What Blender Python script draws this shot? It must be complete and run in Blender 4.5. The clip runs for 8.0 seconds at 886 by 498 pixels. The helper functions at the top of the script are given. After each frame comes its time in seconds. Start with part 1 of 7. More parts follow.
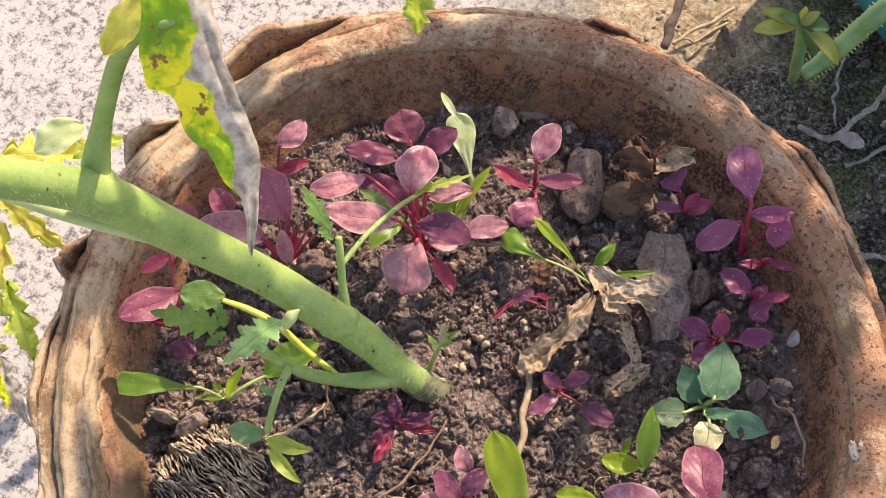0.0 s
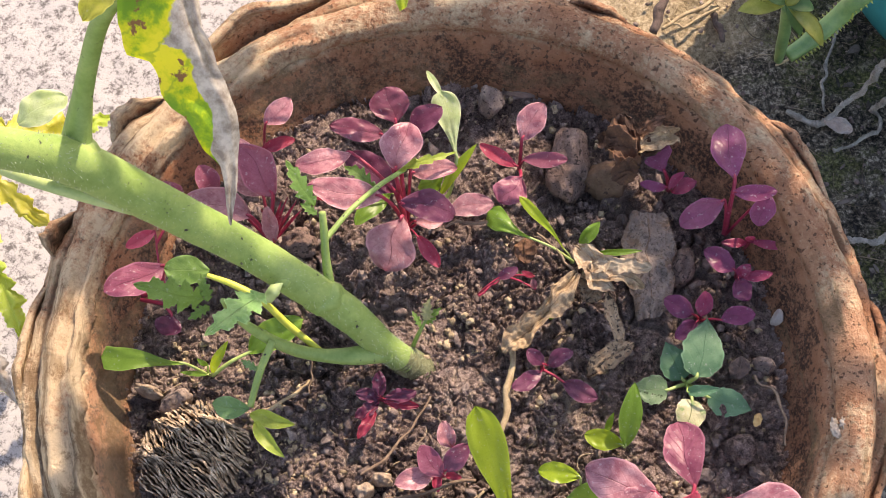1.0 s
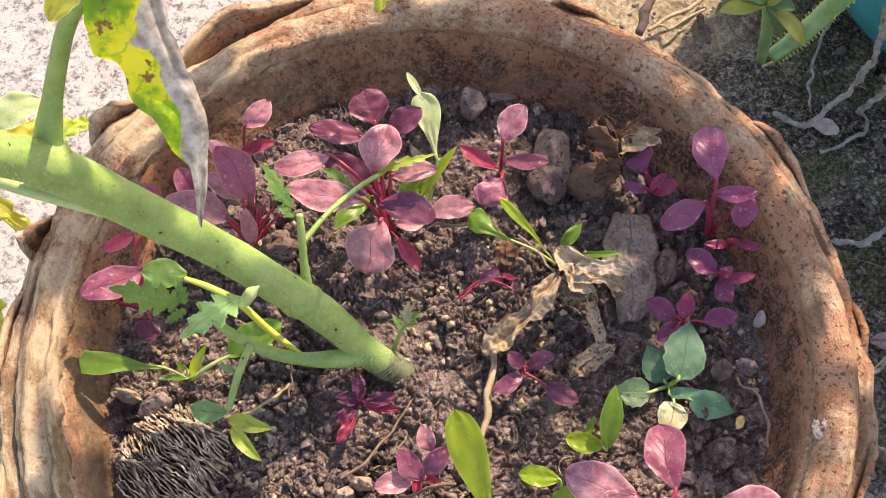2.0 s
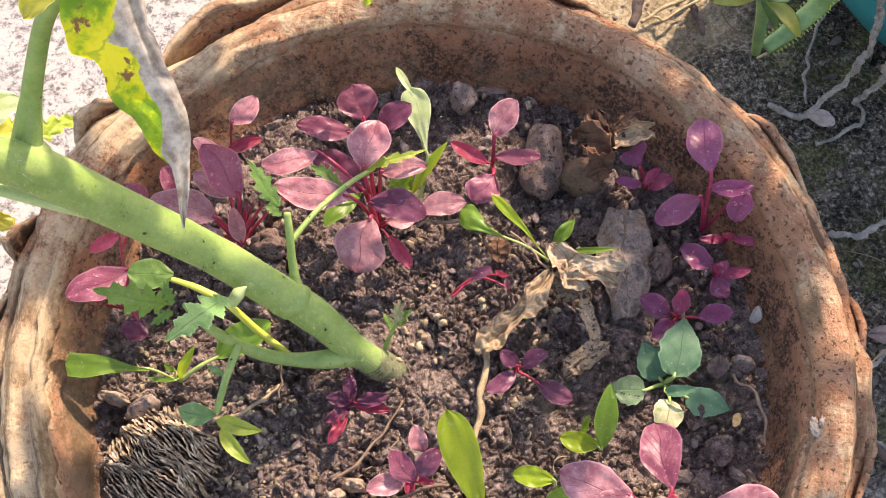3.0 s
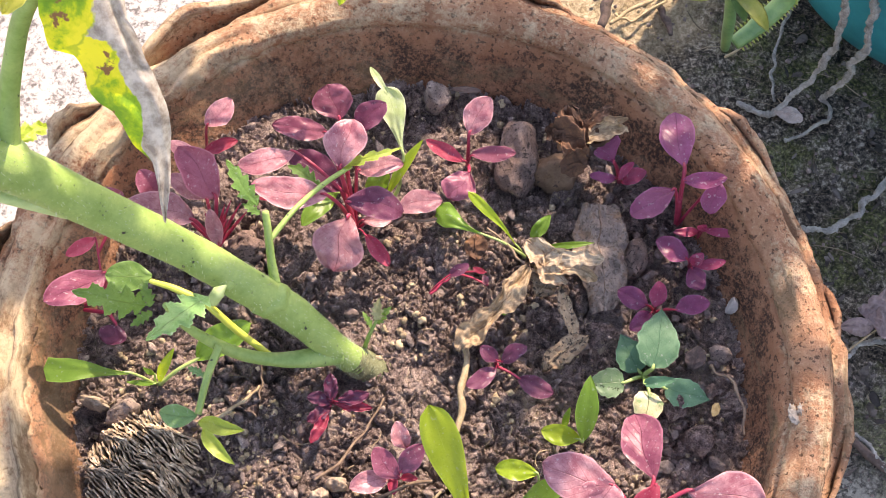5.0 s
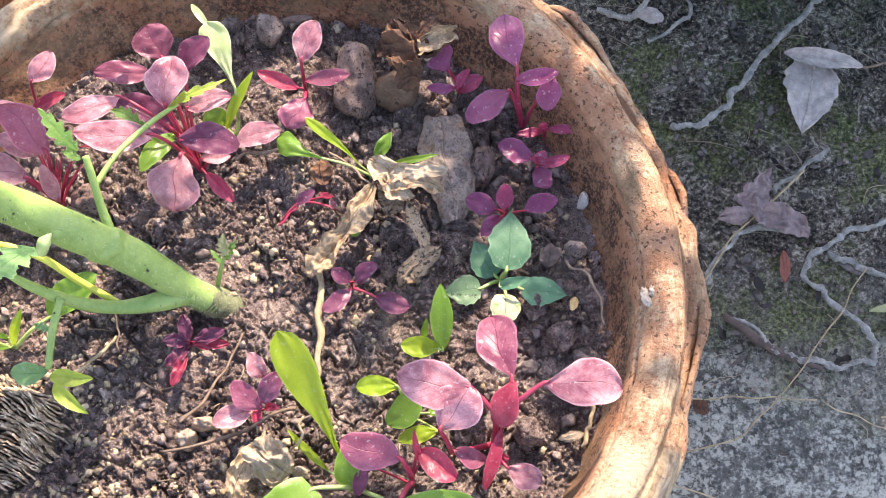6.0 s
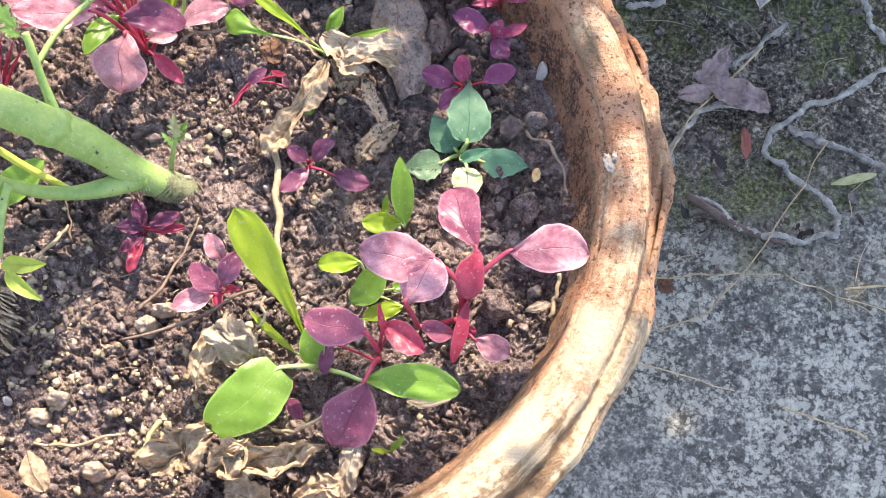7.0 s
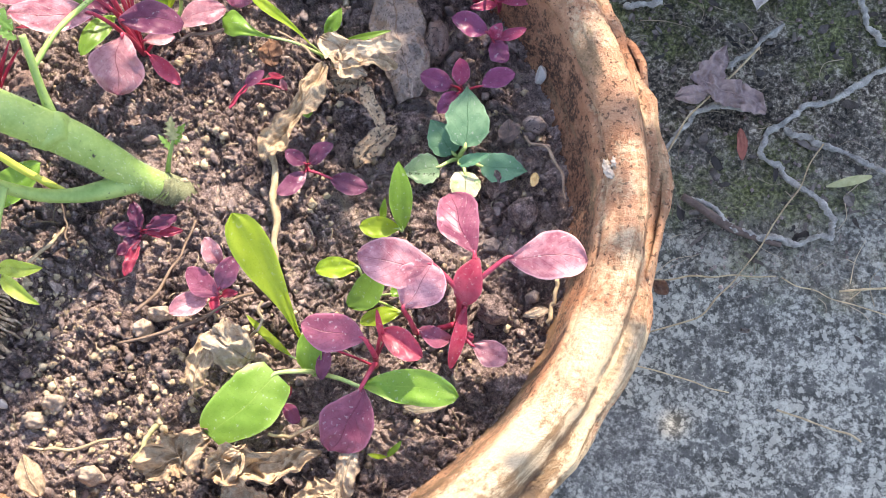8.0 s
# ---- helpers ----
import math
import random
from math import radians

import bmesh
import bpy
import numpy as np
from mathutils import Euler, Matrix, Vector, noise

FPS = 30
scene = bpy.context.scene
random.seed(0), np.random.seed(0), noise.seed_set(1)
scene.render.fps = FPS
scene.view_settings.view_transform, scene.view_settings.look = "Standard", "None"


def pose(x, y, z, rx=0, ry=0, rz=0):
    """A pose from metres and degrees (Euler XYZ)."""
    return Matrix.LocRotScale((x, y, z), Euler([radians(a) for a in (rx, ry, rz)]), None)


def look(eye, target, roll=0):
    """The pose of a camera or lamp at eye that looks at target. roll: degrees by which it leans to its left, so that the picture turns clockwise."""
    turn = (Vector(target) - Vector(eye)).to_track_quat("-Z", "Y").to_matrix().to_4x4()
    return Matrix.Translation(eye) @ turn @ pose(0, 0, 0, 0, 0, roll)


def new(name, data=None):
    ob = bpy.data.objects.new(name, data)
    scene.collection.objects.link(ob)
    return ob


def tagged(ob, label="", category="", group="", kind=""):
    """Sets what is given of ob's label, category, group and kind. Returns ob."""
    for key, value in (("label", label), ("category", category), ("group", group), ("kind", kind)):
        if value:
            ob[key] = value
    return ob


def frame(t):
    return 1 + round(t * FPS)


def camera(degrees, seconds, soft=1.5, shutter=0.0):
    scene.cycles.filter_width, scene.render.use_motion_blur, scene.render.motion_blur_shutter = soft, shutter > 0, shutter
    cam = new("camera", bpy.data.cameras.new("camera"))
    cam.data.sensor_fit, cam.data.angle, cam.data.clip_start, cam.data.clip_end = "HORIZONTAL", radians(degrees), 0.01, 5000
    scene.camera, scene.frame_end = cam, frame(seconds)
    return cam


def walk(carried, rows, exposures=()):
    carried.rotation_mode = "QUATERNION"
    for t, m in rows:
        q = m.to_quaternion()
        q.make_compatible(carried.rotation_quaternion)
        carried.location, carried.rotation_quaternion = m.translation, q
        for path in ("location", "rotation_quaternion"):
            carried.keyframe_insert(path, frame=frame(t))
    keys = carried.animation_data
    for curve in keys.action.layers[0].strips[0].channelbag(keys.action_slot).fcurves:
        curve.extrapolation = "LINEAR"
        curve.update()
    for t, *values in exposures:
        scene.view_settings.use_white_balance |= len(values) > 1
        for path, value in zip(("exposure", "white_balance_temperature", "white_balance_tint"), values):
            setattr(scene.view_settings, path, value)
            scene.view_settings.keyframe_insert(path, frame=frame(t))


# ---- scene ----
cam = camera(40.0, 8.0, soft=0.4)
PATH = [
    (0, (0.0282, -0.1292, 0.5245), (-0.0255, 0.0387, 0.0566), -0.01),
    (0.5, (0.0314, -0.1344, 0.5241), (-0.0213, 0.0336, 0.0561), 0.38),
    (1, (0.0368, -0.1357, 0.5231), (-0.0161, 0.0314, 0.0548), 0.36),
    (1.5, (0.0402, -0.1340, 0.5190), (-0.0108, 0.0350, 0.0512), 1.07),
    (2, (0.0444, -0.1331, 0.5201), (-0.0085, 0.0358, 0.0525), 0.34),
    (2.2, (0.0462, -0.1355, 0.5190), (-0.0048, 0.0332, 0.0525), 0.72),
    (3.5, (0.0444, -0.1239, 0.5106), (-0.0058, 0.0413, 0.0414), 0.03),
    (4, (0.0419, -0.1246, 0.5093), (-0.0057, 0.0408, 0.0399), 0.32),
    (4.2, (0.0384, -0.1216, 0.5168), (-0.0068, 0.0432, 0.0469), 0.95),
    (5.3, (0.0522, -0.1400, 0.5110), (0.0137, 0.0401, 0.0462), 2.89),
    (5.5, (0.0634, -0.1392, 0.5105), (0.0271, 0.0421, 0.0459), 2.36),
    (6, (0.0974, -0.1445, 0.5031), (0.0741, 0.0226, 0.0324), 0.58),
    (6.5, (0.1125, -0.1580, 0.4942), (0.1035, -0.0094, 0.0169), 3.04),
    (7, (0.0987, -0.1622, 0.4866), (0.0961, -0.0211, 0.0069), 4.98),
    (7.5, (0.0956, -0.1622, 0.4854), (0.0950, -0.0237, 0.0049), 5.65),
    (8, (0.0943, -0.1552, 0.4872), (0.0968, -0.0188, 0.0062), 7.35),
]
EXPOSURES = [(0.0, 1.30, 8200, 24), (2.2, 1.45, 8200, 25), (4.2, 1.62, 8150, 25), (5.5, 1.88, 7800, 25), (6.5, 2.16, 7300, 20), (8.0, 2.13, 7400, 20)]
walk(cam, [(t, look(eye, target, roll)) for t, eye, target, roll in PATH], EXPOSURES)
world = bpy.data.worlds.new("world")
scene.world = world
world.use_nodes = True
SUN_AZ, SUN_EL = radians(9.0), radians(44.0)  # azimuth from +y towards +x
sky = world.node_tree.nodes.new("ShaderNodeTexSky")
sky.sky_type, sky.sun_disc = "NISHITA", False
sky.sun_elevation, sky.sun_rotation = SUN_EL, SUN_AZ
background = world.node_tree.nodes["Background"]
background.inputs["Strength"].default_value = 0.15
world.node_tree.links.new(sky.outputs["Color"], background.inputs["Color"])
sun = new("sun", bpy.data.lights.new("sun", "SUN"))
sun.data.energy, sun.data.angle, sun.data.color = 2.95, radians(0.5), (1.0, 0.93, 0.80)
TO_SUN = Vector((math.sin(SUN_AZ) * math.cos(SUN_EL), math.cos(SUN_AZ) * math.cos(SUN_EL), math.sin(SUN_EL)))
sun.matrix_world = look(TO_SUN * 3, (0, 0, 0))


# ---------------------------------------------------------------- materials
def node(nt, kind, inputs=None, **props):
    n = nt.nodes.new("ShaderNode" + kind)
    for key, value in props.items():
        if key == "op":
            n.operation = value
        elif key == "blend":
            n.data_type, n.blend_type = "RGBA", value
        elif key == "dims":
            n.noise_dimensions = value
    for key, value in (inputs or {}).items():
        if isinstance(value, bpy.types.NodeSocket):
            nt.links.new(value, n.inputs[key])
        else:
            n.inputs[key].default_value = value
    return n


def rgba(c):
    return (c[0], c[1], c[2], 1.0)


def ramp(nt, fac, stops):
    n = nt.nodes.new("ShaderNodeValToRGB")
    nt.links.new(fac, n.inputs["Fac"])
    cr = n.color_ramp
    while len(cr.elements) < len(stops):
        cr.elements.new(0.5)
    for e, (at, c) in zip(cr.elements, stops):
        e.position, e.color = at, rgba(c) if not isinstance(c, float) else (c, c, c, 1)
    return n.outputs["Color"]


def mix(nt, fac, a, b, how="MIX"):
    n = node(nt, "Mix", blend=how)
    for key, value in ((0, fac), (6, a), (7, b)):
        if isinstance(value, bpy.types.NodeSocket):
            nt.links.new(value, n.inputs[key])
        else:
            n.inputs[key].default_value = value if key == 0 else rgba(value)
    return n.outputs[2]


def calc(nt, op, a, b=0.0, c=0.0):
    n = node(nt, "Math", op=op)
    for key, value in ((0, a), (1, b), (2, c)):
        if isinstance(value, bpy.types.NodeSocket):
            nt.links.new(value, n.inputs[key])
        else:
            n.inputs[key].default_value = value
    return n.outputs[0]


def fuzz(nt, co, scale, detail=4.0, rough=0.6):
    return node(nt, "TexNoise", {"Vector": co, "Scale": scale, "Detail": detail, "Roughness": rough}).outputs["Fac"]


def start(name):
    m = bpy.data.materials.new(name)
    m.use_nodes = True
    nt = m.node_tree
    nt.nodes.clear()
    return m, nt, nt.nodes.new("ShaderNodeTexCoord").outputs["Object"]


def finish(m, nt, color, rough, height=None, strength=0.3, dist=0.001, thin=0.0, thin_color=None, spec=0.5, coat=0.0):
    p = node(nt, "BsdfPrincipled")
    nt.links.new(color, p.inputs["Base Color"])
    if isinstance(rough, bpy.types.NodeSocket):
        nt.links.new(rough, p.inputs["Roughness"])
    else:
        p.inputs["Roughness"].default_value = rough
    p.inputs["Specular IOR Level"].default_value = spec
    p.inputs["Coat Weight"].default_value = coat
    if height is not None:
        b = node(nt, "Bump", {"Height": height, "Strength": strength, "Distance": dist})
        nt.links.new(b.outputs["Normal"], p.inputs["Normal"])
    out = nt.nodes.new("ShaderNodeOutputMaterial")
    result = p.outputs[0]
    if thin:
        t = node(nt, "BsdfTranslucent")
        nt.links.new(thin_color if thin_color is not None else color, t.inputs["Color"])
        result = node(nt, "MixShader", {0: thin, 1: p.outputs[0], 2: t.outputs[0]}).outputs[0]
    nt.links.new(result, out.inputs["Surface"])
    return m


def vary(nt, color, amount=0.25):
    """Lightness that differs from one object to the next."""
    r = nt.nodes.new("ShaderNodeObjectInfo").outputs["Random"]
    v = calc(nt, "MULTIPLY_ADD", r, amount, 1.0 - amount / 2)
    return node(nt, "HueSaturation", {"Color": color, "Value": v}).outputs[0]


def rough_stuff(name, stops, scale, bump=0.5, dist=0.001, rough=0.85, fine=6.0, speck=None, random=0.0, island=0.0, thin=0.0):
    m, nt, co = start(name)
    big, small = fuzz(nt, co, scale), fuzz(nt, co, scale * fine, 6.0, 0.7)
    both = calc(nt, "ADD", calc(nt, "MULTIPLY", big, 0.6), calc(nt, "MULTIPLY", small, 0.4))
    if island:
        r = nt.nodes.new("ShaderNodeNewGeometry").outputs["Random Per Island"]
        both = calc(nt, "ADD", both, calc(nt, "MULTIPLY_ADD", r, island, -island / 2))
    color = ramp(nt, both, stops)
    if speck:
        sc, sp_scale, low = speck
        dots = ramp(nt, fuzz(nt, co, sp_scale, 3.0), [(low, 0.0), (low + 0.06, 1.0)])
        color = mix(nt, dots, color, sc)
    if random:
        color = vary(nt, color, random)
    return finish(m, nt, color, rough, both, bump, dist, thin=thin)


def leaf_stuff(name, main, pale, vein, thin=0.3, thin_color=(0.3, 0.5, 0.05), rough=0.45, spots=None, veins=9.0, depth=0.5, rib=0.14):
    m, nt, co = start(name)
    uv = nt.nodes.new("ShaderNodeUVMap").outputs["UV"]
    xyz = node(nt, "SeparateXYZ", {0: uv})
    u, v = xyz.outputs[0], calc(nt, "ABSOLUTE", calc(nt, "MULTIPLY_ADD", xyz.outputs[1], 2.0, -1.0))
    warp = fuzz(nt, co, 260.0, 2.0)
    along = calc(nt, "MULTIPLY_ADD", v, -0.42, calc(nt, "MULTIPLY_ADD", warp, 0.05, u))
    saw = calc(nt, "ABSOLUTE", calc(nt, "MULTIPLY_ADD", calc(nt, "FRACT", calc(nt, "MULTIPLY", along, veins)), 2.0, -1.0))
    side = calc(nt, "SMOOTH_MIN", 1.0, calc(nt, "MULTIPLY", saw, 7.0), 0.1)
    mid = calc(nt, "SMOOTH_MIN", 1.0, calc(nt, "MULTIPLY_ADD", v, 26.0, 0.35), 0.1)
    flat = calc(nt, "MULTIPLY", calc(nt, "MULTIPLY_ADD", side, rib, 1.0 - rib), mid)
    tone = fuzz(nt, co, 90.0, 3.0, 0.55)
    fine = fuzz(nt, co, 900.0, 3.0, 0.7)
    puff = fuzz(nt, co, 260.0, 1.0, 0.4)
    patch = calc(nt, "MULTIPLY_ADD", fuzz(nt, co, 330.0, 5.0, 0.7), 0.45, calc(nt, "MULTIPLY", tone, 0.55))
    color = mix(nt, ramp(nt, patch, [(0.40, 0.0), (0.66, 1.0)]), main, pale)
    color = mix(nt, calc(nt, "MULTIPLY_ADD", fine, 0.3, -0.05), color, pale)
    color = mix(nt, calc(nt, "MINIMUM", 0.6, calc(nt, "MAXIMUM", 0.0, calc(nt, "MULTIPLY_ADD", v, 9.0, -8.0))), color, [min(0.9, 1.25 * c + 0.03) for c in pale])
    color = mix(nt, flat, vein, color)
    flecks = ramp(nt, fuzz(nt, co, 620.0, 2.0), [(0.64, 0.0), (0.69, 0.6)])
    color = mix(nt, flecks, color, [0.5 * c + 0.25 for c in pale])
    if spots:
        sc, sp_scale, low = spots
        dots = ramp(nt, fuzz(nt, co, sp_scale, 3.0), [(low, 0.0), (low + 0.05, 1.0)])
        color = mix(nt, dots, color, sc)
    dust = ramp(nt, fuzz(nt, co, 1500.0, 3.0, 0.7), [(0.36, 0.30), (0.44, 0.0)])
    color = mix(nt, dust, color, [0.35 * c for c in main])
    color = vary(nt, color, 0.42)
    glow = mix(nt, 0.6, color, thin_color)
    h = calc(nt, "MULTIPLY_ADD", flat, 0.75, calc(nt, "MULTIPLY_ADD", puff, 0.6, calc(nt, "MULTIPLY", fine, 0.12)))
    return finish(m, nt, color, calc(nt, "MULTIPLY_ADD", tone, 0.3, rough - 0.24), h, depth, 0.0011, thin=thin, thin_color=glow, spec=0.34)


AMA_GLOW = (0.55, 0.10, 0.12)
AMA = leaf_stuff("amaranth leaf", (0.180, 0.041, 0.078), (0.325, 0.115, 0.164), (0.092, 0.014, 0.034), 0.24, AMA_GLOW, rib=0.26, rough=0.46, depth=0.6, veins=7.0)
# pale copy: sun on the leaves is partly put into its colour
AMA_PALE = leaf_stuff("sunlit pink amaranth leaf", (0.245, 0.072, 0.102), (0.56, 0.300, 0.318), (0.14, 0.03, 0.048), 0.2, AMA_GLOW, rib=0.22, rough=0.46, depth=0.6, veins=7.0)
AMA_DARK = leaf_stuff("dark amaranth leaf", (0.105, 0.021, 0.054), (0.205, 0.072, 0.120), (0.09, 0.015, 0.03), 0.18, (0.35, 0.03, 0.06))
AMA_RED = leaf_stuff("red amaranth leaf", (0.300, 0.020, 0.056), (0.43, 0.085, 0.125), (0.46, 0.06, 0.10), 0.3, (0.65, 0.035, 0.09))
# magenta and violet copies: shade at the back is put into their colour
AMA_MAG = leaf_stuff("shaded magenta amaranth leaf", (0.215, 0.020, 0.062), (0.33, 0.065, 0.125), (0.36, 0.05, 0.10), 0.25, (0.6, 0.04, 0.12))
AMA_VIO = leaf_stuff("shaded violet amaranth leaf", (0.170, 0.030, 0.082), (0.26, 0.072, 0.155), (0.08, 0.010, 0.036), 0.22, (0.5, 0.06, 0.16), rib=0.22, rough=0.42, depth=0.6, veins=7.0)
LIME = leaf_stuff("sunny lime leaf", (0.24, 0.38, 0.025), (0.34, 0.48, 0.05), (0.34, 0.47, 0.09), 0.45, (0.58, 0.75, 0.03), rib=0.04, depth=0.22)
GREEN = leaf_stuff("fresh green leaf", (0.116, 0.250, 0.030), (0.185, 0.340, 0.055), (0.24, 0.37, 0.07), 0.38, (0.38, 0.62, 0.05), rib=0.04, depth=0.22)
PALE = leaf_stuff("pale green leaf", (0.46, 0.60, 0.25), (0.70, 0.80, 0.48), (0.56, 0.68, 0.34), 0.35, (0.55, 0.70, 0.20))
BLUE = leaf_stuff("bluish green leaf", (0.078, 0.205, 0.110), (0.13, 0.275, 0.160), (0.045, 0.135, 0.065), 0.25, (0.08, 0.34, 0.07), rough=0.70, veins=5.0)
BLUE_D = leaf_stuff("dusty green leaf", (0.11, 0.21, 0.10), (0.22, 0.33, 0.19), (0.10, 0.18, 0.09), 0.2, (0.15, 0.4, 0.1), spots=((0.03, 0.04, 0.02), 420.0, 0.60), veins=5.0)
BLEACH = leaf_stuff("bleached leaf", (0.29, 0.31, 0.15), (0.44, 0.42, 0.26), (0.21, 0.25, 0.10), 0.15, (0.4, 0.42, 0.16), spots=((0.20, 0.29, 0.12), 240.0, 0.55), depth=0.9, veins=6.0)
TOML = leaf_stuff("tomato leaf", (0.10, 0.22, 0.05), (0.22, 0.38, 0.11), (0.28, 0.42, 0.16), 0.35, (0.3, 0.55, 0.06), veins=6.0, depth=0.9)
TOMB = leaf_stuff("young tomato leaf", (0.125, 0.28, 0.095), (0.215, 0.385, 0.165), (0.30, 0.45, 0.22), 0.3, (0.3, 0.52, 0.10), veins=7.0, depth=1.0)
TOMLIME = leaf_stuff("yellowish tomato leaf", (0.24, 0.36, 0.05), (0.42, 0.55, 0.12), (0.45, 0.55, 0.16), 0.42, (0.6, 0.75, 0.06), veins=6.0, depth=0.9)
YELLOWL = leaf_stuff("yellowing tomato leaf", (0.40, 0.42, 0.05), (0.62, 0.58, 0.16), (0.40, 0.44, 0.08), 0.4, (0.8, 0.75, 0.08), spots=((0.30, 0.16, 0.06), 60.0, 0.62), veins=6.0)
DRYG = rough_stuff("dry greenish leaf", [(0.3, (0.24, 0.25, 0.10)), (0.7, (0.48, 0.46, 0.26))], 120, 0.6, random=0.2, thin=0.15)


def curled_stuff():
    """Half of the leaf is still yellow-green with brown spots, half is grey and papery."""
    m, nt, co = start("half dead leaf")
    uv = nt.nodes.new("ShaderNodeUVMap").outputs["UV"]
    xyz = node(nt, "SeparateXYZ", {0: uv})
    u, v = xyz.outputs[0], xyz.outputs[1]
    border = ramp(nt, u, [(0.0, 0.50), (0.15, 0.53), (0.24, 0.64), (0.285, 0.70), (0.31, 0.61), (0.43, 0.63), (0.54, 0.56), (0.65, 0.68), (0.75, 1.0)])
    edge = calc(nt, "MULTIPLY_ADD", calc(nt, "SUBTRACT", fuzz(nt, co, 150.0, 4.0), 0.5), 0.22, calc(nt, "SUBTRACT", border, v))
    dead = ramp(nt, calc(nt, "ADD", edge, 0.5), [(0.49, 0.0), (0.515, 1.0)])
    notch = calc(nt, "MAXIMUM", 0.0, calc(nt, "SUBTRACT", 1.0, calc(nt, "MULTIPLY", calc(nt, "ABSOLUTE", calc(nt, "SUBTRACT", u, 0.34)), 6.0)))
    patch = calc(nt, "MULTIPLY_ADD", fuzz(nt, co, 75.0, 3.0, 0.5), 0.7, calc(nt, "MULTIPLY", fuzz(nt, co, 330.0, 4.0, 0.7), 0.3))
    patch = calc(nt, "ADD", patch, calc(nt, "MULTIPLY_ADD", notch, 0.11, -0.035))
    green = ramp(nt, patch, [(0.42, (0.15, 0.33, 0.012)), (0.49, (0.28, 0.46, 0.012)), (0.54, (0.60, 0.64, 0.012)), (0.62, (0.80, 0.74, 0.03))])
    along = calc(nt, "MULTIPLY_ADD", v, -0.35, calc(nt, "MULTIPLY_ADD", fuzz(nt, co, 140.0, 3.0), 0.10, u))
    saw = calc(nt, "ABSOLUTE", calc(nt, "MULTIPLY_ADD", calc(nt, "FRACT", calc(nt, "MULTIPLY", along, 8.0)), 2.0, -1.0))
    green = mix(nt, ramp(nt, saw, [(0.04, 0.55), (0.14, 0.0)]), green, (0.20, 0.36, 0.02))
    brown = ramp(nt, fuzz(nt, co, 110.0, 5.0, 0.65), [(0.60, 0.0), (0.64, 1.0)])
    green = mix(nt, brown, green, (0.25, 0.12, 0.04))
    margin = calc(nt, "MULTIPLY_ADD", notch, 0.34, calc(nt, "MULTIPLY_ADD", fuzz(nt, co, 190.0, 5.0, 0.7), 0.45, calc(nt, "MULTIPLY", v, 0.62)))
    scorch = ramp(nt, margin, [(1.02, 0.0), (1.06, 0.85)])
    green = mix(nt, scorch, green, (0.20, 0.10, 0.04))
    grey = ramp(nt, fuzz(nt, co, 260.0, 5.0), [(0.35, (0.26, 0.22, 0.18)), (0.65, (0.58, 0.54, 0.47))])
    color = mix(nt, dead, green, grey)
    return finish(m, nt, color, 0.6, fuzz(nt, co, 500.0), 0.5, 0.0006, thin=0.34, thin_color=color)


HALF_DEAD = curled_stuff()


def papery_stuff(name, stops, speck=0.0):
    """A dried leaf: fine ribs run along it, brown blotches and a darker torn margin."""
    m, nt, co = start(name)
    uv = node(nt, "SeparateXYZ", {0: nt.nodes.new("ShaderNodeUVMap").outputs["UV"]})
    warp = fuzz(nt, co, 120.0, 4.0, 0.6)
    across = calc(nt, "MULTIPLY_ADD", warp, 0.6, uv.outputs[1])
    ribs = fuzz(nt, node(nt, "CombineXYZ", {0: calc(nt, "MULTIPLY", uv.outputs[0], 6.0), 1: calc(nt, "MULTIPLY", across, 20.0), 2: calc(nt, "MULTIPLY", warp, 2.0)}).outputs[0], 1.0, 4.0, 0.6)
    blot, fine = fuzz(nt, co, 170.0, 6.0, 0.7), fuzz(nt, co, 900.0, 4.0, 0.7)
    tone = calc(nt, "MULTIPLY_ADD", ribs, 0.30, calc(nt, "MULTIPLY_ADD", blot, 0.50, calc(nt, "MULTIPLY", fine, 0.20)))
    color = ramp(nt, tone, stops)
    edge = calc(nt, "ABSOLUTE", calc(nt, "MULTIPLY_ADD", uv.outputs[1], 2.0, -1.0))
    brown = ramp(nt, calc(nt, "MULTIPLY_ADD", edge, 0.16, blot), [(0.60, 0.0), (0.70, 0.7)])
    color = mix(nt, brown, color, (0.17, 0.095, 0.05))
    if speck:
        dots = ramp(nt, fuzz(nt, co, 560.0, 3.0), [(0.545, 0.0), (0.61, speck)])
        color = mix(nt, dots, color, (0.05, 0.038, 0.028))
    return finish(m, nt, vary(nt, color, 0.25), 0.75, calc(nt, "MULTIPLY_ADD", ribs, 0.45, calc(nt, "MULTIPLY_ADD", blot, 0.6, calc(nt, "MULTIPLY", fine, 0.4))), 0.8, 0.0012, thin=0.12, thin_color=color)


REDSTEM = rough_stuff("red stem", [(0.35, (0.26, 0.012, 0.045)), (0.65, (0.43, 0.050, 0.090))], 150, 0.2, rough=0.45, random=0.2)
WEEDSTEM = rough_stuff("pale green stem", [(0.35, (0.22, 0.34, 0.08)), (0.65, (0.42, 0.52, 0.20))], 150, 0.2, rough=0.5, random=0.2)
STEM = rough_stuff("tomato stem", [(0.32, (0.150, 0.255, 0.050)), (0.52, (0.222, 0.335, 0.092)), (0.72, (0.32, 0.42, 0.12))], 90, 0.5, 0.0008, 0.5, speck=((0.02, 0.02, 0.015), 330.0, 0.655))
STEM_PALE = rough_stuff("pale tomato stem", [(0.32, (0.30, 0.42, 0.14)), (0.70, (0.50, 0.60, 0.28))], 70, 0.3, rough=0.5)
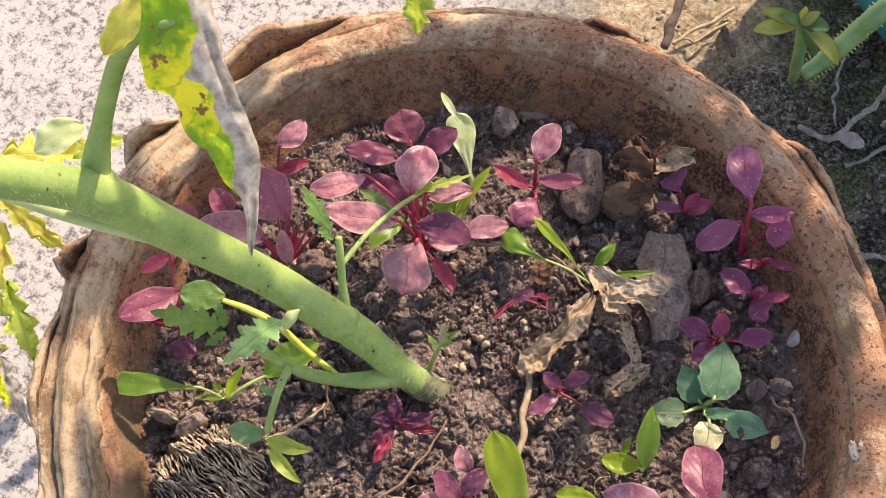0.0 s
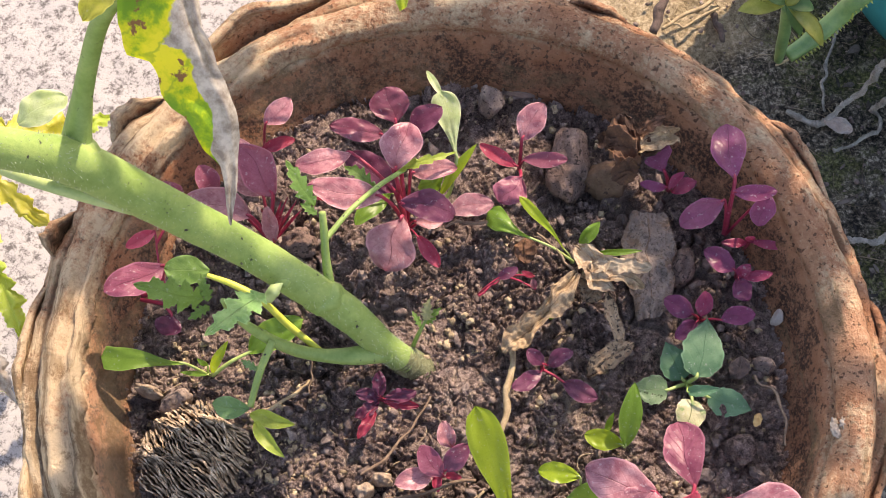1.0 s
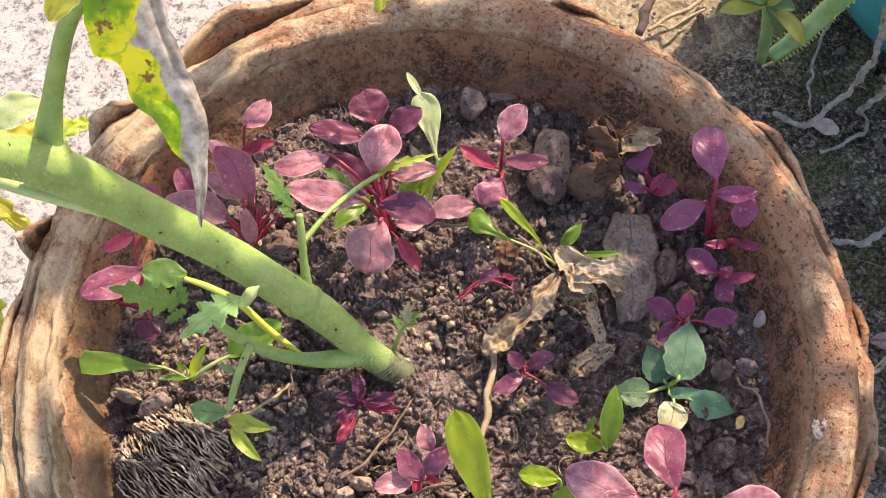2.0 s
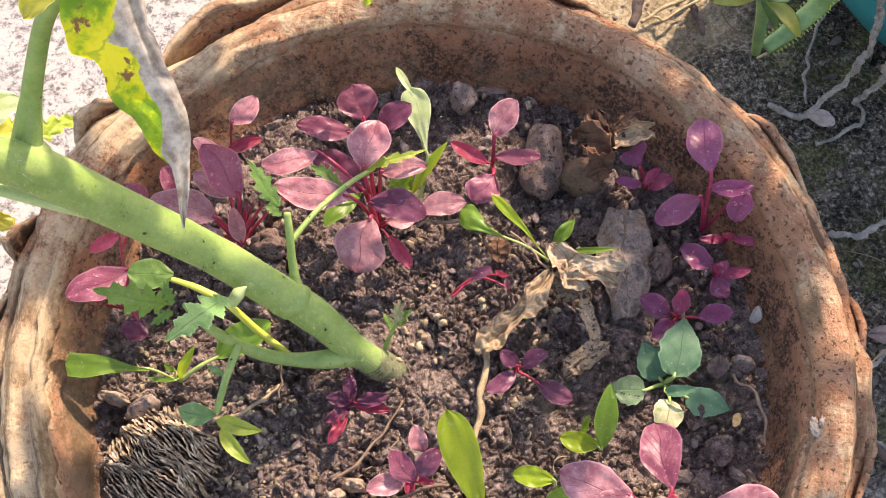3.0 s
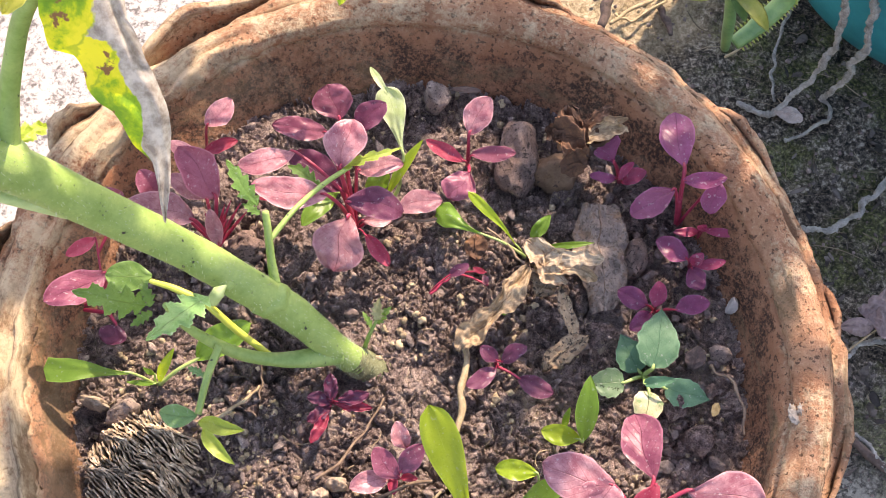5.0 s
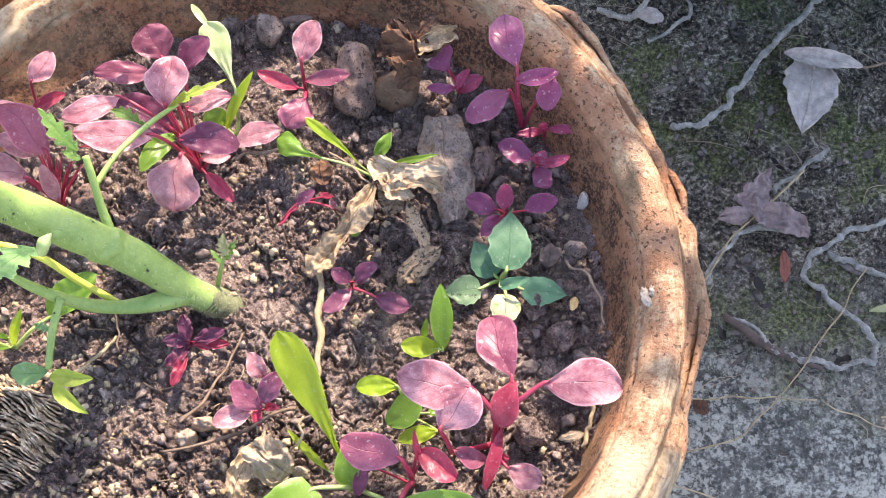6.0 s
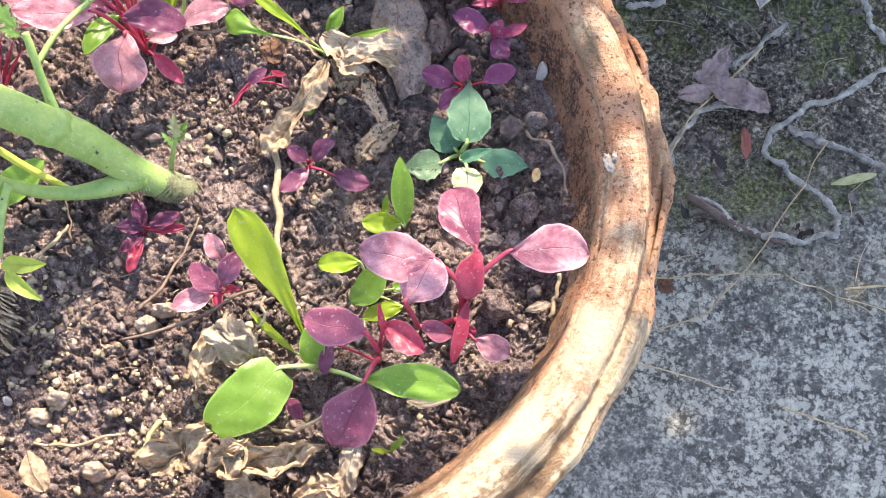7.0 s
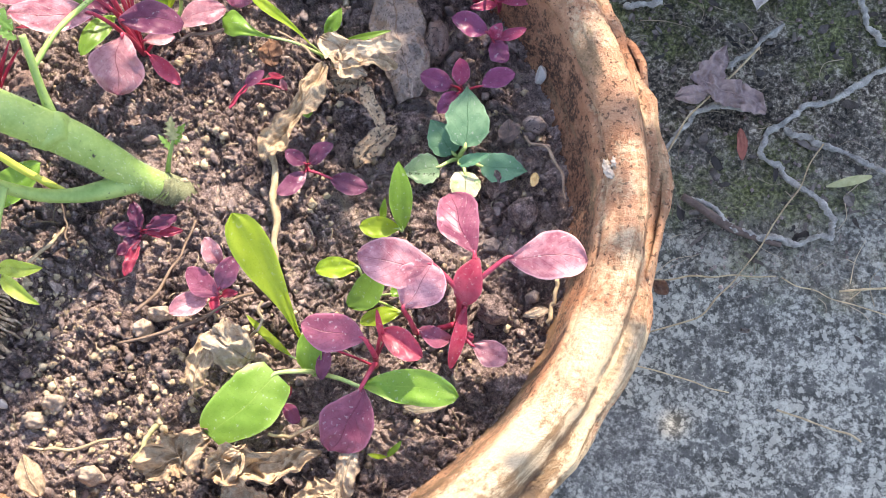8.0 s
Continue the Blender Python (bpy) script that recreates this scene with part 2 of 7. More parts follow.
YELLOWSTEM = rough_stuff("yellow leaf stalk", [(0.32, (0.45, 0.50, 0.05)), (0.70, (0.62, 0.64, 0.12))], 70, 0.3, rough=0.5)
STEM_FOOT = rough_stuff("muddy foot of the stem", [(0.34, (0.070, 0.066, 0.040)), (0.5, (0.15, 0.165, 0.080)), (0.66, (0.27, 0.28, 0.16))], 260, 0.9, 0.0015, 0.8)
HAIR = rough_stuff("plant hair", [(0.3, (0.36, 0.43, 0.28)), (0.7, (0.62, 0.68, 0.52))], 100, 0.0, rough=0.4)
DRY = papery_stuff("tan dead leaf", [(0.36, (0.24, 0.155, 0.09)), (0.5, (0.45, 0.335, 0.205)), (0.64, (0.68, 0.55, 0.37))])
DRYP = papery_stuff("pale dead leaf", [(0.36, (0.30, 0.23, 0.15)), (0.5, (0.43, 0.35, 0.245)), (0.66, (0.56, 0.48, 0.35))])
DRYS = papery_stuff("speckled dead leaf", [(0.32, (0.19, 0.135, 0.085)), (0.5, (0.35, 0.26, 0.165)), (0.7, (0.52, 0.41, 0.28))], speck=1.0)
FLATLEAF = papery_stuff("flat grey leaf", [(0.36, (0.14, 0.105, 0.086)), (0.5, (0.245, 0.195, 0.160)), (0.64, (0.38, 0.315, 0.265))], speck=0.6)
DRYO = rough_stuff("ochre dead leaf", [(0.32, (0.26, 0.13, 0.05)), (0.5, (0.45, 0.30, 0.12)), (0.7, (0.62, 0.50, 0.26))], 90, 0.7, random=0.2)
BROWN = rough_stuff("brown withered leaf", [(0.35, (0.035, 0.016, 0.010)), (0.55, (0.115, 0.055, 0.030)), (0.7, (0.23, 0.12, 0.055))], 140, 0.9, random=0.2)
BARK = rough_stuff("bark", [(0.35, (0.05, 0.035, 0.03)), (0.65, (0.17, 0.12, 0.10))], 160, 0.8, random=0.2)
FALL = rough_stuff("purple grey leaf", [(0.35, (0.16, 0.115, 0.108)), (0.65, (0.32, 0.24, 0.225))], 120, 0.5, random=0.2)
FALLP = rough_stuff("pale grey leaf", [(0.35, (0.26, 0.22, 0.195)), (0.65, (0.52, 0.455, 0.405))], 200, 0.5, random=0.2)
REDLEAF = rough_stuff("red brown leaf", [(0.35, (0.14, 0.04, 0.03)), (0.65, (0.28, 0.09, 0.06))], 90, 0.5)
STRAW = rough_stuff("straw", [(0.35, (0.235, 0.168, 0.094)), (0.5, (0.353, 0.272, 0.158)), (0.65, (0.504, 0.408, 0.252))], 190, 0.5, rough=0.7, speck=((0.101, 0.064, 0.036), 300.0, 0.66), random=0.3)
TWIG = rough_stuff("twig", [(0.35, (0.11, 0.07, 0.045)), (0.65, (0.30, 0.215, 0.15))], 140, 0.7, random=0.3)
VINE = rough_stuff("grey vine bark", [(0.35, (0.14, 0.135, 0.12)), (0.5, (0.30, 0.29, 0.26)), (0.65, (0.50, 0.48, 0.43))], 210, 1.0, 0.002, random=0.3)
STONE_GREY = rough_stuff("grey stone", [(0.35, (0.15, 0.115, 0.098)), (0.5, (0.26, 0.20, 0.17)), (0.65, (0.44, 0.35, 0.29))], 160, 1.0, 0.002, speck=((0.07, 0.05, 0.05), 520.0, 0.57), random=0.2)
STONE_BROWN = rough_stuff("dusty brown stone", [(0.35, (0.115, 0.074, 0.060)), (0.5, (0.215, 0.145, 0.118)), (0.65, (0.36, 0.26, 0.212))], 180, 1.0, 0.003, speck=((0.055, 0.036, 0.030), 560.0, 0.555), random=0.2)
STONE_CLAY = rough_stuff("ochre clay", [(0.35, (0.115, 0.065, 0.038)), (0.65, (0.25, 0.160, 0.10))], 110, 0.8, speck=((0.07, 0.04, 0.03), 400.0, 0.60))
STONE_WHITE = rough_stuff("white pebble", [(0.35, (0.34, 0.31, 0.28)), (0.65, (0.54, 0.50, 0.45))], 110, 0.4)
STONE_TAN = rough_stuff("pale dry earth", [(0.35, (0.17, 0.125, 0.095)), (0.65, (0.46, 0.37, 0.27))], 230, 0.9, random=0.3)
STONE_DARK = rough_stuff("dark earth clod", [(0.35, (0.08, 0.064, 0.058)), (0.65, (0.30, 0.245, 0.22))], 260, 1.0, 0.002, random=0.3)
CRUMB = rough_stuff("earth crumbs", [(0.30, (0.075, 0.054, 0.050)), (0.50, (0.20, 0.150, 0.135)), (0.64, (0.34, 0.27, 0.24)), (0.74, (0.62, 0.53, 0.41))], 420, 1.0, 0.0020, island=0.24)
CREAM = rough_stuff("cream crumbs", [(0.30, (0.20, 0.145, 0.095)), (0.48, (0.43, 0.34, 0.215)), (0.66, (0.68, 0.56, 0.37))], 420, 1.0, 0.002, island=0.3)
LITTER = rough_stuff("leaf litter", [(0.25, (0.022, 0.019, 0.017)), (0.48, (0.075, 0.062, 0.053)), (0.70, (0.17, 0.145, 0.125))], 260, 0.8, island=0.5)
FIBRE = rough_stuff("fibres", [(0.30, (0.13, 0.10, 0.065)), (0.7, (0.42, 0.34, 0.23))], 100, 0.2, island=0.6)
TEAL = rough_stuff("teal plastic", [(0.35, (0.0, 0.20, 0.24)), (0.65, (0.01, 0.33, 0.37))], 14, 0.1, rough=0.4, speck=((0.05, 0.06, 0.05), 60.0, 0.66))
GILL = rough_stuff("dry gills", [(0.36, (0.10, 0.072, 0.048)), (0.50, (0.36, 0.275, 0.185)), (0.62, (0.76, 0.63, 0.46))], 260, 0.9, random=0.6)
CAP = rough_stuff("dry cap", [(0.35, (0.04, 0.03, 0.02)), (0.65, (0.13, 0.10, 0.07))], 150, 0.9)
SUCC = rough_stuff("succulent", [(0.35, (0.05, 0.14, 0.05)), (0.65, (0.16, 0.29, 0.10))], 50, 0.2, rough=0.4, random=0.3)
SUCCY = rough_stuff("yellowish succulent leaf", [(0.35, (0.28, 0.34, 0.06)), (0.65, (0.52, 0.52, 0.16))], 60, 0.2, rough=0.4, random=0.3)
DROP = rough_stuff("white crust", [(0.35, (0.34, 0.28, 0.22)), (0.65, (0.50, 0.45, 0.38))], 300, 0.9)
TREELEAF = leaf_stuff("tree leaf", (0.06, 0.14, 0.03), (0.12, 0.22, 0.05), (0.10, 0.18, 0.05), 0.25, (0.25, 0.45, 0.05))


def terracotta_stuff():
    m, nt, co = start("weathered terracotta")
    xyz = node(nt, "SeparateXYZ", {0: co})
    x, y, z = xyz.outputs
    r = calc(nt, "POWER", calc(nt, "ADD", calc(nt, "MULTIPLY", x, x), calc(nt, "MULTIPLY", y, y)), 0.5)
    # marks of the turning hand run round the pot
    turned = node(nt, "CombineXYZ", {0: calc(nt, "MULTIPLY", x, 26.0), 1: calc(nt, "MULTIPLY", y, 26.0), 2: calc(nt, "MULTIPLY", calc(nt, "SUBTRACT", z, r), 420.0)}).outputs[0]
    streak = fuzz(nt, turned, 1.0, 5.0, 0.65)
    big, mid, fine = fuzz(nt, co, 16.0, 5.0), fuzz(nt, co, 75.0, 6.0, 0.7), fuzz(nt, co, 480.0, 5.0, 0.75)
    tone = calc(nt, "MULTIPLY_ADD", streak, 0.12, calc(nt, "MULTIPLY_ADD", big, 0.38, calc(nt, "MULTIPLY_ADD", mid, 0.30, calc(nt, "MULTIPLY", fine, 0.20))))
    color = ramp(nt, tone, [(0.38, (0.215, 0.088, 0.046)), (0.46, (0.365, 0.183, 0.104)), (0.54, (0.49, 0.278, 0.168)), (0.64, (0.625, 0.425, 0.28))])
    # earth-stained band inside, where wet soil used to stand
    inner = calc(nt, "SUBTRACT", 1.0, calc(nt, "MINIMUM", 1.0, calc(nt, "MAXIMUM", 0.0, calc(nt, "MULTIPLY", calc(nt, "SUBTRACT", calc(nt, "MULTIPLY_ADD", mid, 0.006, r), 0.1595), 400.0))))
    low = calc(nt, "SUBTRACT", 1.0, calc(nt, "MULTIPLY", calc(nt, "ABSOLUTE", calc(nt, "SUBTRACT", z, 0.174)), 55.0))
    blot = fuzz(nt, co, 80.0, 9.0, 0.80)
    stain = calc(nt, "MULTIPLY", inner, calc(nt, "MULTIPLY_ADD", low, 0.10, calc(nt, "MULTIPLY_ADD", blot, 0.9, calc(nt, "MULTIPLY", big, 0.25))))
    color = mix(nt, calc(nt, "MULTIPLY", inner, 0.62), color, (0.40, 0.172, 0.088))
    specks = ramp(nt, fuzz(nt, co, 560.0, 4.0, 0.75), [(0.40, 0.25), (0.54, 1.0)])
    color = mix(nt, calc(nt, "MULTIPLY", ramp(nt, stain, [(0.575, 0.0), (0.70, 0.95)]), specks), color, (0.05, 0.030, 0.022))
    pits = ramp(nt, fuzz(nt, co, 430.0, 2.0), [(0.585, 0.0), (0.635, 0.8)])
    color = mix(nt, pits, color, (0.08, 0.045, 0.03))
    # pale dust and crust on the top of the rim, and paler towards the front and left
    front = calc(nt, "MINIMUM", 0.185, calc(nt, "MAXIMUM", 0.0, calc(nt, "MAXIMUM", calc(nt, "MULTIPLY", calc(nt, "SUBTRACT", 0.0, y), 1.6), calc(nt, "MINIMUM", 0.07, calc(nt, "MULTIPLY", x, -0.8)))))
    crest = calc(nt, "MINIMUM", 0.035, calc(nt, "MAXIMUM", 0.0, calc(nt, "MULTIPLY", calc(nt, "SUBTRACT", z, 0.1855), 10.0)))
    dust = ramp(nt, calc(nt, "ADD", calc(nt, "ADD", crest, front), calc(nt, "MULTIPLY_ADD", fine, 0.3, calc(nt, "MULTIPLY_ADD", streak, 0.12, calc(nt, "MULTIPLY", fuzz(nt, co, 34.0, 8.0, 0.78), 0.73)))), [(0.61, 0.0), (0.725, 0.86)])
    color = mix(nt, calc(nt, "MULTIPLY", dust, calc(nt, "MULTIPLY_ADD", inner, -0.8, 1.0)), color, (0.63, 0.51, 0.335))
    band = fuzz(nt, node(nt, "CombineXYZ", {0: calc(nt, "MULTIPLY", x, 13.0), 1: calc(nt, "MULTIPLY", y, 13.0), 2: calc(nt, "MULTIPLY", calc(nt, "SUBTRACT", z, r), 110.0)}).outputs[0], 1.0, 7.0, 0.72)
    smear = calc(nt, "MULTIPLY_ADD", front, 0.42, band)
    color = mix(nt, ramp(nt, smear, [(0.555, 0.0), (0.64, 0.72)]), color, (0.23, 0.160, 0.090))
    scale = calc(nt, "MULTIPLY_ADD", front, 0.5, calc(nt, "MULTIPLY_ADD", fuzz(nt, co, 46.0, 9.0, 0.82), 0.65, calc(nt, "MULTIPLY", band, 0.30)))
    color = mix(nt, ramp(nt, scale, [(0.555, 0.0), (0.60, 0.75)]), color, (0.19, 0.115, 0.06))
    groove = calc(nt, "SUBTRACT", 1.0, calc(nt, "MULTIPLY", calc(nt, "ABSOLUTE", calc(nt, "SUBTRACT", r, 0.1768)), 420.0))
    dirt = ramp(nt, calc(nt, "MULTIPLY_ADD", calc(nt, "MAXIMUM", groove, 0.0), 0.22, calc(nt, "MULTIPLY", fuzz(nt, co, 60.0, 7.0, 0.75), 0.8)), [(0.50, 0.0), (0.58, 0.75)])
    color = mix(nt, dirt, color, (0.13, 0.075, 0.045))
    grime = ramp(nt, calc(nt, "MULTIPLY_ADD", streak, 0.25, calc(nt, "MULTIPLY", fuzz(nt, co, 50.0, 9.0, 0.8), 0.75)), [(0.535, 0.0), (0.61, 0.42)])
    color = mix(nt, grime, color, (0.15, 0.085, 0.05))
    h = calc(nt, "MULTIPLY_ADD", streak, 0.45, calc(nt, "ADD", mid, fine))
    return finish(m, nt, color, 0.9, h, 1.0, 0.0022, spec=0.25)


TERRACOTTA = terracotta_stuff()


def soil_stuff():
    """Dark crumbly earth, greyer where it has dried, with scabs of pale crust."""
    m, nt, co = start("potting soil")
    big, mid, fine = fuzz(nt, co, 26.0, 4.0, 0.6), fuzz(nt, co, 230.0, 7.0, 0.75), fuzz(nt, co, 1200.0, 5.0, 0.8)
    tone = calc(nt, "MULTIPLY_ADD", big, 0.22, calc(nt, "MULTIPLY_ADD", mid, 0.43, calc(nt, "MULTIPLY", fine, 0.35)))
    color = ramp(nt, tone, [(0.41, (0.042, 0.029, 0.025)), (0.475, (0.190, 0.138, 0.125)), (0.53, (0.385, 0.295, 0.264)), (0.60, (0.62, 0.505, 0.435))])
    scab = ramp(nt, calc(nt, "MULTIPLY_ADD", fuzz(nt, co, 105.0, 4.0, 0.6), 0.55, calc(nt, "MULTIPLY", fuzz(nt, co, 560.0, 4.0, 0.75), 0.45)), [(0.575, 0.0), (0.615, 0.85)])
    color = mix(nt, scab, color, (0.55, 0.45, 0.34))
    return finish(m, nt, color, 0.88, calc(nt, "MULTIPLY_ADD", mid, 1.0, fine), 1.0, 0.0021, spec=0.35)


SOIL = soil_stuff()


def ground_stuff():
    """Lichen-spotted concrete that gives way to dark mossy earth behind and beside the pot."""
    m, nt, co = start("concrete and earth")
    xyz = node(nt, "SeparateXYZ", {0: co})
    x, y = xyz.outputs[0], xyz.outputs[1]
    wob = calc(nt, "MULTIPLY_ADD", fuzz(nt, co, 11.0, 6.0, 0.65), 0.24, -0.12)
    earth = calc(nt, "MINIMUM", calc(nt, "SUBTRACT", x, -0.03), calc(nt, "SUBTRACT", y, 0.075))
    earth = ramp(nt, calc(nt, "MULTIPLY_ADD", calc(nt, "ADD", earth, wob), 6.0, 0.5), [(0.25, 0.0), (0.75, 1.0)])
    spots = calc(nt, "ADD", calc(nt, "MULTIPLY", fuzz(nt, co, 150.0, 6.0, 0.72), 0.58), calc(nt, "MULTIPLY", fuzz(nt, co, 480.0, 5.0, 0.75), 0.42))
    # darker, more heavily spotted concrete towards +x
    crust = ramp(nt, calc(nt, "MULTIPLY_ADD", x, 1.4, calc(nt, "MULTIPLY_ADD", fuzz(nt, co, 8.0, 3.0), 0.5, 0.05)), [(0.15, 0.0), (0.55, 1.0)])
    left = ramp(nt, spots, [(0.42, (0.11, 0.105, 0.10)), (0.47, (0.25, 0.245, 0.240)), (0.51, (0.375, 0.368, 0.355))])
    coarse = calc(nt, "ADD", calc(nt, "MULTIPLY", fuzz(nt, co, 110.0, 7.0, 0.78), 0.54), calc(nt, "MULTIPLY", fuzz(nt, co, 420.0, 5.0, 0.78), 0.45))
    right = ramp(nt, coarse, [(0.44, (0.050, 0.051, 0.045)), (0.49, (0.115, 0.116, 0.102)), (0.53, (0.225, 0.226, 0.197)), (0.58, (0.38, 0.38, 0.325))])
    bent = node(nt, "VectorMath", {0: node(nt, "TexNoise", {"Vector": co, "Scale": 160.0, "Detail": 4.0, "Roughness": 0.7}).outputs["Color"], 1: (0.011, 0.011, 0.0)}, op="MULTIPLY")
    bent = node(nt, "VectorMath", {0: co, 1: bent.outputs[0]}, op="ADD")
    cell = node(nt, "TexVoronoi", {"Vector": bent.outputs[0], "Scale": 300.0})
    lichen = calc(nt, "MULTIPLY_ADD", fuzz(nt, co, 17.0, 4.0, 0.65), 0.9, calc(nt, "MULTIPLY_ADD", cell.outputs["Distance"], -0.42, calc(nt, "MULTIPLY", node(nt, "SeparateXYZ", {0: cell.outputs["Color"]}).outputs[0], 0.34)))
    right = mix(nt, ramp(nt, lichen, [(0.46, 0.0), (0.53, 0.58)]), right, (0.47, 0.465, 0.39))
    dark = ramp(nt, calc(nt, "MULTIPLY_ADD", fuzz(nt, co, 30.0, 6.0, 0.7), 0.6, calc(nt, "MULTIPLY", fuzz(nt, co, 260.0, 4.0, 0.7), 0.4)), [(0.54, 0.0), (0.57, 0.8)])
    right = mix(nt, dark, right, (0.085, 0.087, 0.080))
    concrete = mix(nt, crust, left, right)
    tone = calc(nt, "ADD", calc(nt, "MULTIPLY", fuzz(nt, co, 45.0, 6.0, 0.7), 0.28), calc(nt, "MULTIPLY", fuzz(nt, co, 330.0, 7.0, 0.8), 0.72))
    dirt = ramp(nt, tone, [(0.43, (0.020, 0.017, 0.014)), (0.485, (0.098, 0.084, 0.066)), (0.535, (0.225, 0.195, 0.152)), (0.575, (0.56, 0.50, 0.40))])
    moss = ramp(nt, fuzz(nt, co, 22.0, 6.0, 0.7), [(0.47, 0.0), (0.58, 0.78)])
    dirt = mix(nt, moss, dirt, ramp(nt, fuzz(nt, co, 420.0, 4.0), [(0.38, (0.025, 0.033, 0.010)), (0.55, (0.13, 0.15, 0.05)), (0.68, (0.36, 0.38, 0.17))]))
    # dry straw-coloured earth behind the pot, with its sun patch painted in paler
    dx, dy = calc(nt, "SUBTRACT", x, 0.045), calc(nt, "SUBTRACT", y, 0.345)
    away = calc(nt, "POWER", calc(nt, "ADD", calc(nt, "MULTIPLY", dx, dx), calc(nt, "MULTIPLY", dy, dy)), 0.5)
    dry = ramp(nt, calc(nt, "MULTIPLY_ADD", fuzz(nt, co, 30.0, 6.0, 0.7), -0.09, away), [(0.012, 1.0), (0.035, 0.0)])
    pale = ramp(nt, tone, [(0.38, (0.16, 0.12, 0.07)), (0.50, (0.42, 0.34, 0.22)), (0.60, (0.66, 0.56, 0.40))])
    dirt = mix(nt, dry, dirt, pale)
    color = mix(nt, earth, concrete, dirt)
    return finish(m, nt, color, 0.92, calc(nt, "MULTIPLY_ADD", earth, calc(nt, "SUBTRACT", tone, calc(nt, "MULTIPLY", spots, 0.25)), calc(nt, "MULTIPLY", spots, 0.25)), 1.0, 0.004, spec=0.25)


GROUND = ground_stuff()


# ---------------------------------------------------------------- builders
GROUND_Z = -0.168
rng = random.Random(7)


def part(name, bm, material, parent, label="", smooth=True):
    me = bpy.data.meshes.new(name)
    bm.to_mesh(me)
    bm.free()
    return mesh_part(name, me, material, parent, label, smooth)


def mesh_part(name, me, material, parent=None, label="", smooth=True):
    me.materials.append(material)
    if smooth:
        me.polygons.foreach_set("use_smooth", [True] * len(me.polygons))
    ob = new(name, me)
    if parent is not None:
        ob.parent = parent
    return tagged(ob, label)


def plant(name, at, label, category, group=""):
    ob = new(name)
    if category in ("seedling", "weed"):
        at = (at[0], at[1], soil_height(at[0], at[1]) - 0.0015)
    ob.location, ob.empty_display_size = at, 0.01
    return tagged(ob, label, category, group)


def outline(kind, u):
    """Half width of a leaf at u along it, of its greatest half width."""
    if kind == "ov":
        return max(0.0, math.sin(math.pi * (0.03 + 0.97 * u) ** 1.02)) ** (0.80 if u < 0.48 else 0.54)
    if kind == "ovr":
        return max(0.0, math.sin(math.pi * u ** 1.15)) ** (0.78 if u < 0.547 else 0.50)
    if kind == "sp":
        w = 0.10 + 0.90 * math.sin(math.pi / 2 * min(1.0, (u * 1.30) ** 1.9))
        return w * math.sqrt(max(0.003, 1 - (max(0.0, u - 0.74) / 0.26) ** 2.6))
    if kind == "cut":
        w = 0.12 + 0.88 * math.sin(math.pi / 2 * min(1.0, (u * 1.25) ** 1.7))
        return w * (1.0 if u < 0.93 else max(0.05, 1 - ((u - 0.93) / 0.07) ** 4))
    if kind == "br":
        return max(0.0, math.sin(math.pi * (0.08 + 0.80 * u))) ** 0.6 * (1 - 0.6 * max(0, u - 0.85) / 0.15)
    if kind == "dr":
        return max(0.0, math.sin(math.pi * u ** 0.44)) ** 0.75 * (1 + 0.14 * math.sin(u * 19) + 0.07 * math.sin(u * 43))
    if kind == "hang":
        return 1.0
    if kind == "sh":
        return max(0.0, math.sin(math.pi * (0.10 + 0.86 * u ** 0.9))) ** 0.42
    if kind == "el":
        return max(0.0, math.sin(math.pi * u)) ** 0.75
    if kind == "eg":
        w = max(0.0, math.sin(math.pi * u ** 0.72)) ** (0.6 + 0.45 * u)
        k = (u * 5.0 + 0.35) % 1.0
        return w * (1.04 - 0.11 * (1 - min(k / 0.75, (1 - k) / 0.25)) * (0.10 < u < 0.94))
    w = max(0.0, math.sin(math.pi * u ** 0.8)) ** 0.75
    k = (u * 4.6 + 0.15) % 1.0
    return w * (0.40 + 0.62 * min(k ** 0.9, (1.0 - k) / 0.28) + 0.06 * math.sin(u * 90.0))


def hanging(u, v):
    """Half width of the drooping tomato leaf: a broad torn lobe, a notch and a narrower lobe on one side, a papery strip on the other."""
    if v > 0:
        return float(np.interp(u, (0.0, 0.10, 0.20, 0.32, 0.345, 0.41, 0.47, 0.52, 0.55, 0.60, 0.69, 0.76, 0.86, 1.0), (0.9, 1.20, 1.40, 1.44, 1.08, 1.03, 1.01, 0.88, 0.70, 0.57, 0.48, 0.12, 0.05, 0.03)))
    return float(np.interp(u, (0.0, 0.16, 0.25, 0.36, 0.46, 0.57, 0.68, 0.78, 0.87, 0.93, 1.0), (0.40, 0.43, 0.28, 0.37, 0.38, 0.43, 0.41, 0.30, 0.22, 0.12, 0.02)))


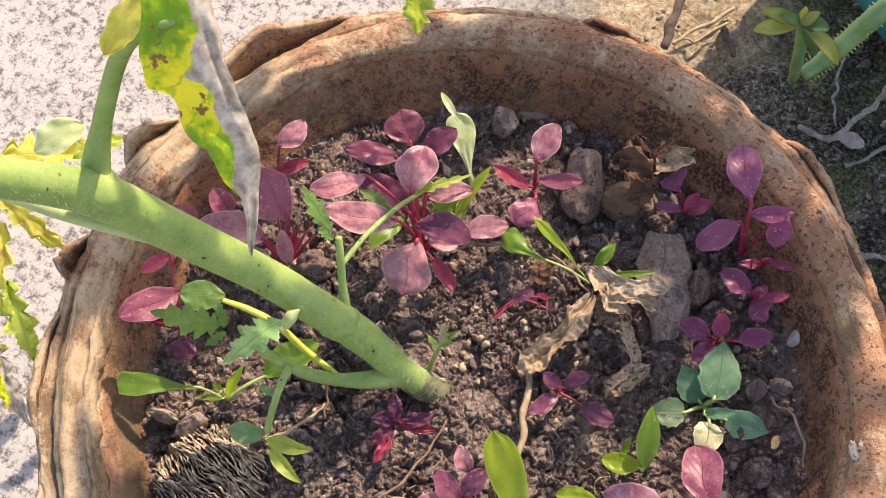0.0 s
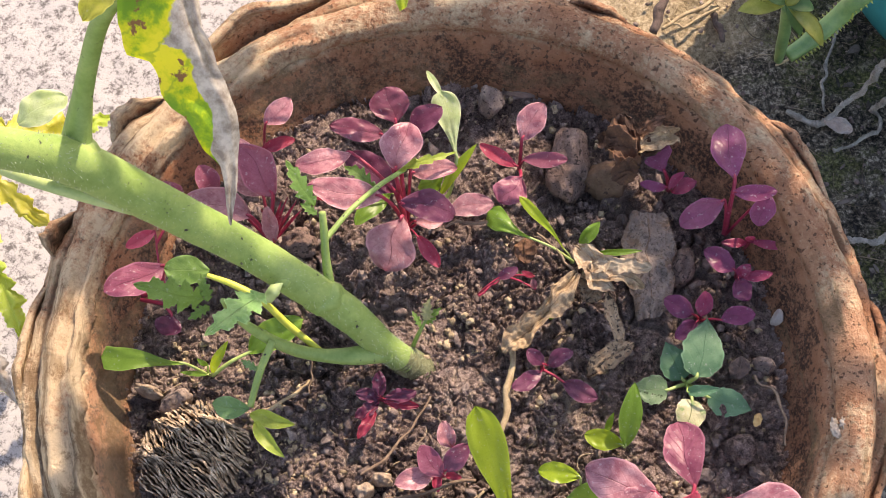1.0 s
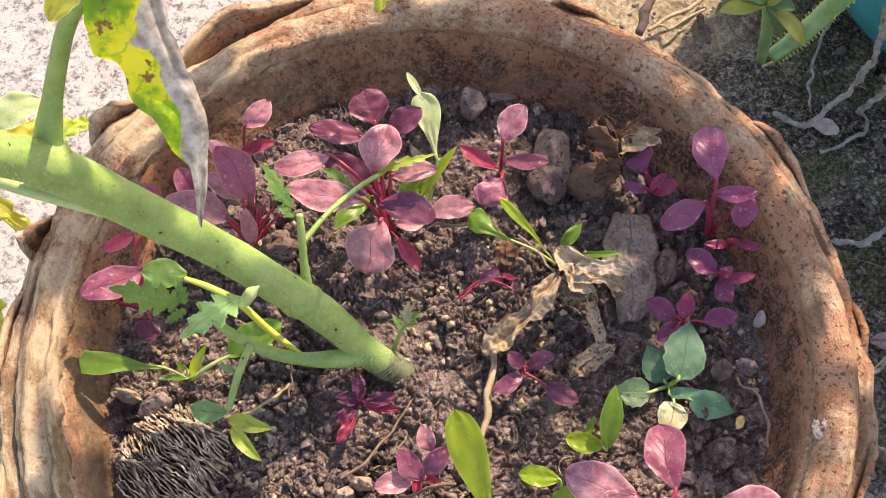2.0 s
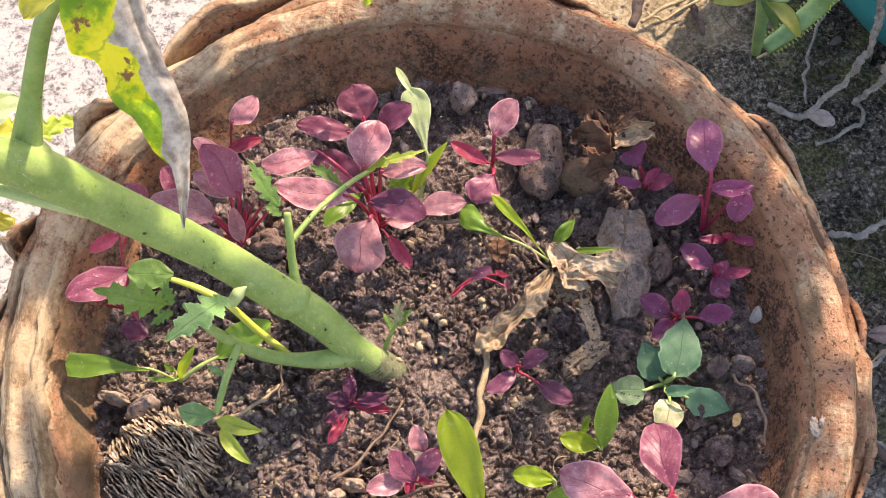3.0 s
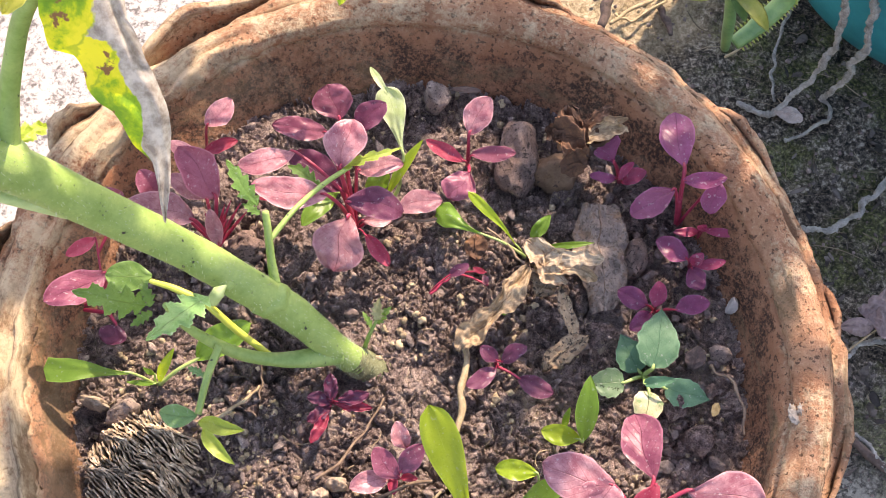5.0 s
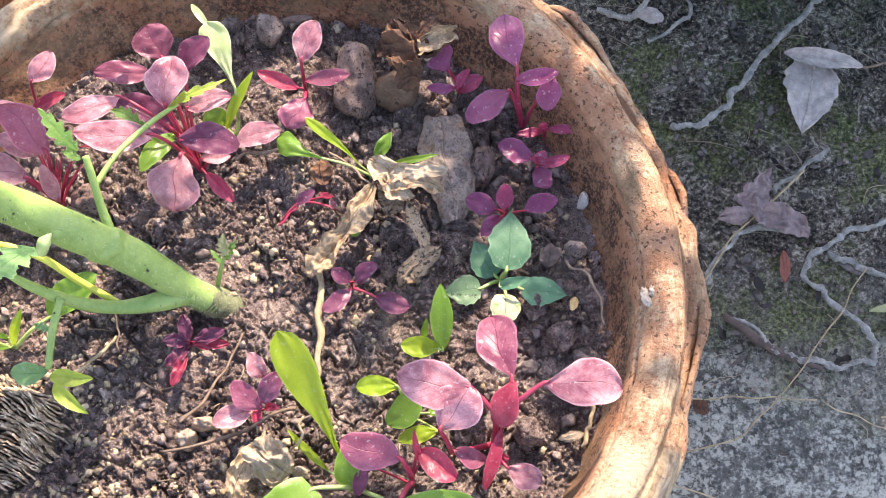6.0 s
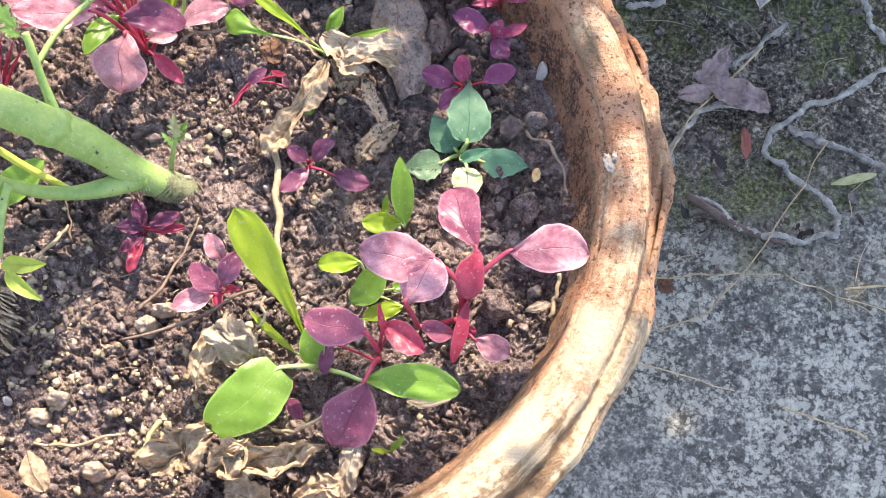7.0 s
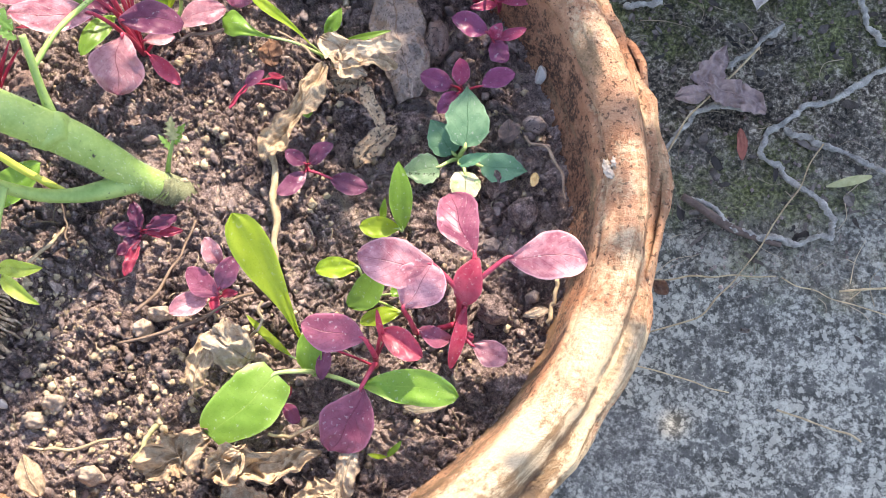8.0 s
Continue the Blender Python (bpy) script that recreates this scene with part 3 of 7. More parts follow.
def blade(base, tip, width, kind, fold=0.2, bend=0.08, wave=0.06, curl=0.0, up=(0.02, -0.28, 1.0), n=22, m=6, seed=0.0, ragged=0.05, sweep=0.0, pleat=0.0):
    """A leaf blade from base to tip as a bmesh with u along it and v across it."""
    base, tip = Vector(base), Vector(tip)
    ahead = tip - base
    size = ahead.length
    side = ahead.cross(Vector(up)).normalized()
    face = side.cross(ahead).normalized()
    bm = bmesh.new()
    uv = bm.loops.layers.uv.new("UVMap")
    if kind == "to":
        n = 48
    grid, where = [], {}
    for i in range(n + 1):
        u = i / n
        w = max(width / 2 * outline(kind, u), width * 0.012)
        mid = base + ahead * u + face * (bend * size * 4 * u * (1 - u) - curl * size * u * u)
        sway = side * (width * 0.10 * noise.noise((seed, u * 2.2, 0.3)) + sweep * size * 4 * u * (1 - u))
        row = []
        for j in range(-m, m + 1):
            v = j / m
            ripple = wave * width * noise.noise((seed + 7.1, u * 4.5, v * 1.8)) * (0.3 + abs(v))
            if pleat:
                ripple += pleat * width * (0.5 - 1.6 * abs(noise.noise((seed + 2.2, u * 1.7, v * 1.5)))) + pleat * 0.18 * width * (0.5 - 1.6 * abs(noise.noise((seed + 8.2, u * 6.0, v * 3.2))))
            edge = 1.0 + ragged * noise.noise((seed + 3.3, u * 9.0, 1.0 if v > 0 else -1.0)) * abs(v)
            if kind == "hang":
                w = width / 2 * hanging(u, v)
            p = mid + sway + side * (w * v * edge * (1 - 0.25 * fold)) + face * (fold * w * abs(v) ** 1.4 + ripple - 0.10 * w * v * v)
            vert = bm.verts.new(p)
            where[vert] = (u, v * 0.5 + 0.5)
            row.append(vert)
        grid.append(row)
    for a, b in zip(grid, grid[1:]):
        for j in range(2 * m):
            bm.faces.new((a[j], a[j + 1], b[j + 1], b[j]))
    for fc in bm.faces:
        for loop in fc.loops:
            loop[uv].uv = where[loop.vert]
    return bm


def spline(points, steps=7):
    """A smooth line through the points, with the place along it."""
    pts = [Vector(p) for p in points]
    pts = [pts[0] * 2 - pts[1], *pts, pts[-1] * 2 - pts[-2]]
    line = []
    for k in range(1, len(pts) - 2):
        a, b, c, d = pts[k - 1 : k + 3]
        for s in range(steps):
            t = s / steps
            line.append((0.5 * (2 * b + (c - a) * t + (2 * a - 5 * b + 4 * c - d) * t * t + (3 * b - a - 3 * c + d) * t ** 3), k - 1 + t))
    line.append((pts[-2], len(pts) - 3.0))
    return line


def pipe(points, radii, sides=12, steps=7, bumps=0.0, knobs=False, seed=0.0):
    bm = bmesh.new()
    line = spline(points, steps)
    rings, side = [], None
    for k, (p, at) in enumerate(line):
        ahead = (line[min(k + 1, len(line) - 1)][0] - line[max(k - 1, 0)][0]).normalized()
        if side is None:
            side = ahead.orthogonal().normalized()
        side = (side - ahead * side.dot(ahead)).normalized()
        up = ahead.cross(side)
        i = min(int(at), len(radii) - 2)
        r = radii[i] + (radii[i + 1] - radii[i]) * (at - i)
        ring = []
        for s in range(sides):
            a = 2 * math.pi * s / sides
            q = r * (1 + bumps * noise.noise((seed, at * 3, math.sin(a) * 1.2)))
            if knobs:
                q = r * (0.60 + 0.42 * abs(math.sin(k * 0.8 + 6.0 * noise.noise((seed, k * 0.13, 0.4)))) + 0.55 * noise.noise((seed + 5, k * 0.45, s * 1.1)))
            ring.append(bm.verts.new(p + (side * math.cos(a) + up * math.sin(a)) * q))
        rings.append(ring)
    for a, b in zip(rings, rings[1:]):
        for s in range(sides):
            bm.faces.new((a[s], a[(s + 1) % sides], b[(s + 1) % sides], b[s]))
    bm.faces.new(rings[0][::-1])
    bm.faces.new(rings[-1])
    return bm


def inside(ob, p):
    return Vector(p) - ob.location


def leaf(owner, base, tip, width, kind, material, petiole=None, **shape):
    """One leaf of a plant; its stalk, if any, runs from the plant's crown or from a given place."""
    seed = rng.random() * 50
    if kind in ("ov", "ovr", "sp"):
        for key, low, high in (("fold", 0.10, 0.42), ("sweep", -0.06, 0.06), ("bend", 0.02, 0.15), ("wave", 0.05, 0.13)):
            shape.setdefault(key, rng.uniform(low, high))
    b, t = inside(owner, base), inside(owner, tip)
    ob = part("leaf", blade(b, t, width, kind, seed=seed, **shape), material, owner)
    if petiole is not None:
        start_at = Vector((0, 0, 0.001)) if petiole is True else inside(owner, petiole)
        reach = (b - start_at).length
        mid = start_at.lerp(b, 0.5) + Vector((0, 0, 0.12 * reach))
        red = material in (AMA, AMA_PALE, AMA_DARK, AMA_RED, AMA_MAG, AMA_VIO)
        r = min(0.0010, max(0.0005, width * 0.062))
        into = b.lerp(t, 0.12)
        part("petiole", pipe([start_at, mid, b, into], [r * 1.15, r, r * 0.85, r * 0.3], 7, 5), REDSTEM if red else WEEDSTEM, ob)
        if petiole is not True and start_at.z > 0.004:
            part("stem", pipe([(0, 0, 0), start_at * 0.5 + Vector((0.0006, 0, 0)), start_at], [r * 1.3, r * 1.2, r * 1.1], 7, 4), REDSTEM if red else WEEDSTEM, ob)
    return ob


def tube(owner, name, points, radii, material, bumps=0.0, label=""):
    return part(name, pipe([inside(owner, p) for p in points], radii, 18 if radii[0] > 0.004 else 10, 8, bumps, seed=rng.random() * 9), material, owner, label)


def twig(label, points, radii, material, knobs=False):
    steps = 14 if knobs else 7
    if knobs:
        # creeping stems bend at every joint
        kinked, thick = [Vector(points[0])], [radii[0]]
        for (a, b), (r0, r1) in zip(zip(points, points[1:]), zip(radii, radii[1:])):
            a, b = Vector(a), Vector(b)
            count = max(2, round((b - a).length / 0.007))
            for k in range(1, count + 1):
                off = Vector((rng.gauss(0, 0.0011), rng.gauss(0, 0.0011), rng.uniform(0, 0.0008))) if k < count else Vector()
                kinked.append(a.lerp(b, k / count) + off)
                thick.append((r0 + (r1 - r0) * k / count) * rng.uniform(0.62, 1.12))
        points, radii, steps = kinked, thick, 7
    else:
        # dry stalks kink a little from node to node
        kinked, thick = [Vector(points[0])], [radii[0]]
        for (a, b), (r0, r1) in zip(zip(points, points[1:]), zip(radii, radii[1:])):
            a, b = Vector(a), Vector(b)
            sway = min((b - a).length * 0.05, 0.0007)
            for s in (0.33, 0.67, 1.0):
                off = Vector((rng.gauss(0, sway), rng.gauss(0, sway), rng.gauss(0, sway * 0.3))) if s < 1 else Vector()
                kinked.append(a.lerp(b, s) + off)
                thick.append((r0 + (r1 - r0) * s) * rng.uniform(0.78, 1.12))
        points, radii, steps = kinked, thick, 4
    ob = part("dry_vine" if knobs else "twig", pipe(points, radii, 9 if knobs else 7, steps, 0.25, knobs, rng.random() * 40), material, None, label)
    return tagged(ob, "", "vine" if knobs else "twig")


def dead_leaf(base, tip, width, label, material, crumple=0.5, fold=None, kind=""):
    seed = rng.random() * 60
    bm = blade(base, tip, width * (1 + 0.25 * crumple), kind or ("br" if crumple > 0.55 else "ov"), fold=0.45 * crumple if fold is None else fold, bend=0.06, wave=0.1, n=56, m=17, seed=seed, ragged=0.42 * crumple, pleat=0.14 * crumple, sweep=0.12 * crumple * (rng.random() - 0.5))
    for v in bm.verts:
        p, q = v.co * 95 + Vector((seed, 0, 0)), v.co * 230 + Vector((0, seed, 0))
        ridge, crease = 1 - 2.6 * abs(noise.noise(p)), 1 - 2.6 * abs(noise.noise(q))
        wrinkle = 1 - 2.6 * abs(noise.noise(v.co * 430 + Vector((seed, seed, 0))))
        shift = Vector((noise.noise(p + Vector((9, 0, 0))), noise.noise(p + Vector((0, 9, 0))), ridge * 0.75 + 0.52 * crease + 0.15 * wrinkle))
        v.co += shift * crumple * min(width, 0.018) * 0.34
    bm.verts.ensure_lookup_table()
    spine = [bm.verts[i * 35 + 17].co + Vector((0, 0, 0.00025)) for i in range(0, 57, 4)]
    ob = part("dead_leaf", bm, material, None, label)
    if width > 0.0085:
        part("midrib", pipe(spine, [0.00055 - 0.00003 * i for i in range(len(spine))], 6, 3), material, ob)
    return tagged(ob, "", "dead leaf")


def ball(bm, centre, size, turn, detail, seed, rough=0.25, scale=1.0, facets=0):
    got = bmesh.ops.create_icosphere(bm, subdivisions=detail, radius=1.0)["verts"]
    m = Matrix.Rotation(turn, 3, "Z")
    cuts = random.Random(seed)
    planes = [(Vector((cuts.gauss(0, 1), cuts.gauss(0, 1), cuts.gauss(0, 1))).normalized(), cuts.uniform(0.60, 0.96)) for _ in range(facets)]
    for v in got:
        d = v.co.normalized()
        k = 1 + rough * noise.noise(d * 1.3 * scale + Vector((seed, 0, 0))) + rough * 0.5 * noise.noise(d * 3.4 * scale + Vector((0, seed, 0))) + rough * 0.2 * noise.noise(d * 9 + Vector((0, 0, seed)))
        for n, h in planes:
            k = min(k, h / max(0.05, d.dot(n)) + 0.07 * noise.noise(d * 5 + Vector((seed, 0, 0))) + 0.06 * noise.noise(d * 15 + Vector((seed, 0, 0))))
        v.co = Vector(centre) + m @ Vector((d.x * k * size[0], d.y * k * size[1], d.z * k * size[2]))


def stone(at, size, rot, label, material):
    bm = bmesh.new()
    clod = material in (STONE_BROWN, STONE_CLAY, SOIL, STONE_TAN)
    ball(bm, (0, 0, 0), size, radians(rot), 4, rng.random() * 90, 0.30 if clod else 0.30, 1.2 if clod else 1.1, 2 if clod else 13)
    ob = part("stone", bm, material, None, label)
    ob.location = Vector(at) + Vector((0, 0, size[2] * 0.12))
    return tagged(ob, "", "stone")


# ---------------------------------------------------------------- ground
def make_ground():
    fine = [i * 0.004 for i in range(-130, 131)]
    far, step = [], 0.006
    at = fine[-1]
    while at < 60:
        step *= 1.35
        at += step
        far.append(at)
    axis = [-a for a in reversed(far)] + fine + far
    n = len(axis)
    verts = []
    for y in axis:
        for x in axis:
            earth = min(1.0, max(0.0, min(x + 0.03, y - 0.075) * 7 + 0.5 + noise.noise((x * 9, y * 9, 3.0)) * 0.6))
            z = 0.0012 * noise.noise((x * 60, y * 60, 0.5))
            if abs(x) < 0.6 and abs(y) < 0.6:
                z += earth * (0.004 * noise.noise((x * 26, y * 26, 1.5)) + 0.0035 * noise.noise((x * 90, y * 90, 5.5)) + 0.003 * noise.noise((x * 210, y * 210, 2.5)) + 0.001)
            verts.append((x, y, GROUND_Z + z))
    faces = [(j * n + i, j * n + i + 1, (j + 1) * n + i + 1, (j + 1) * n + i) for j in range(n - 1) for i in range(n - 1)]
    me = bpy.data.meshes.new("ground")
    me.from_pydata(verts, [], faces)
    ob = mesh_part("ground", me, GROUND)
    tagged(ob, "lichen-spotted concrete and dark mossy earth round the pot", "ground", kind="structure")
    # loose crumbs on the earth
    bm = bmesh.new()
    r = random.Random(11)
    for _ in range(3200):
        x, y = r.uniform(0.0, 0.45), r.uniform(0.0, 0.5)
        if min(x + 0.03, y - 0.075) + noise.noise((x * 9, y * 9, 3.0)) * 0.09 < -0.04 or math.hypot(x, y) < 0.15:
            continue
        s = 0.0004 + 0.0012 * r.random() ** 3
        ball(bm, (x, y, GROUND_Z + 0.004), (s * r.uniform(0.8, 1.5), s, s * 0.8), r.uniform(0, 6), 1, r.uniform(0, 90), 0.7)
    straws = bmesh.new()
    for _ in range(520):
        x, y = r.uniform(0.02, 0.42), r.uniform(0.02, 0.47)
        if math.hypot(x, y) < 0.15:
            continue
        way, size = r.uniform(0, 6.3), r.uniform(0.004, 0.030)
        bow = Vector((-math.sin(way), math.cos(way), 0)) * r.uniform(-0.25, 0.25) * size
        a, ahead = Vector((x, y, GROUND_Z + 0.0045)), Vector((math.cos(way), math.sin(way), r.uniform(-0.03, 0.03))) * size
        thick = r.uniform(0.0001, 0.00034)
        me = bpy.data.meshes.new("scrap")
        add = pipe([a, a + ahead * 0.5 + bow, a + ahead], [thick, thick, thick * 0.5], 4, 4)
        add.to_mesh(me)
        add.free()
        straws.from_mesh(me)
        bpy.data.meshes.remove(me)
    tagged(part("straw_bits", straws, FIBRE, None, "fine broken straw and rootlets scattered on the ground"), "", "straw", kind="stuff")
    flakes = bmesh.new()
    for _ in range(1500):
        x, y = r.uniform(0.16, 0.44), r.uniform(-0.02, 0.40)
        if math.hypot(x, y) < 0.175 or (y < 0.05 and r.random() < 0.75):
            continue
        size, way, k = 0.0010 + 0.0060 * r.random() ** 3, r.uniform(0, 6.3), r.randrange(5, 9)
        narrow, tilt = r.uniform(0.15, 0.6), r.uniform(-0.2, 0.2)
        ring = []
        for i in range(k):
            a, q = 6.283 * i / k, size * r.uniform(0.45, 1.15)
            u, v = q * math.cos(a), q * math.sin(a) * narrow
            ring.append(flakes.verts.new((x + u * math.cos(way) - v * math.sin(way), y + u * math.sin(way) + v * math.cos(way), GROUND_Z + 0.0042 + tilt * u + r.uniform(0, 0.0008))))
        flakes.faces.new(ring)
    bmesh.ops.solidify(flakes, geom=flakes.faces[:], thickness=0.0004)
    tagged(part("leaf_litter", flakes, LITTER, None, "crushed grey-brown bits of leaf and bark on the ground", smooth=False), "", "leaf litter", kind="stuff")
    crumbs = part("earth_crumbs", bm, CRUMB, None, "loose earth crumbs and grit on the ground")
    tagged(crumbs, "", "grit", kind="stuff")


make_ground()


# ---------------------------------------------------------------- the pot
POT_PROFILE = [
    (0.118, GROUND_Z + 0.002), (0.128, -0.150), (0.142, -0.110), (0.156, -0.060), (0.165, -0.020), (0.170, -0.008), (0.1790, -0.004), (0.1838, 0.003),
    (0.1850, 0.010), (0.1840, 0.0165), (0.1815, 0.0205), (0.1790, 0.0215), (0.1772, 0.0205), (0.1765, 0.0225), (0.1750, 0.0265), (0.1725, 0.0295), (0.169, 0.0308), (0.1645, 0.0300), (0.1605, 0.0270), (0.1582, 0.0238),
    (0.1582, 0.0222), (0.1596, 0.0204), (0.1568, 0.0190), (0.1552, 0.0160), (0.1528, 0.0100), (0.1500, 0.0040), (0.1465, -0.0030), (0.1400, -0.0200), (0.1260, -0.0800), (0.1180, -0.1450),
]


def make_pot():
    pot = plant("flower_pot", (0, 0, GROUND_Z), "round handmade terracotta flower pot with a thick worn rim", "flower pot")
    n = 400
    dense = []
    for (r0, z0), (r1, z1) in zip(POT_PROFILE, POT_PROFILE[1:]):
        k = max(1, int(math.hypot(r1 - r0, z1 - z0) / (0.0014 if z0 > -0.01 else 0.004)))
        dense += [(r0 + (r1 - r0) * s / k, z0 + (z1 - z0) * s / k) for s in range(k)]
    dense.append(POT_PROFILE[-1])
    verts, faces = [], []
    top = max(range(len(dense)), key=lambda i: dense[i][1])
    for j, (r, z) in enumerate(dense):
        for k in range(n):
            a = 2 * math.pi * k / n
            c, s = math.cos(a), math.sin(a)
            wob = 0.0022 * noise.noise((c * 1.6, s * 1.6, 4.0)) + 0.0012 * noise.noise((c * 5, s * 5, z * 20))
            lump = 0.0009 * noise.noise((c * r * 110, s * r * 110, z * 60)) + 0.0006 * noise.noise((c * r * 300, s * r * 300, z * 300))
            if r < 0.1585 and j > top and c < -0.5:
                lump *= 1.0 + 1.8 * min(1.0, (-0.5 - c) / 0.2)
            ridge = 0.0014 * noise.noise((c * 3, s * 3, z * 330 + r * 300)) if r > 0.157 else 0.0
            if r > 0.1766 and z > -0.01:
                fold = 1 - 3.2 * abs(noise.noise((c * 4.2, s * 4.2, z * 30 + 2.0)))
                smooth = 1.0 - 0.8 * min(1.0, max(0.0, min(math.degrees(a) - 22, 118 - math.degrees(a)) / 8))
                lump += 0.0022 * smooth * fold * min(1.0, (r - 0.1766) / 0.004) + 0.0012 * noise.noise((c * 9, s * 9, z * 60))
            q = r + wob + lump + ridge
            up = 0.0
            if z > 0.015 and r < 0.176 and c < -0.62:
                side = min(1.0, (-0.62 - c) / 0.12)
                wander = 0.0022 * noise.noise((c * 5, s * 5, 1.0)) + 0.0010 * noise.noise((c * 14, s * 14, 2.0))
                up = side * (0.0034 * math.exp(-(((r - 0.1612 - wander) / 0.0014) ** 2)) - 0.0020 * math.exp(-(((r - 0.1652 - wander) / 0.0018) ** 2)))
                up += side * 0.0016 * math.exp(-(((r - 0.1705 + 2 * wander) / 0.0016) ** 2))
            off = min(1.0, max(0.0, (0.018 - z) / 0.02)) if r < 0.157 and z > -0.1 and j > top else 0.0
            verts.append((q * c + 0.003 * off, q * s - 0.004 * off, z - GROUND_Z + 0.0016 * noise.noise((c * 2.2, s * 2.2, 9.0)) * (z > -0.1) + lump + up))
    rows = len(dense)
    for j in range(rows - 1):
        for k in range(n):
            faces.append((j * n + k, j * n + (k + 1) % n, (j + 1) * n + (k + 1) % n, (j + 1) * n + k))
    base = len(verts)
    verts += [(0, 0, 0.002), (0, 0, 0.023)]
    faces += [(base, (k + 1) % n, k) for k in range(n)]
    faces += [(base + 1, (rows - 1) * n + k, (rows - 1) * n + (k + 1) % n) for k in range(n)]
    me = bpy.data.meshes.new("body")
    me.from_pydata(verts, [], faces)
    body = mesh_part("body", me, TERRACOTTA, pot)
    # folds of clay round the outside of the rim that have come away and gape
    r = random.Random(5)
    for a0, a1, gape, lift in (
        (166, 154, 0.0095, 0.006), (150, 119, 0.0105, 0.006), (91, 79, 0.0035, 0.003), (56, 39, 0.0046, 0.0028), (26, 13, 0.0024, 0.0015), (13, -8, 0.0040, 0.002),
        (-10, -30, 0.0035, 0.002), (-34, -50, 0.0040, 0.003), (184, 176, 0.0075, 0.005), (207, 185, 0.0060, 0.003), (222, 208, 0.0060, 0.003), (-62, -80, 0.0050, 0.003), (250, 232, 0.0050, 0.003),
    ):
        part("rim_fold", fold_of_clay(radians(a0), radians(a1), gape, lift, r.uniform(0, 50)), TERRACOTTA, pot, "torn curled fold of clay")


    for x, y, z, size in ((0.1600, 0.0155, 0.0262, 0.0030), (0.1620, 0.0190, 0.0275, 0.0022), (0.1588, 0.0190, 0.0250, 0.0018)):
        bm = bmesh.new()
        ball(bm, (x, y, z - GROUND_Z), (size * 0.7, size, 0.0006), 0.4, 3, size * 9000, 0.9, 1.6)
        part("crust", bm, DROP, pot, "white crust of lime")


def fold_of_clay(a0, a1, gape, lift, seed):
    """A skin of clay on the rim's outside: closed at one end, it opens to a gaping lip with a rolled edge and closes again in a long taper."""
    bm = bmesh.new()
    n, m, thick = 44, 10, 0.0019
    outer, inner = [], []
    for k in range(n + 1):
        s = k / n
        a = a0 + (a1 - a0) * s
        grow = math.sin(math.pi * s ** 0.62) ** 1.1
        wave = 1 + 0.30 * noise.noise((seed, s * 4.0, 0.0)) + 0.12 * noise.noise((seed, s * 13.0, 3.0))
        out, inn = [], []
        for i in range(m + 1):
            t = i / m
            r = 0.1812 + 0.0052 * math.sin(t * math.pi / 2) + gape * grow * wave * (1 - t) ** 1.5
            z = 0.0205 - 0.0225 * t + lift * grow * (1 - t) ** 2 * wave + 0.0009 * noise.noise((seed, s * 9, t * 3)) - 0.0022 * (1 - grow) * (1 - t)
            roll = 0.0011 * grow * max(0.0, 1 - t * 5)
            th = thick * (0.75 + 0.45 * grow)
            out.append(bm.verts.new(((r + roll) * math.cos(a), (r + roll) * math.sin(a), z - GROUND_Z)))
            q = r - th
            inn.append(bm.verts.new((q * math.cos(a), q * math.sin(a), z - 0.0004 - GROUND_Z)))
        outer.append(out)
        inner.append(inn)
    for k in range(n):
        for i in range(m):
            bm.faces.new((outer[k][i], outer[k][i + 1], outer[k + 1][i + 1], outer[k + 1][i]))
            bm.faces.new((inner[k][i], inner[k + 1][i], inner[k + 1][i + 1], inner[k][i + 1]))
        bm.faces.new((outer[k][0], outer[k + 1][0], inner[k + 1][0], inner[k][0]))
        bm.faces.new((outer[k][m], inner[k][m], inner[k + 1][m], outer[k + 1][m]))
    for k in (0, n):
        for i in range(m):
            bm.faces.new((outer[k][i], inner[k][i], inner[k][i + 1], outer[k][i + 1]))
    bmesh.ops.recalc_face_normals(bm, faces=bm.faces[:])
    return bm


make_pot()


def scatter(i, j, layer):
    """A number from 0 to 1 that belongs to a cell of a grid."""
    h = (i * 374761393 + j * 668265263 + layer * 1442695041) & 0xFFFFFFFF
    h = ((h ^ (h >> 13)) * 1274126177) & 0xFFFFFFFF
    return (h ^ (h >> 16)) / 4294967296.0


def swell(x, y, scale, layer):
    """Smooth noise, -1 to 1, over arrays of places."""
    x, y = x * scale + 500.0, y * scale + 500.0
    i, j = np.floor(x).astype(np.int64), np.floor(y).astype(np.int64)
    u, v = x - i, y - j
    u, v = u * u * (3 - 2 * u), v * v * (3 - 2 * v)
    low = scatter(i, j, layer) * (1 - u) + scatter(i + 1, j, layer) * u
    high = scatter(i, j + 1, layer) * (1 - u) + scatter(i + 1, j + 1, layer) * u
    return 2 * (low * (1 - v) + high * v) - 1


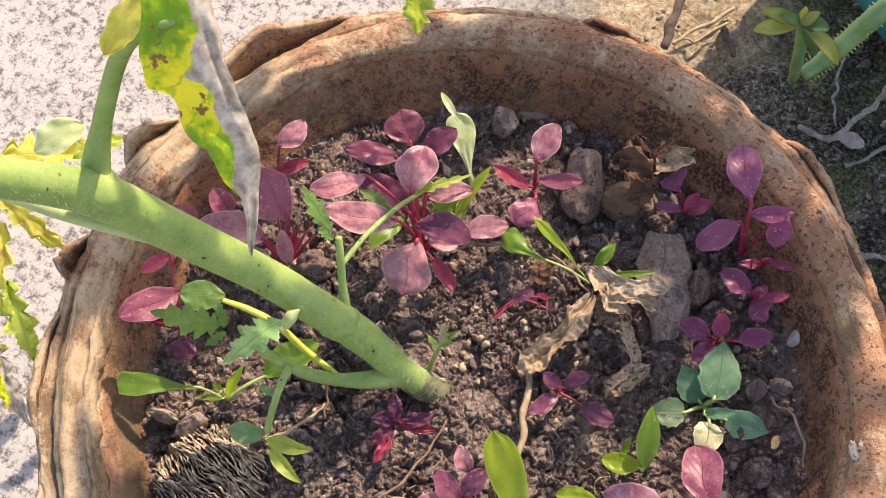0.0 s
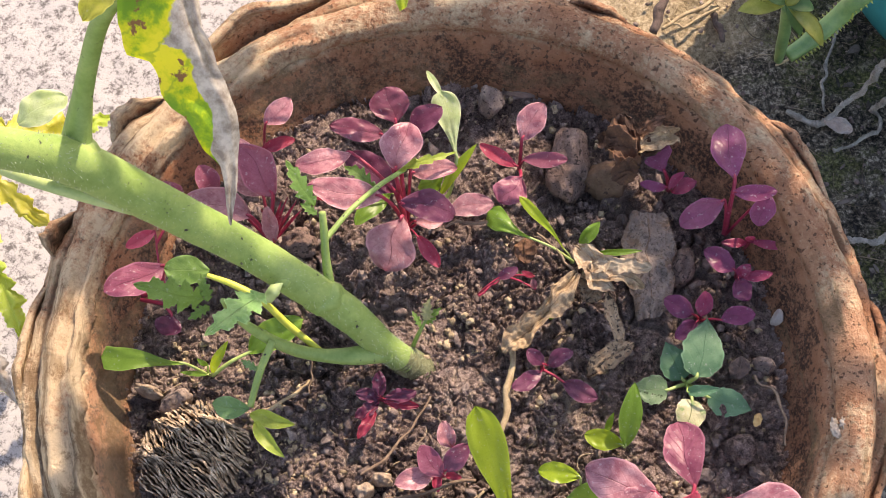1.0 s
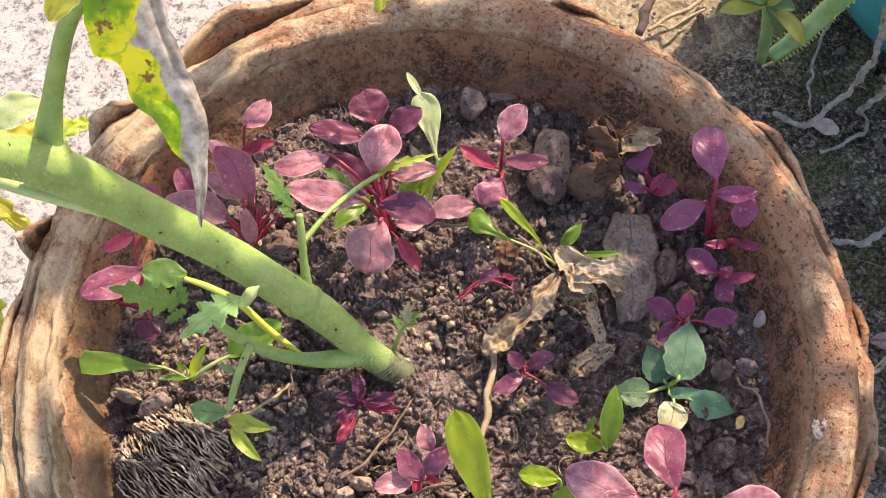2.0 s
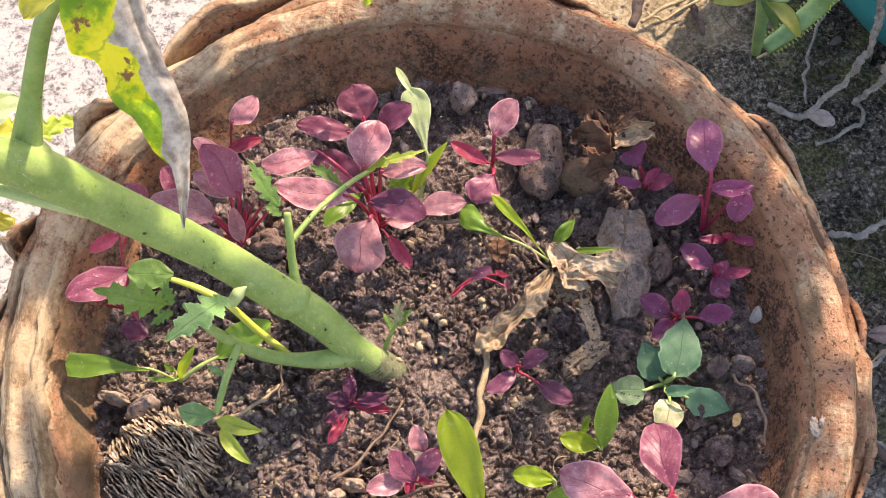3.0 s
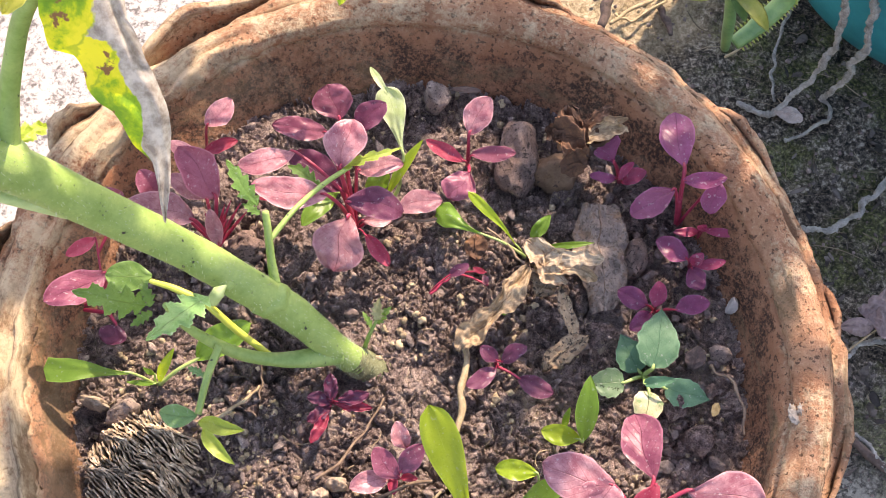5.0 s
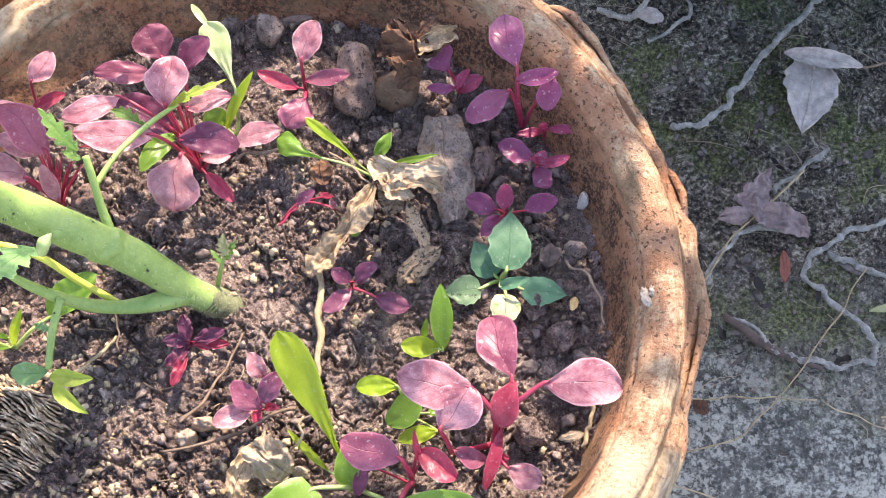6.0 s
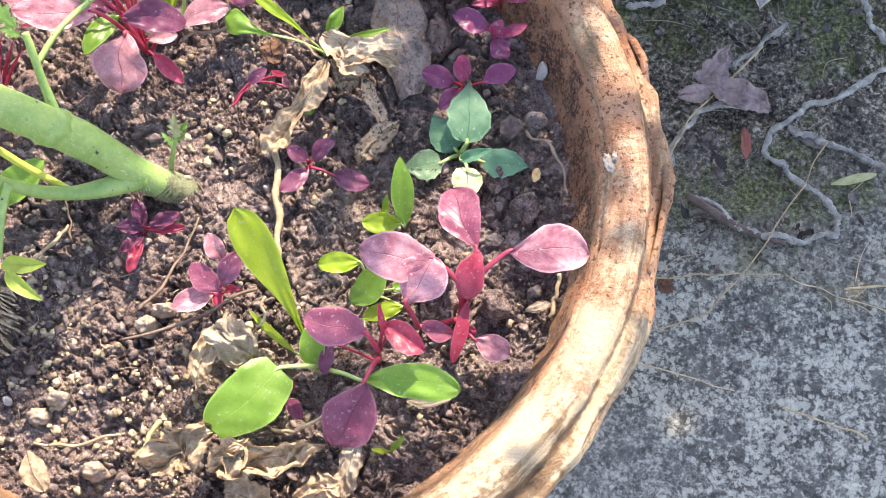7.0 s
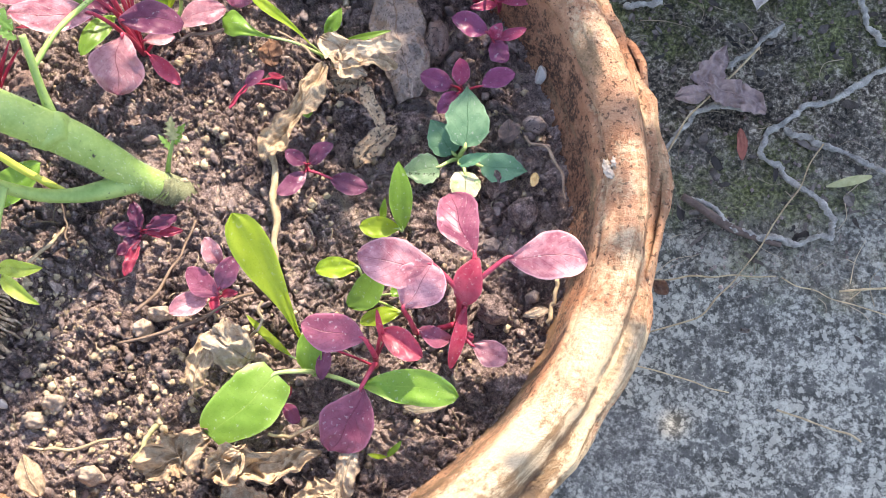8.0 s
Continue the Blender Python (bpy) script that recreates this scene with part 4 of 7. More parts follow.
def clods(x, y, size, layer, crack=0.30):
    """Rounded clods of one size, each at a height of its own, with cracks between them: 0 to 1."""
    x, y = x / size + 500.0, y / size + 500.0
    i, j = np.floor(x).astype(np.int64), np.floor(y).astype(np.int64)
    first, second = np.full(x.shape, 9.0), np.full(x.shape, 9.0)
    own = np.zeros(x.shape)
    for di in (-1, 0, 1):
        for dj in (-1, 0, 1):
            a, b = i + di, j + dj
            far = np.hypot(a + 0.1 + 0.8 * scatter(a, b, layer) - x, b + 0.1 + 0.8 * scatter(a, b, layer + 7) - y)
            near = far < first
            second = np.where(near, first, np.minimum(second, far))
            own = np.where(near, scatter(a, b, layer + 13), own)
            first = np.where(near, far, first)
    gap = np.clip((second - first) / crack, 0, 1)
    gap = gap * gap * (3 - 2 * gap)
    return gap * (0.50 * np.sqrt(np.clip(1 - 0.9 * first * first, 0, 1)) + 0.50 * own)


SOIL_STEP, SOIL_HALF = 0.00048, 0.1525


def soil_grid():
    n = int(2 * SOIL_HALF / SOIL_STEP) + 1
    axis = -SOIL_HALF + np.arange(n) * SOIL_STEP
    x, y = np.meshgrid(axis, axis)
    wx = x + 0.0040 * swell(x, y, 95, 1) + 0.0020 * swell(x, y, 280, 2) + 0.0009 * swell(x, y, 700, 9)
    wy = y + 0.0040 * swell(x, y, 95, 3) + 0.0020 * swell(x, y, 280, 4) + 0.0009 * swell(x, y, 700, 10)
    loose = np.clip(0.66 + 0.70 * swell(x, y, 34, 5), 0.40, 1.0)
    z = 0.0034 * swell(x, y, 20, 6) + 0.0022 * swell(x, y, 55, 7)
    z += loose * (0.0064 * clods(wx, wy, 0.0150, 21, 0.14) - 0.0036)
    z += (0.3 + 0.7 * loose) * (0.0034 * clods(wx, wy, 0.0080, 41, 0.16) - 0.0018)
    z += loose * (0.0019 * clods(wx, wy, 0.0042, 61, 0.22) - 0.0010)
    z += 0.0022 * clods(wx, wy, 0.0021, 71, 0.38) * np.clip(0.75 + swell(x, y, 70, 13), 0.3, 1.3) - 0.0007
    z += 0.0013 * swell(wx, wy, 190, 11) + 0.0010 * swell(wx, wy, 420, 12) + 0.0007 * swell(wx, wy, 950, 8)
    r = np.hypot(x - 0.003, y + 0.004)
    return z - 0.0012 - 0.0042 * np.clip((r - 0.085) / 0.055, 0, 1) ** 1.3


SOIL_Z = soil_grid()


def soil_height(x, y):
    n = len(SOIL_Z) - 1
    i, j = (x + SOIL_HALF) / SOIL_STEP, (y + SOIL_HALF) / SOIL_STEP
    return float(SOIL_Z[min(n, max(0, round(j))), min(n, max(0, round(i)))])


def make_soil():
    n = len(SOIL_Z)
    axis = -SOIL_HALF + np.arange(n) * SOIL_STEP
    x, y = np.meshgrid(axis, axis)
    within = np.hypot(x, y) < SOIL_HALF
    index = np.where(within, np.cumsum(within.ravel()).reshape(n, n) - 1, -1)
    corners = np.stack([index[:-1, :-1], index[:-1, 1:], index[1:, 1:], index[1:, :-1]], -1).reshape(-1, 4)
    me = bpy.data.meshes.new("potting_soil")
    me.from_pydata(np.stack([x[within], y[within], SOIL_Z[within]], -1).tolist(), [], corners[(corners >= 0).all(1)].tolist())
    tagged(mesh_part("potting_soil", me, SOIL), "dark crumbly potting soil filling the terracotta pot", "soil", kind="stuff")
    r = random.Random(21)
    seeds = []
    for k in range(6):
        bm = bmesh.new()
        ball(bm, (0, 0, 0), (1, 1, 0.8), 0, 2 if k < 3 else 1, k * 7.7, 0.95, 1.7)
        seeds.append(([v.co.copy() for v in bm.verts], [[v.index for v in fc.verts] for fc in bm.faces]))
        bm.free()
    verts, faces = [], []
    for _ in range(5200):
        a, d = r.uniform(0, 2 * math.pi), 0.145 * math.sqrt(r.random())
        x, y = d * math.cos(a), d * math.sin(a)
        s = 0.00035 + 0.0022 * r.random() ** 5
        shape, polys = seeds[r.randrange(3) if s > 0.0011 else 3 + r.randrange(3)]
        turn = Euler((r.uniform(0, 6), r.uniform(0, 6), r.uniform(0, 6))).to_matrix()
        at, base = Vector((x, y, soil_height(x, y))), len(verts)
        k = Vector((r.uniform(0.8, 1.5), 1.0, r.uniform(0.6, 1.0)))
        verts += [at + turn @ Vector((v.x * k.x, v.y * k.y, v.z * k.z)) * s for v in shape]
        faces += [[base + i for i in f] for f in polys]
    pale_verts, pale_faces = [], []
    for _ in range(600):
        a, d = r.uniform(0, 2 * math.pi), 0.140 * math.sqrt(r.random())
        if d * math.sin(a) > 0.04 and r.random() < 0.6:
            continue
        # extra crumbs at the front left also paint in sun on the soil
        if r.random() < 0.45:
            a, d = r.uniform(3.6, 4.75), r.uniform(0.075, 0.14)
        for _ in range(r.randrange(2, 9)):
            x, y = d * math.cos(a) + r.gauss(0, 0.0032), d * math.sin(a) + r.gauss(0, 0.0026)
            s = 0.0003 + 0.0017 * r.random() ** 4
            shape, polys = seeds[r.randrange(3)]
            turn = Euler((r.uniform(0, 6), r.uniform(0, 6), r.uniform(0, 6))).to_matrix()
            at, base = Vector((x, y, soil_height(x, y) + s * 0.15)), len(pale_verts)
            pale_verts += [at + turn @ v * s for v in shape]
            pale_faces += [[base + i for i in f] for f in polys]
    me = bpy.data.meshes.new("pale_crumbs")
    me.from_pydata(pale_verts, [], pale_faces)
    tagged(mesh_part("pale_crumbs", me, CREAM), "pale cream dry crumbs, with extra ones for sun on the soil", "grit", kind="stuff")
    me = bpy.data.meshes.new("soil_crumbs")
    me.from_pydata(verts, [], faces)
    tagged(mesh_part("soil_crumbs", me, CRUMB), "loose crumbs and grit lying on the potting soil", "grit", kind="stuff")
    bm = bmesh.new()
    for _ in range(120):
        a, d = r.uniform(0, 2 * math.pi), 0.145 * math.sqrt(r.random())
        p = Vector((d * math.cos(a), d * math.sin(a), 0))
        way, bow = r.uniform(0, 6.3), r.uniform(-0.004, 0.004)
        size, thick = r.uniform(0.003, 0.014), r.uniform(0.00012, 0.0003)
        pts = []
        for k in range(5):
            s = k / 4 - 0.5
            q = p + Vector((math.cos(way), math.sin(way), 0)) * size * s + Vector((-math.sin(way), math.cos(way), 0)) * bow * (1 - 4 * s * s)
            pts.append(Vector((q.x, q.y, soil_height(q.x, q.y) + 0.0008)))
        add = pipe(pts, [thick] * 5, 4, 2)
        me = bpy.data.meshes.new("scrap")
        add.to_mesh(me)
        add.free()
        bm.from_mesh(me)
        bpy.data.meshes.remove(me)
    tagged(part("root_fibres", bm, FIBRE, None, "thin pale root fibres and straw bits on the soil"), "", "fibres", kind="stuff")


make_soil()


# ---------------------------------------------------------------- plants in the pot
# -- amaranth seedlings --
am_a = plant("amaranth_seedling", (-0.0974, 0.0299, -0.0020), "red amaranth seedling with bright red stems behind the tomato stem", "seedling", "amaranth seedlings in the pot")
leaf(am_a, (-0.0960, 0.0387, 0.0360), (-0.1149, 0.0522, 0.0500), 0.0179, "ov", AMA, fold=0.35, petiole=True)
leaf(am_a, (-0.1110, 0.0560, 0.0300), (-0.1247, 0.0584, 0.0360), 0.0073, "ov", AMA_PALE, petiole=True)
leaf(am_a, (-0.1028, 0.0407, 0.0280), (-0.1196, 0.0445, 0.0340), 0.0094, "ov", AMA_PALE, petiole=True)
leaf(am_a, (-0.1042, 0.0295, 0.0280), (-0.1321, 0.0244, 0.0360), 0.0170, "ov", AMA_PALE, fold=0.15, bend=0.12, petiole=True)
leaf(am_a, (-0.1232, 0.0365, 0.0240), (-0.1336, 0.0438, 0.0320), 0.0118, "ov", AMA, fold=0.4, petiole=True)
leaf(am_a, (-0.1375, 0.0294, 0.0220), (-0.1477, 0.0316, 0.0300), 0.0090, "ov", AMA, fold=0.4, petiole=True)
leaf(am_a, (-0.0930, 0.0250, 0.0180), (-0.0971, 0.0334, 0.0360), 0.0083, "ov", AMA_PALE, fold=0.4, petiole=True)
leaf(am_a, (-0.1020, 0.0265, 0.0120), (-0.1140, 0.0267, 0.0180), 0.0056, "ov", AMA_PALE, petiole=True)
leaf(am_a, (-0.0954, 0.0279, 0.0060), (-0.0899, 0.0407, 0.0360), 0.0017, "el", AMA_RED, fold=0.5)
leaf(am_a, (-0.0954, 0.0279, 0.0060), (-0.0923, 0.0386, 0.0340), 0.0023, "el", AMA_RED, fold=0.5)
leaf(am_a, (-0.0954, 0.0279, 0.0060), (-0.0874, 0.0386, 0.0300), 0.0018, "el", AMA_RED, fold=0.5)
leaf(am_a, (-0.0954, 0.0279, 0.0060), (-0.0868, 0.0427, 0.0300), 0.0018, "el", AMA_RED, fold=0.5)
leaf(am_a, (-0.0954, 0.0279, 0.0060), (-0.0845, 0.0415, 0.0240), 0.0018, "el", AMA_RED, fold=0.5)
leaf(am_a, (-0.0954, 0.0279, 0.0060), (-0.1019, 0.0356, 0.0260), 0.0018, "el", AMA_RED, fold=0.5)
leaf(am_a, (-0.0954, 0.0279, 0.0060), (-0.1033, 0.0304, 0.0200), 0.0018, "el", AMA_RED, fold=0.5)
leaf(am_a, (-0.0954, 0.0279, 0.0060), (-0.0889, 0.0330, 0.0340), 0.0022, "el", AMA_RED, fold=0.5)
am_b = plant("amaranth_seedling", (-0.1161, 0.0673, -0.0020), "thin amaranth seedling with two leaves beside the pot wall", "seedling", "amaranth seedlings in the pot")
leaf(am_b, (-0.1114, 0.0700, 0.0360), (-0.1039, 0.0831, 0.0420), 0.0113, "ov", AMA_PALE, bend=0.1, petiole=True)
leaf(am_b, (-0.1115, 0.0605, 0.0280), (-0.0978, 0.0697, 0.0300), 0.0069, "ov", AMA_RED, fold=0.5, petiole=True)
am_c = plant("amaranth_seedling", (-0.0415, 0.0565, -0.0020), "largest amaranth seedling with many broad pink-purple leaves", "seedling", "amaranth seedlings in the pot")
leaf(am_c, (-0.0548, 0.0842, 0.0450), (-0.0639, 0.0959, 0.0520), 0.0187, "ovr", AMA, fold=0.25, petiole=True)
leaf(am_c, (-0.0579, 0.0764, 0.0450), (-0.0802, 0.0713, 0.0520), 0.0106, "ov", AMA, fold=0.2, bend=0.1, petiole=True)
leaf(am_c, (-0.0465, 0.0594, 0.0520), (-0.0465, 0.0796, 0.0600), 0.0186, "ovr", AMA_PALE, fold=0.28, petiole=True)
leaf(am_c, (-0.0468, 0.0841, 0.0380), (-0.0389, 0.0986, 0.0450), 0.0128, "ov", AMA_DARK, petiole=True)
leaf(am_c, (-0.0681, 0.0638, 0.0480), (-0.0877, 0.0489, 0.0520), 0.0113, "ovr", AMA_PALE, fold=0.15, bend=0.05, petiole=(-0.0440, 0.0560, 0.0350))
leaf(am_c, (-0.0474, 0.0453, 0.0560), (-0.0759, 0.0370, 0.0660), 0.0140, "ov", AMA_PALE, fold=0.2, bend=0.1, petiole=True)
leaf(am_c, (-0.0482, 0.0443, 0.0530), (-0.0744, 0.0343, 0.0590), 0.0035, "el", AMA_RED, fold=0.1)
leaf(am_c, (-0.0470, 0.0581, 0.0340), (-0.0714, 0.0628, 0.0420), 0.0165, "ov", AMA_DARK, petiole=True)
leaf(am_c, (-0.0408, 0.0639, 0.0440), (-0.0226, 0.0720, 0.0450), 0.0097, "ov", AMA_PALE, fold=0.3, petiole=True)
leaf(am_c, (-0.0417, 0.0510, 0.0400), (-0.0187, 0.0583, 0.0300), 0.0142, "ov", AMA_DARK, bend=0.1, petiole=True)
leaf(am_c, (-0.0235, 0.0617, 0.0200), (-0.0053, 0.0724, 0.0180), 0.0113, "ov", AMA_PALE, petiole=True)
leaf(am_c, (-0.0363, 0.0524, 0.0200), (-0.0236, 0.0554, 0.0200), 0.0067, "ov", AMA_PALE, petiole=True)
leaf(am_c, (-0.0389, 0.0445, 0.0420), (-0.0376, 0.0217, 0.0340), 0.0231, "ovr", AMA_PALE, fold=0.22, petiole=True)
leaf(am_c, (-0.0329, 0.0462, 0.0200), (-0.0194, 0.0373, 0.0140), 0.0075, "ov", AMA_RED, fold=0.45, petiole=True)
# -- more amaranth --
am_d = plant("amaranth_seedling", (-0.0004, 0.0990, -0.0020), "amaranth seedling with four leaves and a red stem", "seedling", "amaranth seedlings in the pot")
leaf(am_d, (-0.0020, 0.1049, 0.0220), (0.0033, 0.1212, 0.0300), 0.0133, "ov", AMA_PALE, fold=0.1, petiole=True)
leaf(am_d, (-0.0010, 0.0933, 0.0180), (-0.0193, 0.0957, 0.0250), 0.0076, "ov", AMA_RED, fold=0.5, petiole=True)
leaf(am_d, (0.0014, 0.0967, 0.0180), (0.0207, 0.1018, 0.0220), 0.0082, "ov", AMA, petiole=True)
leaf(am_d, (0.0024, 0.0891, 0.0180), (-0.0032, 0.0745, 0.0160), 0.0153, "ovr", AMA, fold=0.2, petiole=True)
am_e = plant("amaranth_seedling", (0.0691, 0.1117, -0.0020), "small magenta amaranth seedling by the dried flower", "seedling", "amaranth seedlings in the pot")
leaf(am_e, (0.0639, 0.1114, 0.0180), (0.0570, 0.1158, 0.0250), 0.0142, "cut", AMA_VIO, fold=0.2, petiole=True)
leaf(am_e, (0.0672, 0.1067, 0.0120), (0.0548, 0.1037, 0.0150), 0.0051, "ov", AMA_VIO, petiole=True)
leaf(am_e, (0.0703, 0.1051, 0.0120), (0.0790, 0.1110, 0.0180), 0.0077, "ov", AMA_MAG, fold=0.3, petiole=True)
leaf(am_e, (0.0683, 0.1053, 0.0140), (0.0721, 0.1131, 0.0200), 0.0046, "ov", AMA_MAG, fold=0.5, petiole=True)
am_f = plant("amaranth_seedling", (0.0994, 0.0994, -0.0020), "tall amaranth seedling with violet leaves against the wall", "seedling", "amaranth seedlings in the pot")
leaf(am_f, (0.0934, 0.1093, 0.0340), (0.0840, 0.1366, 0.0300), 0.0165, "ovr", AMA_VIO, fold=0.12, petiole=(0.0958, 0.1005, 0.0200))
leaf(am_f, (0.0918, 0.1002, 0.0300), (0.0761, 0.0801, 0.0340), 0.0122, "ovr", AMA_VIO, fold=0.15, bend=0.06, petiole=True)
leaf(am_f, (0.0942, 0.1025, 0.0340), (0.1111, 0.1067, 0.0410), 0.0083, "ov", AMA_VIO, bend=0.12, petiole=True)
leaf(am_f, (0.1088, 0.1060, 0.0360), (0.1092, 0.0946, 0.0260), 0.0108, "ov", AMA_VIO, fold=0.1, petiole=True)
am_g = plant("amaranth_seedling", (0.1103, 0.0963, -0.0020), "flat red amaranth seedling with narrow leaves", "seedling", "amaranth seedlings in the pot")
leaf(am_g, (0.1085, 0.0937, 0.0080), (0.0970, 0.0880, 0.0120), 0.0046, "ov", AMA_MAG, petiole=True)
leaf(am_g, (0.1104, 0.0948, 0.0080), (0.1254, 0.0956, 0.0120), 0.0046, "ov", AMA_MAG, petiole=True)
leaf(am_g, (0.1088, 0.0929, 0.0100), (0.1093, 0.0920, 0.0200), 0.0045, "ov", AMA_MAG, petiole=True)
am_h = plant("amaranth_seedling", (0.1094, 0.0806, -0.0020), "small violet amaranth seedling with red shoots", "seedling", "amaranth seedlings in the pot")
leaf(am_h, (0.1055, 0.0764, 0.0140), (0.0898, 0.0797, 0.0180), 0.0109, "ov", AMA_VIO, petiole=True)
leaf(am_h, (0.1098, 0.0758, 0.0100), (0.1217, 0.0796, 0.0160), 0.0055, "ov", AMA_MAG, petiole=True)
leaf(am_h, (0.1084, 0.0749, 0.0100), (0.1151, 0.0658, 0.0100), 0.0095, "ov", AMA_VIO, petiole=True)
leaf(am_h, (0.1080, 0.0751, 0.0120), (0.1112, 0.0781, 0.0200), 0.0060, "ov", AMA_MAG, petiole=True)
am_i = plant("amaranth_seedling", (0.0981, 0.0548, -0.0020), "low amaranth seedling with violet leaves on dark soil", "seedling", "amaranth seedlings in the pot")
leaf(am_i, (0.0934, 0.0521, 0.0100), (0.0793, 0.0549, 0.0120), 0.0099, "ov", AMA_VIO, petiole=True)
leaf(am_i, (0.0967, 0.0516, 0.0120), (0.0946, 0.0612, 0.0180), 0.0083, "ov", AMA_MAG, petiole=True)
leaf(am_i, (0.1057, 0.0535, 0.0100), (0.1191, 0.0590, 0.0140), 0.0089, "ov", AMA_VIO, petiole=True)
leaf(am_i, (0.0957, 0.0496, 0.0080), (0.0884, 0.0390, 0.0100), 0.0089, "ov", AMA_VIO, petiole=True)
am_j = plant("amaranth_seedling", (0.0359, 0.0115, -0.0020), "small dark amaranth seedling in the open soil", "seedling", "amaranth seedlings in the pot")
leaf(am_j, (0.0368, 0.0067, 0.0100), (0.0272, -0.0055, 0.0120), 0.0079, "ov", AMA_DARK, petiole=True)
leaf(am_j, (0.0387, 0.0089, 0.0140), (0.0472, 0.0168, 0.0200), 0.0074, "ov", AMA_DARK, petiole=True)
leaf(am_j, (0.0474, 0.0056, 0.0080), (0.0635, 0.0028, 0.0110), 0.0094, "ov", AMA_DARK, petiole=(0.0372, 0.0080, 0.0080))
leaf(am_j, (0.0369, 0.0087, 0.0140), (0.0282, 0.0117, 0.0180), 0.0070, "ov", AMA_DARK, petiole=True)
am_k = plant("amaranth_seedling", (-0.0282, -0.0244, -0.0020), "stunted dark amaranth seedling with curled leaves", "seedling", "amaranth seedlings in the pot")
leaf(am_k, (-0.0259, -0.0266, 0.0100), (-0.0362, -0.0278, 0.0140), 0.0064, "ov", AMA_DARK, fold=0.3, petiole=True, wave=0.30, ragged=0.25)
leaf(am_k, (-0.0254, -0.0260, 0.0120), (-0.0294, -0.0168, 0.0180), 0.0064, "ov", AMA_DARK, petiole=True, wave=0.30, ragged=0.25)
leaf(am_k, (-0.0235, -0.0263, 0.0120), (-0.0113, -0.0199, 0.0160), 0.0069, "ov", AMA_DARK, fold=0.5, petiole=True, wave=0.30, ragged=0.25)
leaf(am_k, (-0.0238, -0.0271, 0.0100), (-0.0085, -0.0246, 0.0120), 0.0055, "ov", AMA_RED, fold=0.5, petiole=True, wave=0.30, ragged=0.25)
leaf(am_k, (-0.0262, -0.0277, 0.0080), (-0.0332, -0.0378, 0.0100), 0.0064, "ov", AMA_DARK, petiole=True, wave=0.30, ragged=0.25)
leaf(am_k, (-0.0263, -0.0309, 0.0080), (-0.0289, -0.0456, 0.0080), 0.0060, "ov", AMA_RED, fold=0.6, petiole=True, wave=0.30, ragged=0.25)
am_l = plant("amaranth_seedling", (0.0067, -0.0499, -0.0020), "young amaranth seedling with red crown and purple leaves", "seedling", "amaranth seedlings in the pot")
leaf(am_l, (0.0110, -0.0398, 0.0240), (0.0036, -0.0318, 0.0300), 0.0087, "ov", AMA_PALE, petiole=True)
leaf(am_l, (0.0108, -0.0507, 0.0180), (-0.0019, -0.0431, 0.0240), 0.0103, "ov", AMA, petiole=True)
leaf(am_l, (0.0109, -0.0489, 0.0200), (0.0169, -0.0371, 0.0280), 0.0092, "ov", AMA_DARK, petiole=True)
leaf(am_l, (0.0057, -0.0507, 0.0140), (-0.0068, -0.0609, 0.0180), 0.0103, "ov", AMA_PALE, petiole=True)
leaf(am_l, (0.0079, -0.0490, 0.0120), (0.0100, -0.0572, 0.0120), 0.0045, "ov", AMA_RED, petiole=True)
leaf(am_l, (0.0112, -0.0499, 0.0120), (0.0182, -0.0490, 0.0180), 0.0039, "ov", AMA_RED, petiole=True)
am_m = plant("amaranth_seedling", (0.1061, -0.0464, -0.0020), "large amaranth seedling with pink sunlit leaves and red stems", "seedling", "amaranth seedlings in the pot")
leaf(am_m, (0.1092, -0.0264, 0.0300), (0.0972, -0.0003, 0.0240), 0.0187, "ovr", AMA, fold=0.3, petiole=(0.1080, -0.0398, 0.0200))
leaf(am_m, (0.0934, -0.0351, 0.0400), (0.0644, -0.0339, 0.0420), 0.0194, "ov", AMA_PALE, fold=0.12, bend=0.08, petiole=(0.1044, -0.0416, 0.0300))
leaf(am_m, (0.0840, -0.0522, 0.0350), (0.0924, -0.0330, 0.0400), 0.0204, "ovr", AMA_PALE, fold=0.08, petiole=(0.0896, -0.0561, 0.0120))
leaf(am_m, (0.1215, -0.0289, 0.0400), (0.1524, -0.0264, 0.0380), 0.0195, "ovr", AMA_PALE, fold=0.15, bend=0.08, petiole=(0.1087, -0.0395, 0.0280))
leaf(am_m, (0.1096, -0.0291, 0.0360), (0.1077, -0.0461, 0.0260), 0.0125, "ov", AMA_RED, fold=0.3, petiole=(0.1096, -0.0331, 0.0300))
leaf(am_m, (0.1079, -0.0451, 0.0200), (0.1051, -0.0696, 0.0140), 0.0064, "ov", AMA_RED, fold=0.5, petiole=True)
leaf(am_m, (0.1121, -0.0591, 0.0150), (0.1266, -0.0640, 0.0130), 0.0118, "ovr", AMA_PALE, petiole=(0.1081, -0.0553, 0.0120))
leaf(am_m, (0.1040, -0.0579, 0.0140), (0.0907, -0.0561, 0.0180), 0.0088, "ov", AMA, petiole=True)
leaf(am_m, (0.1076, -0.0566, 0.0120), (0.1127, -0.0551, 0.0140), 0.0054, "ov", AMA_RED, petiole=True)
am_n = plant("amaranth_seedling", (0.0744, -0.0688, -0.0020), "amaranth seedling with a cupped red leaf and broad low leaves", "seedling", "amaranth seedlings in the pot")
leaf(am_n, (0.0705, -0.0654, 0.0360), (0.0468, -0.0629, 0.0390), 0.0159, "ov", AMA, fold=0.2, bend=0.08, petiole=(0.0749, -0.0685, 0.0200))
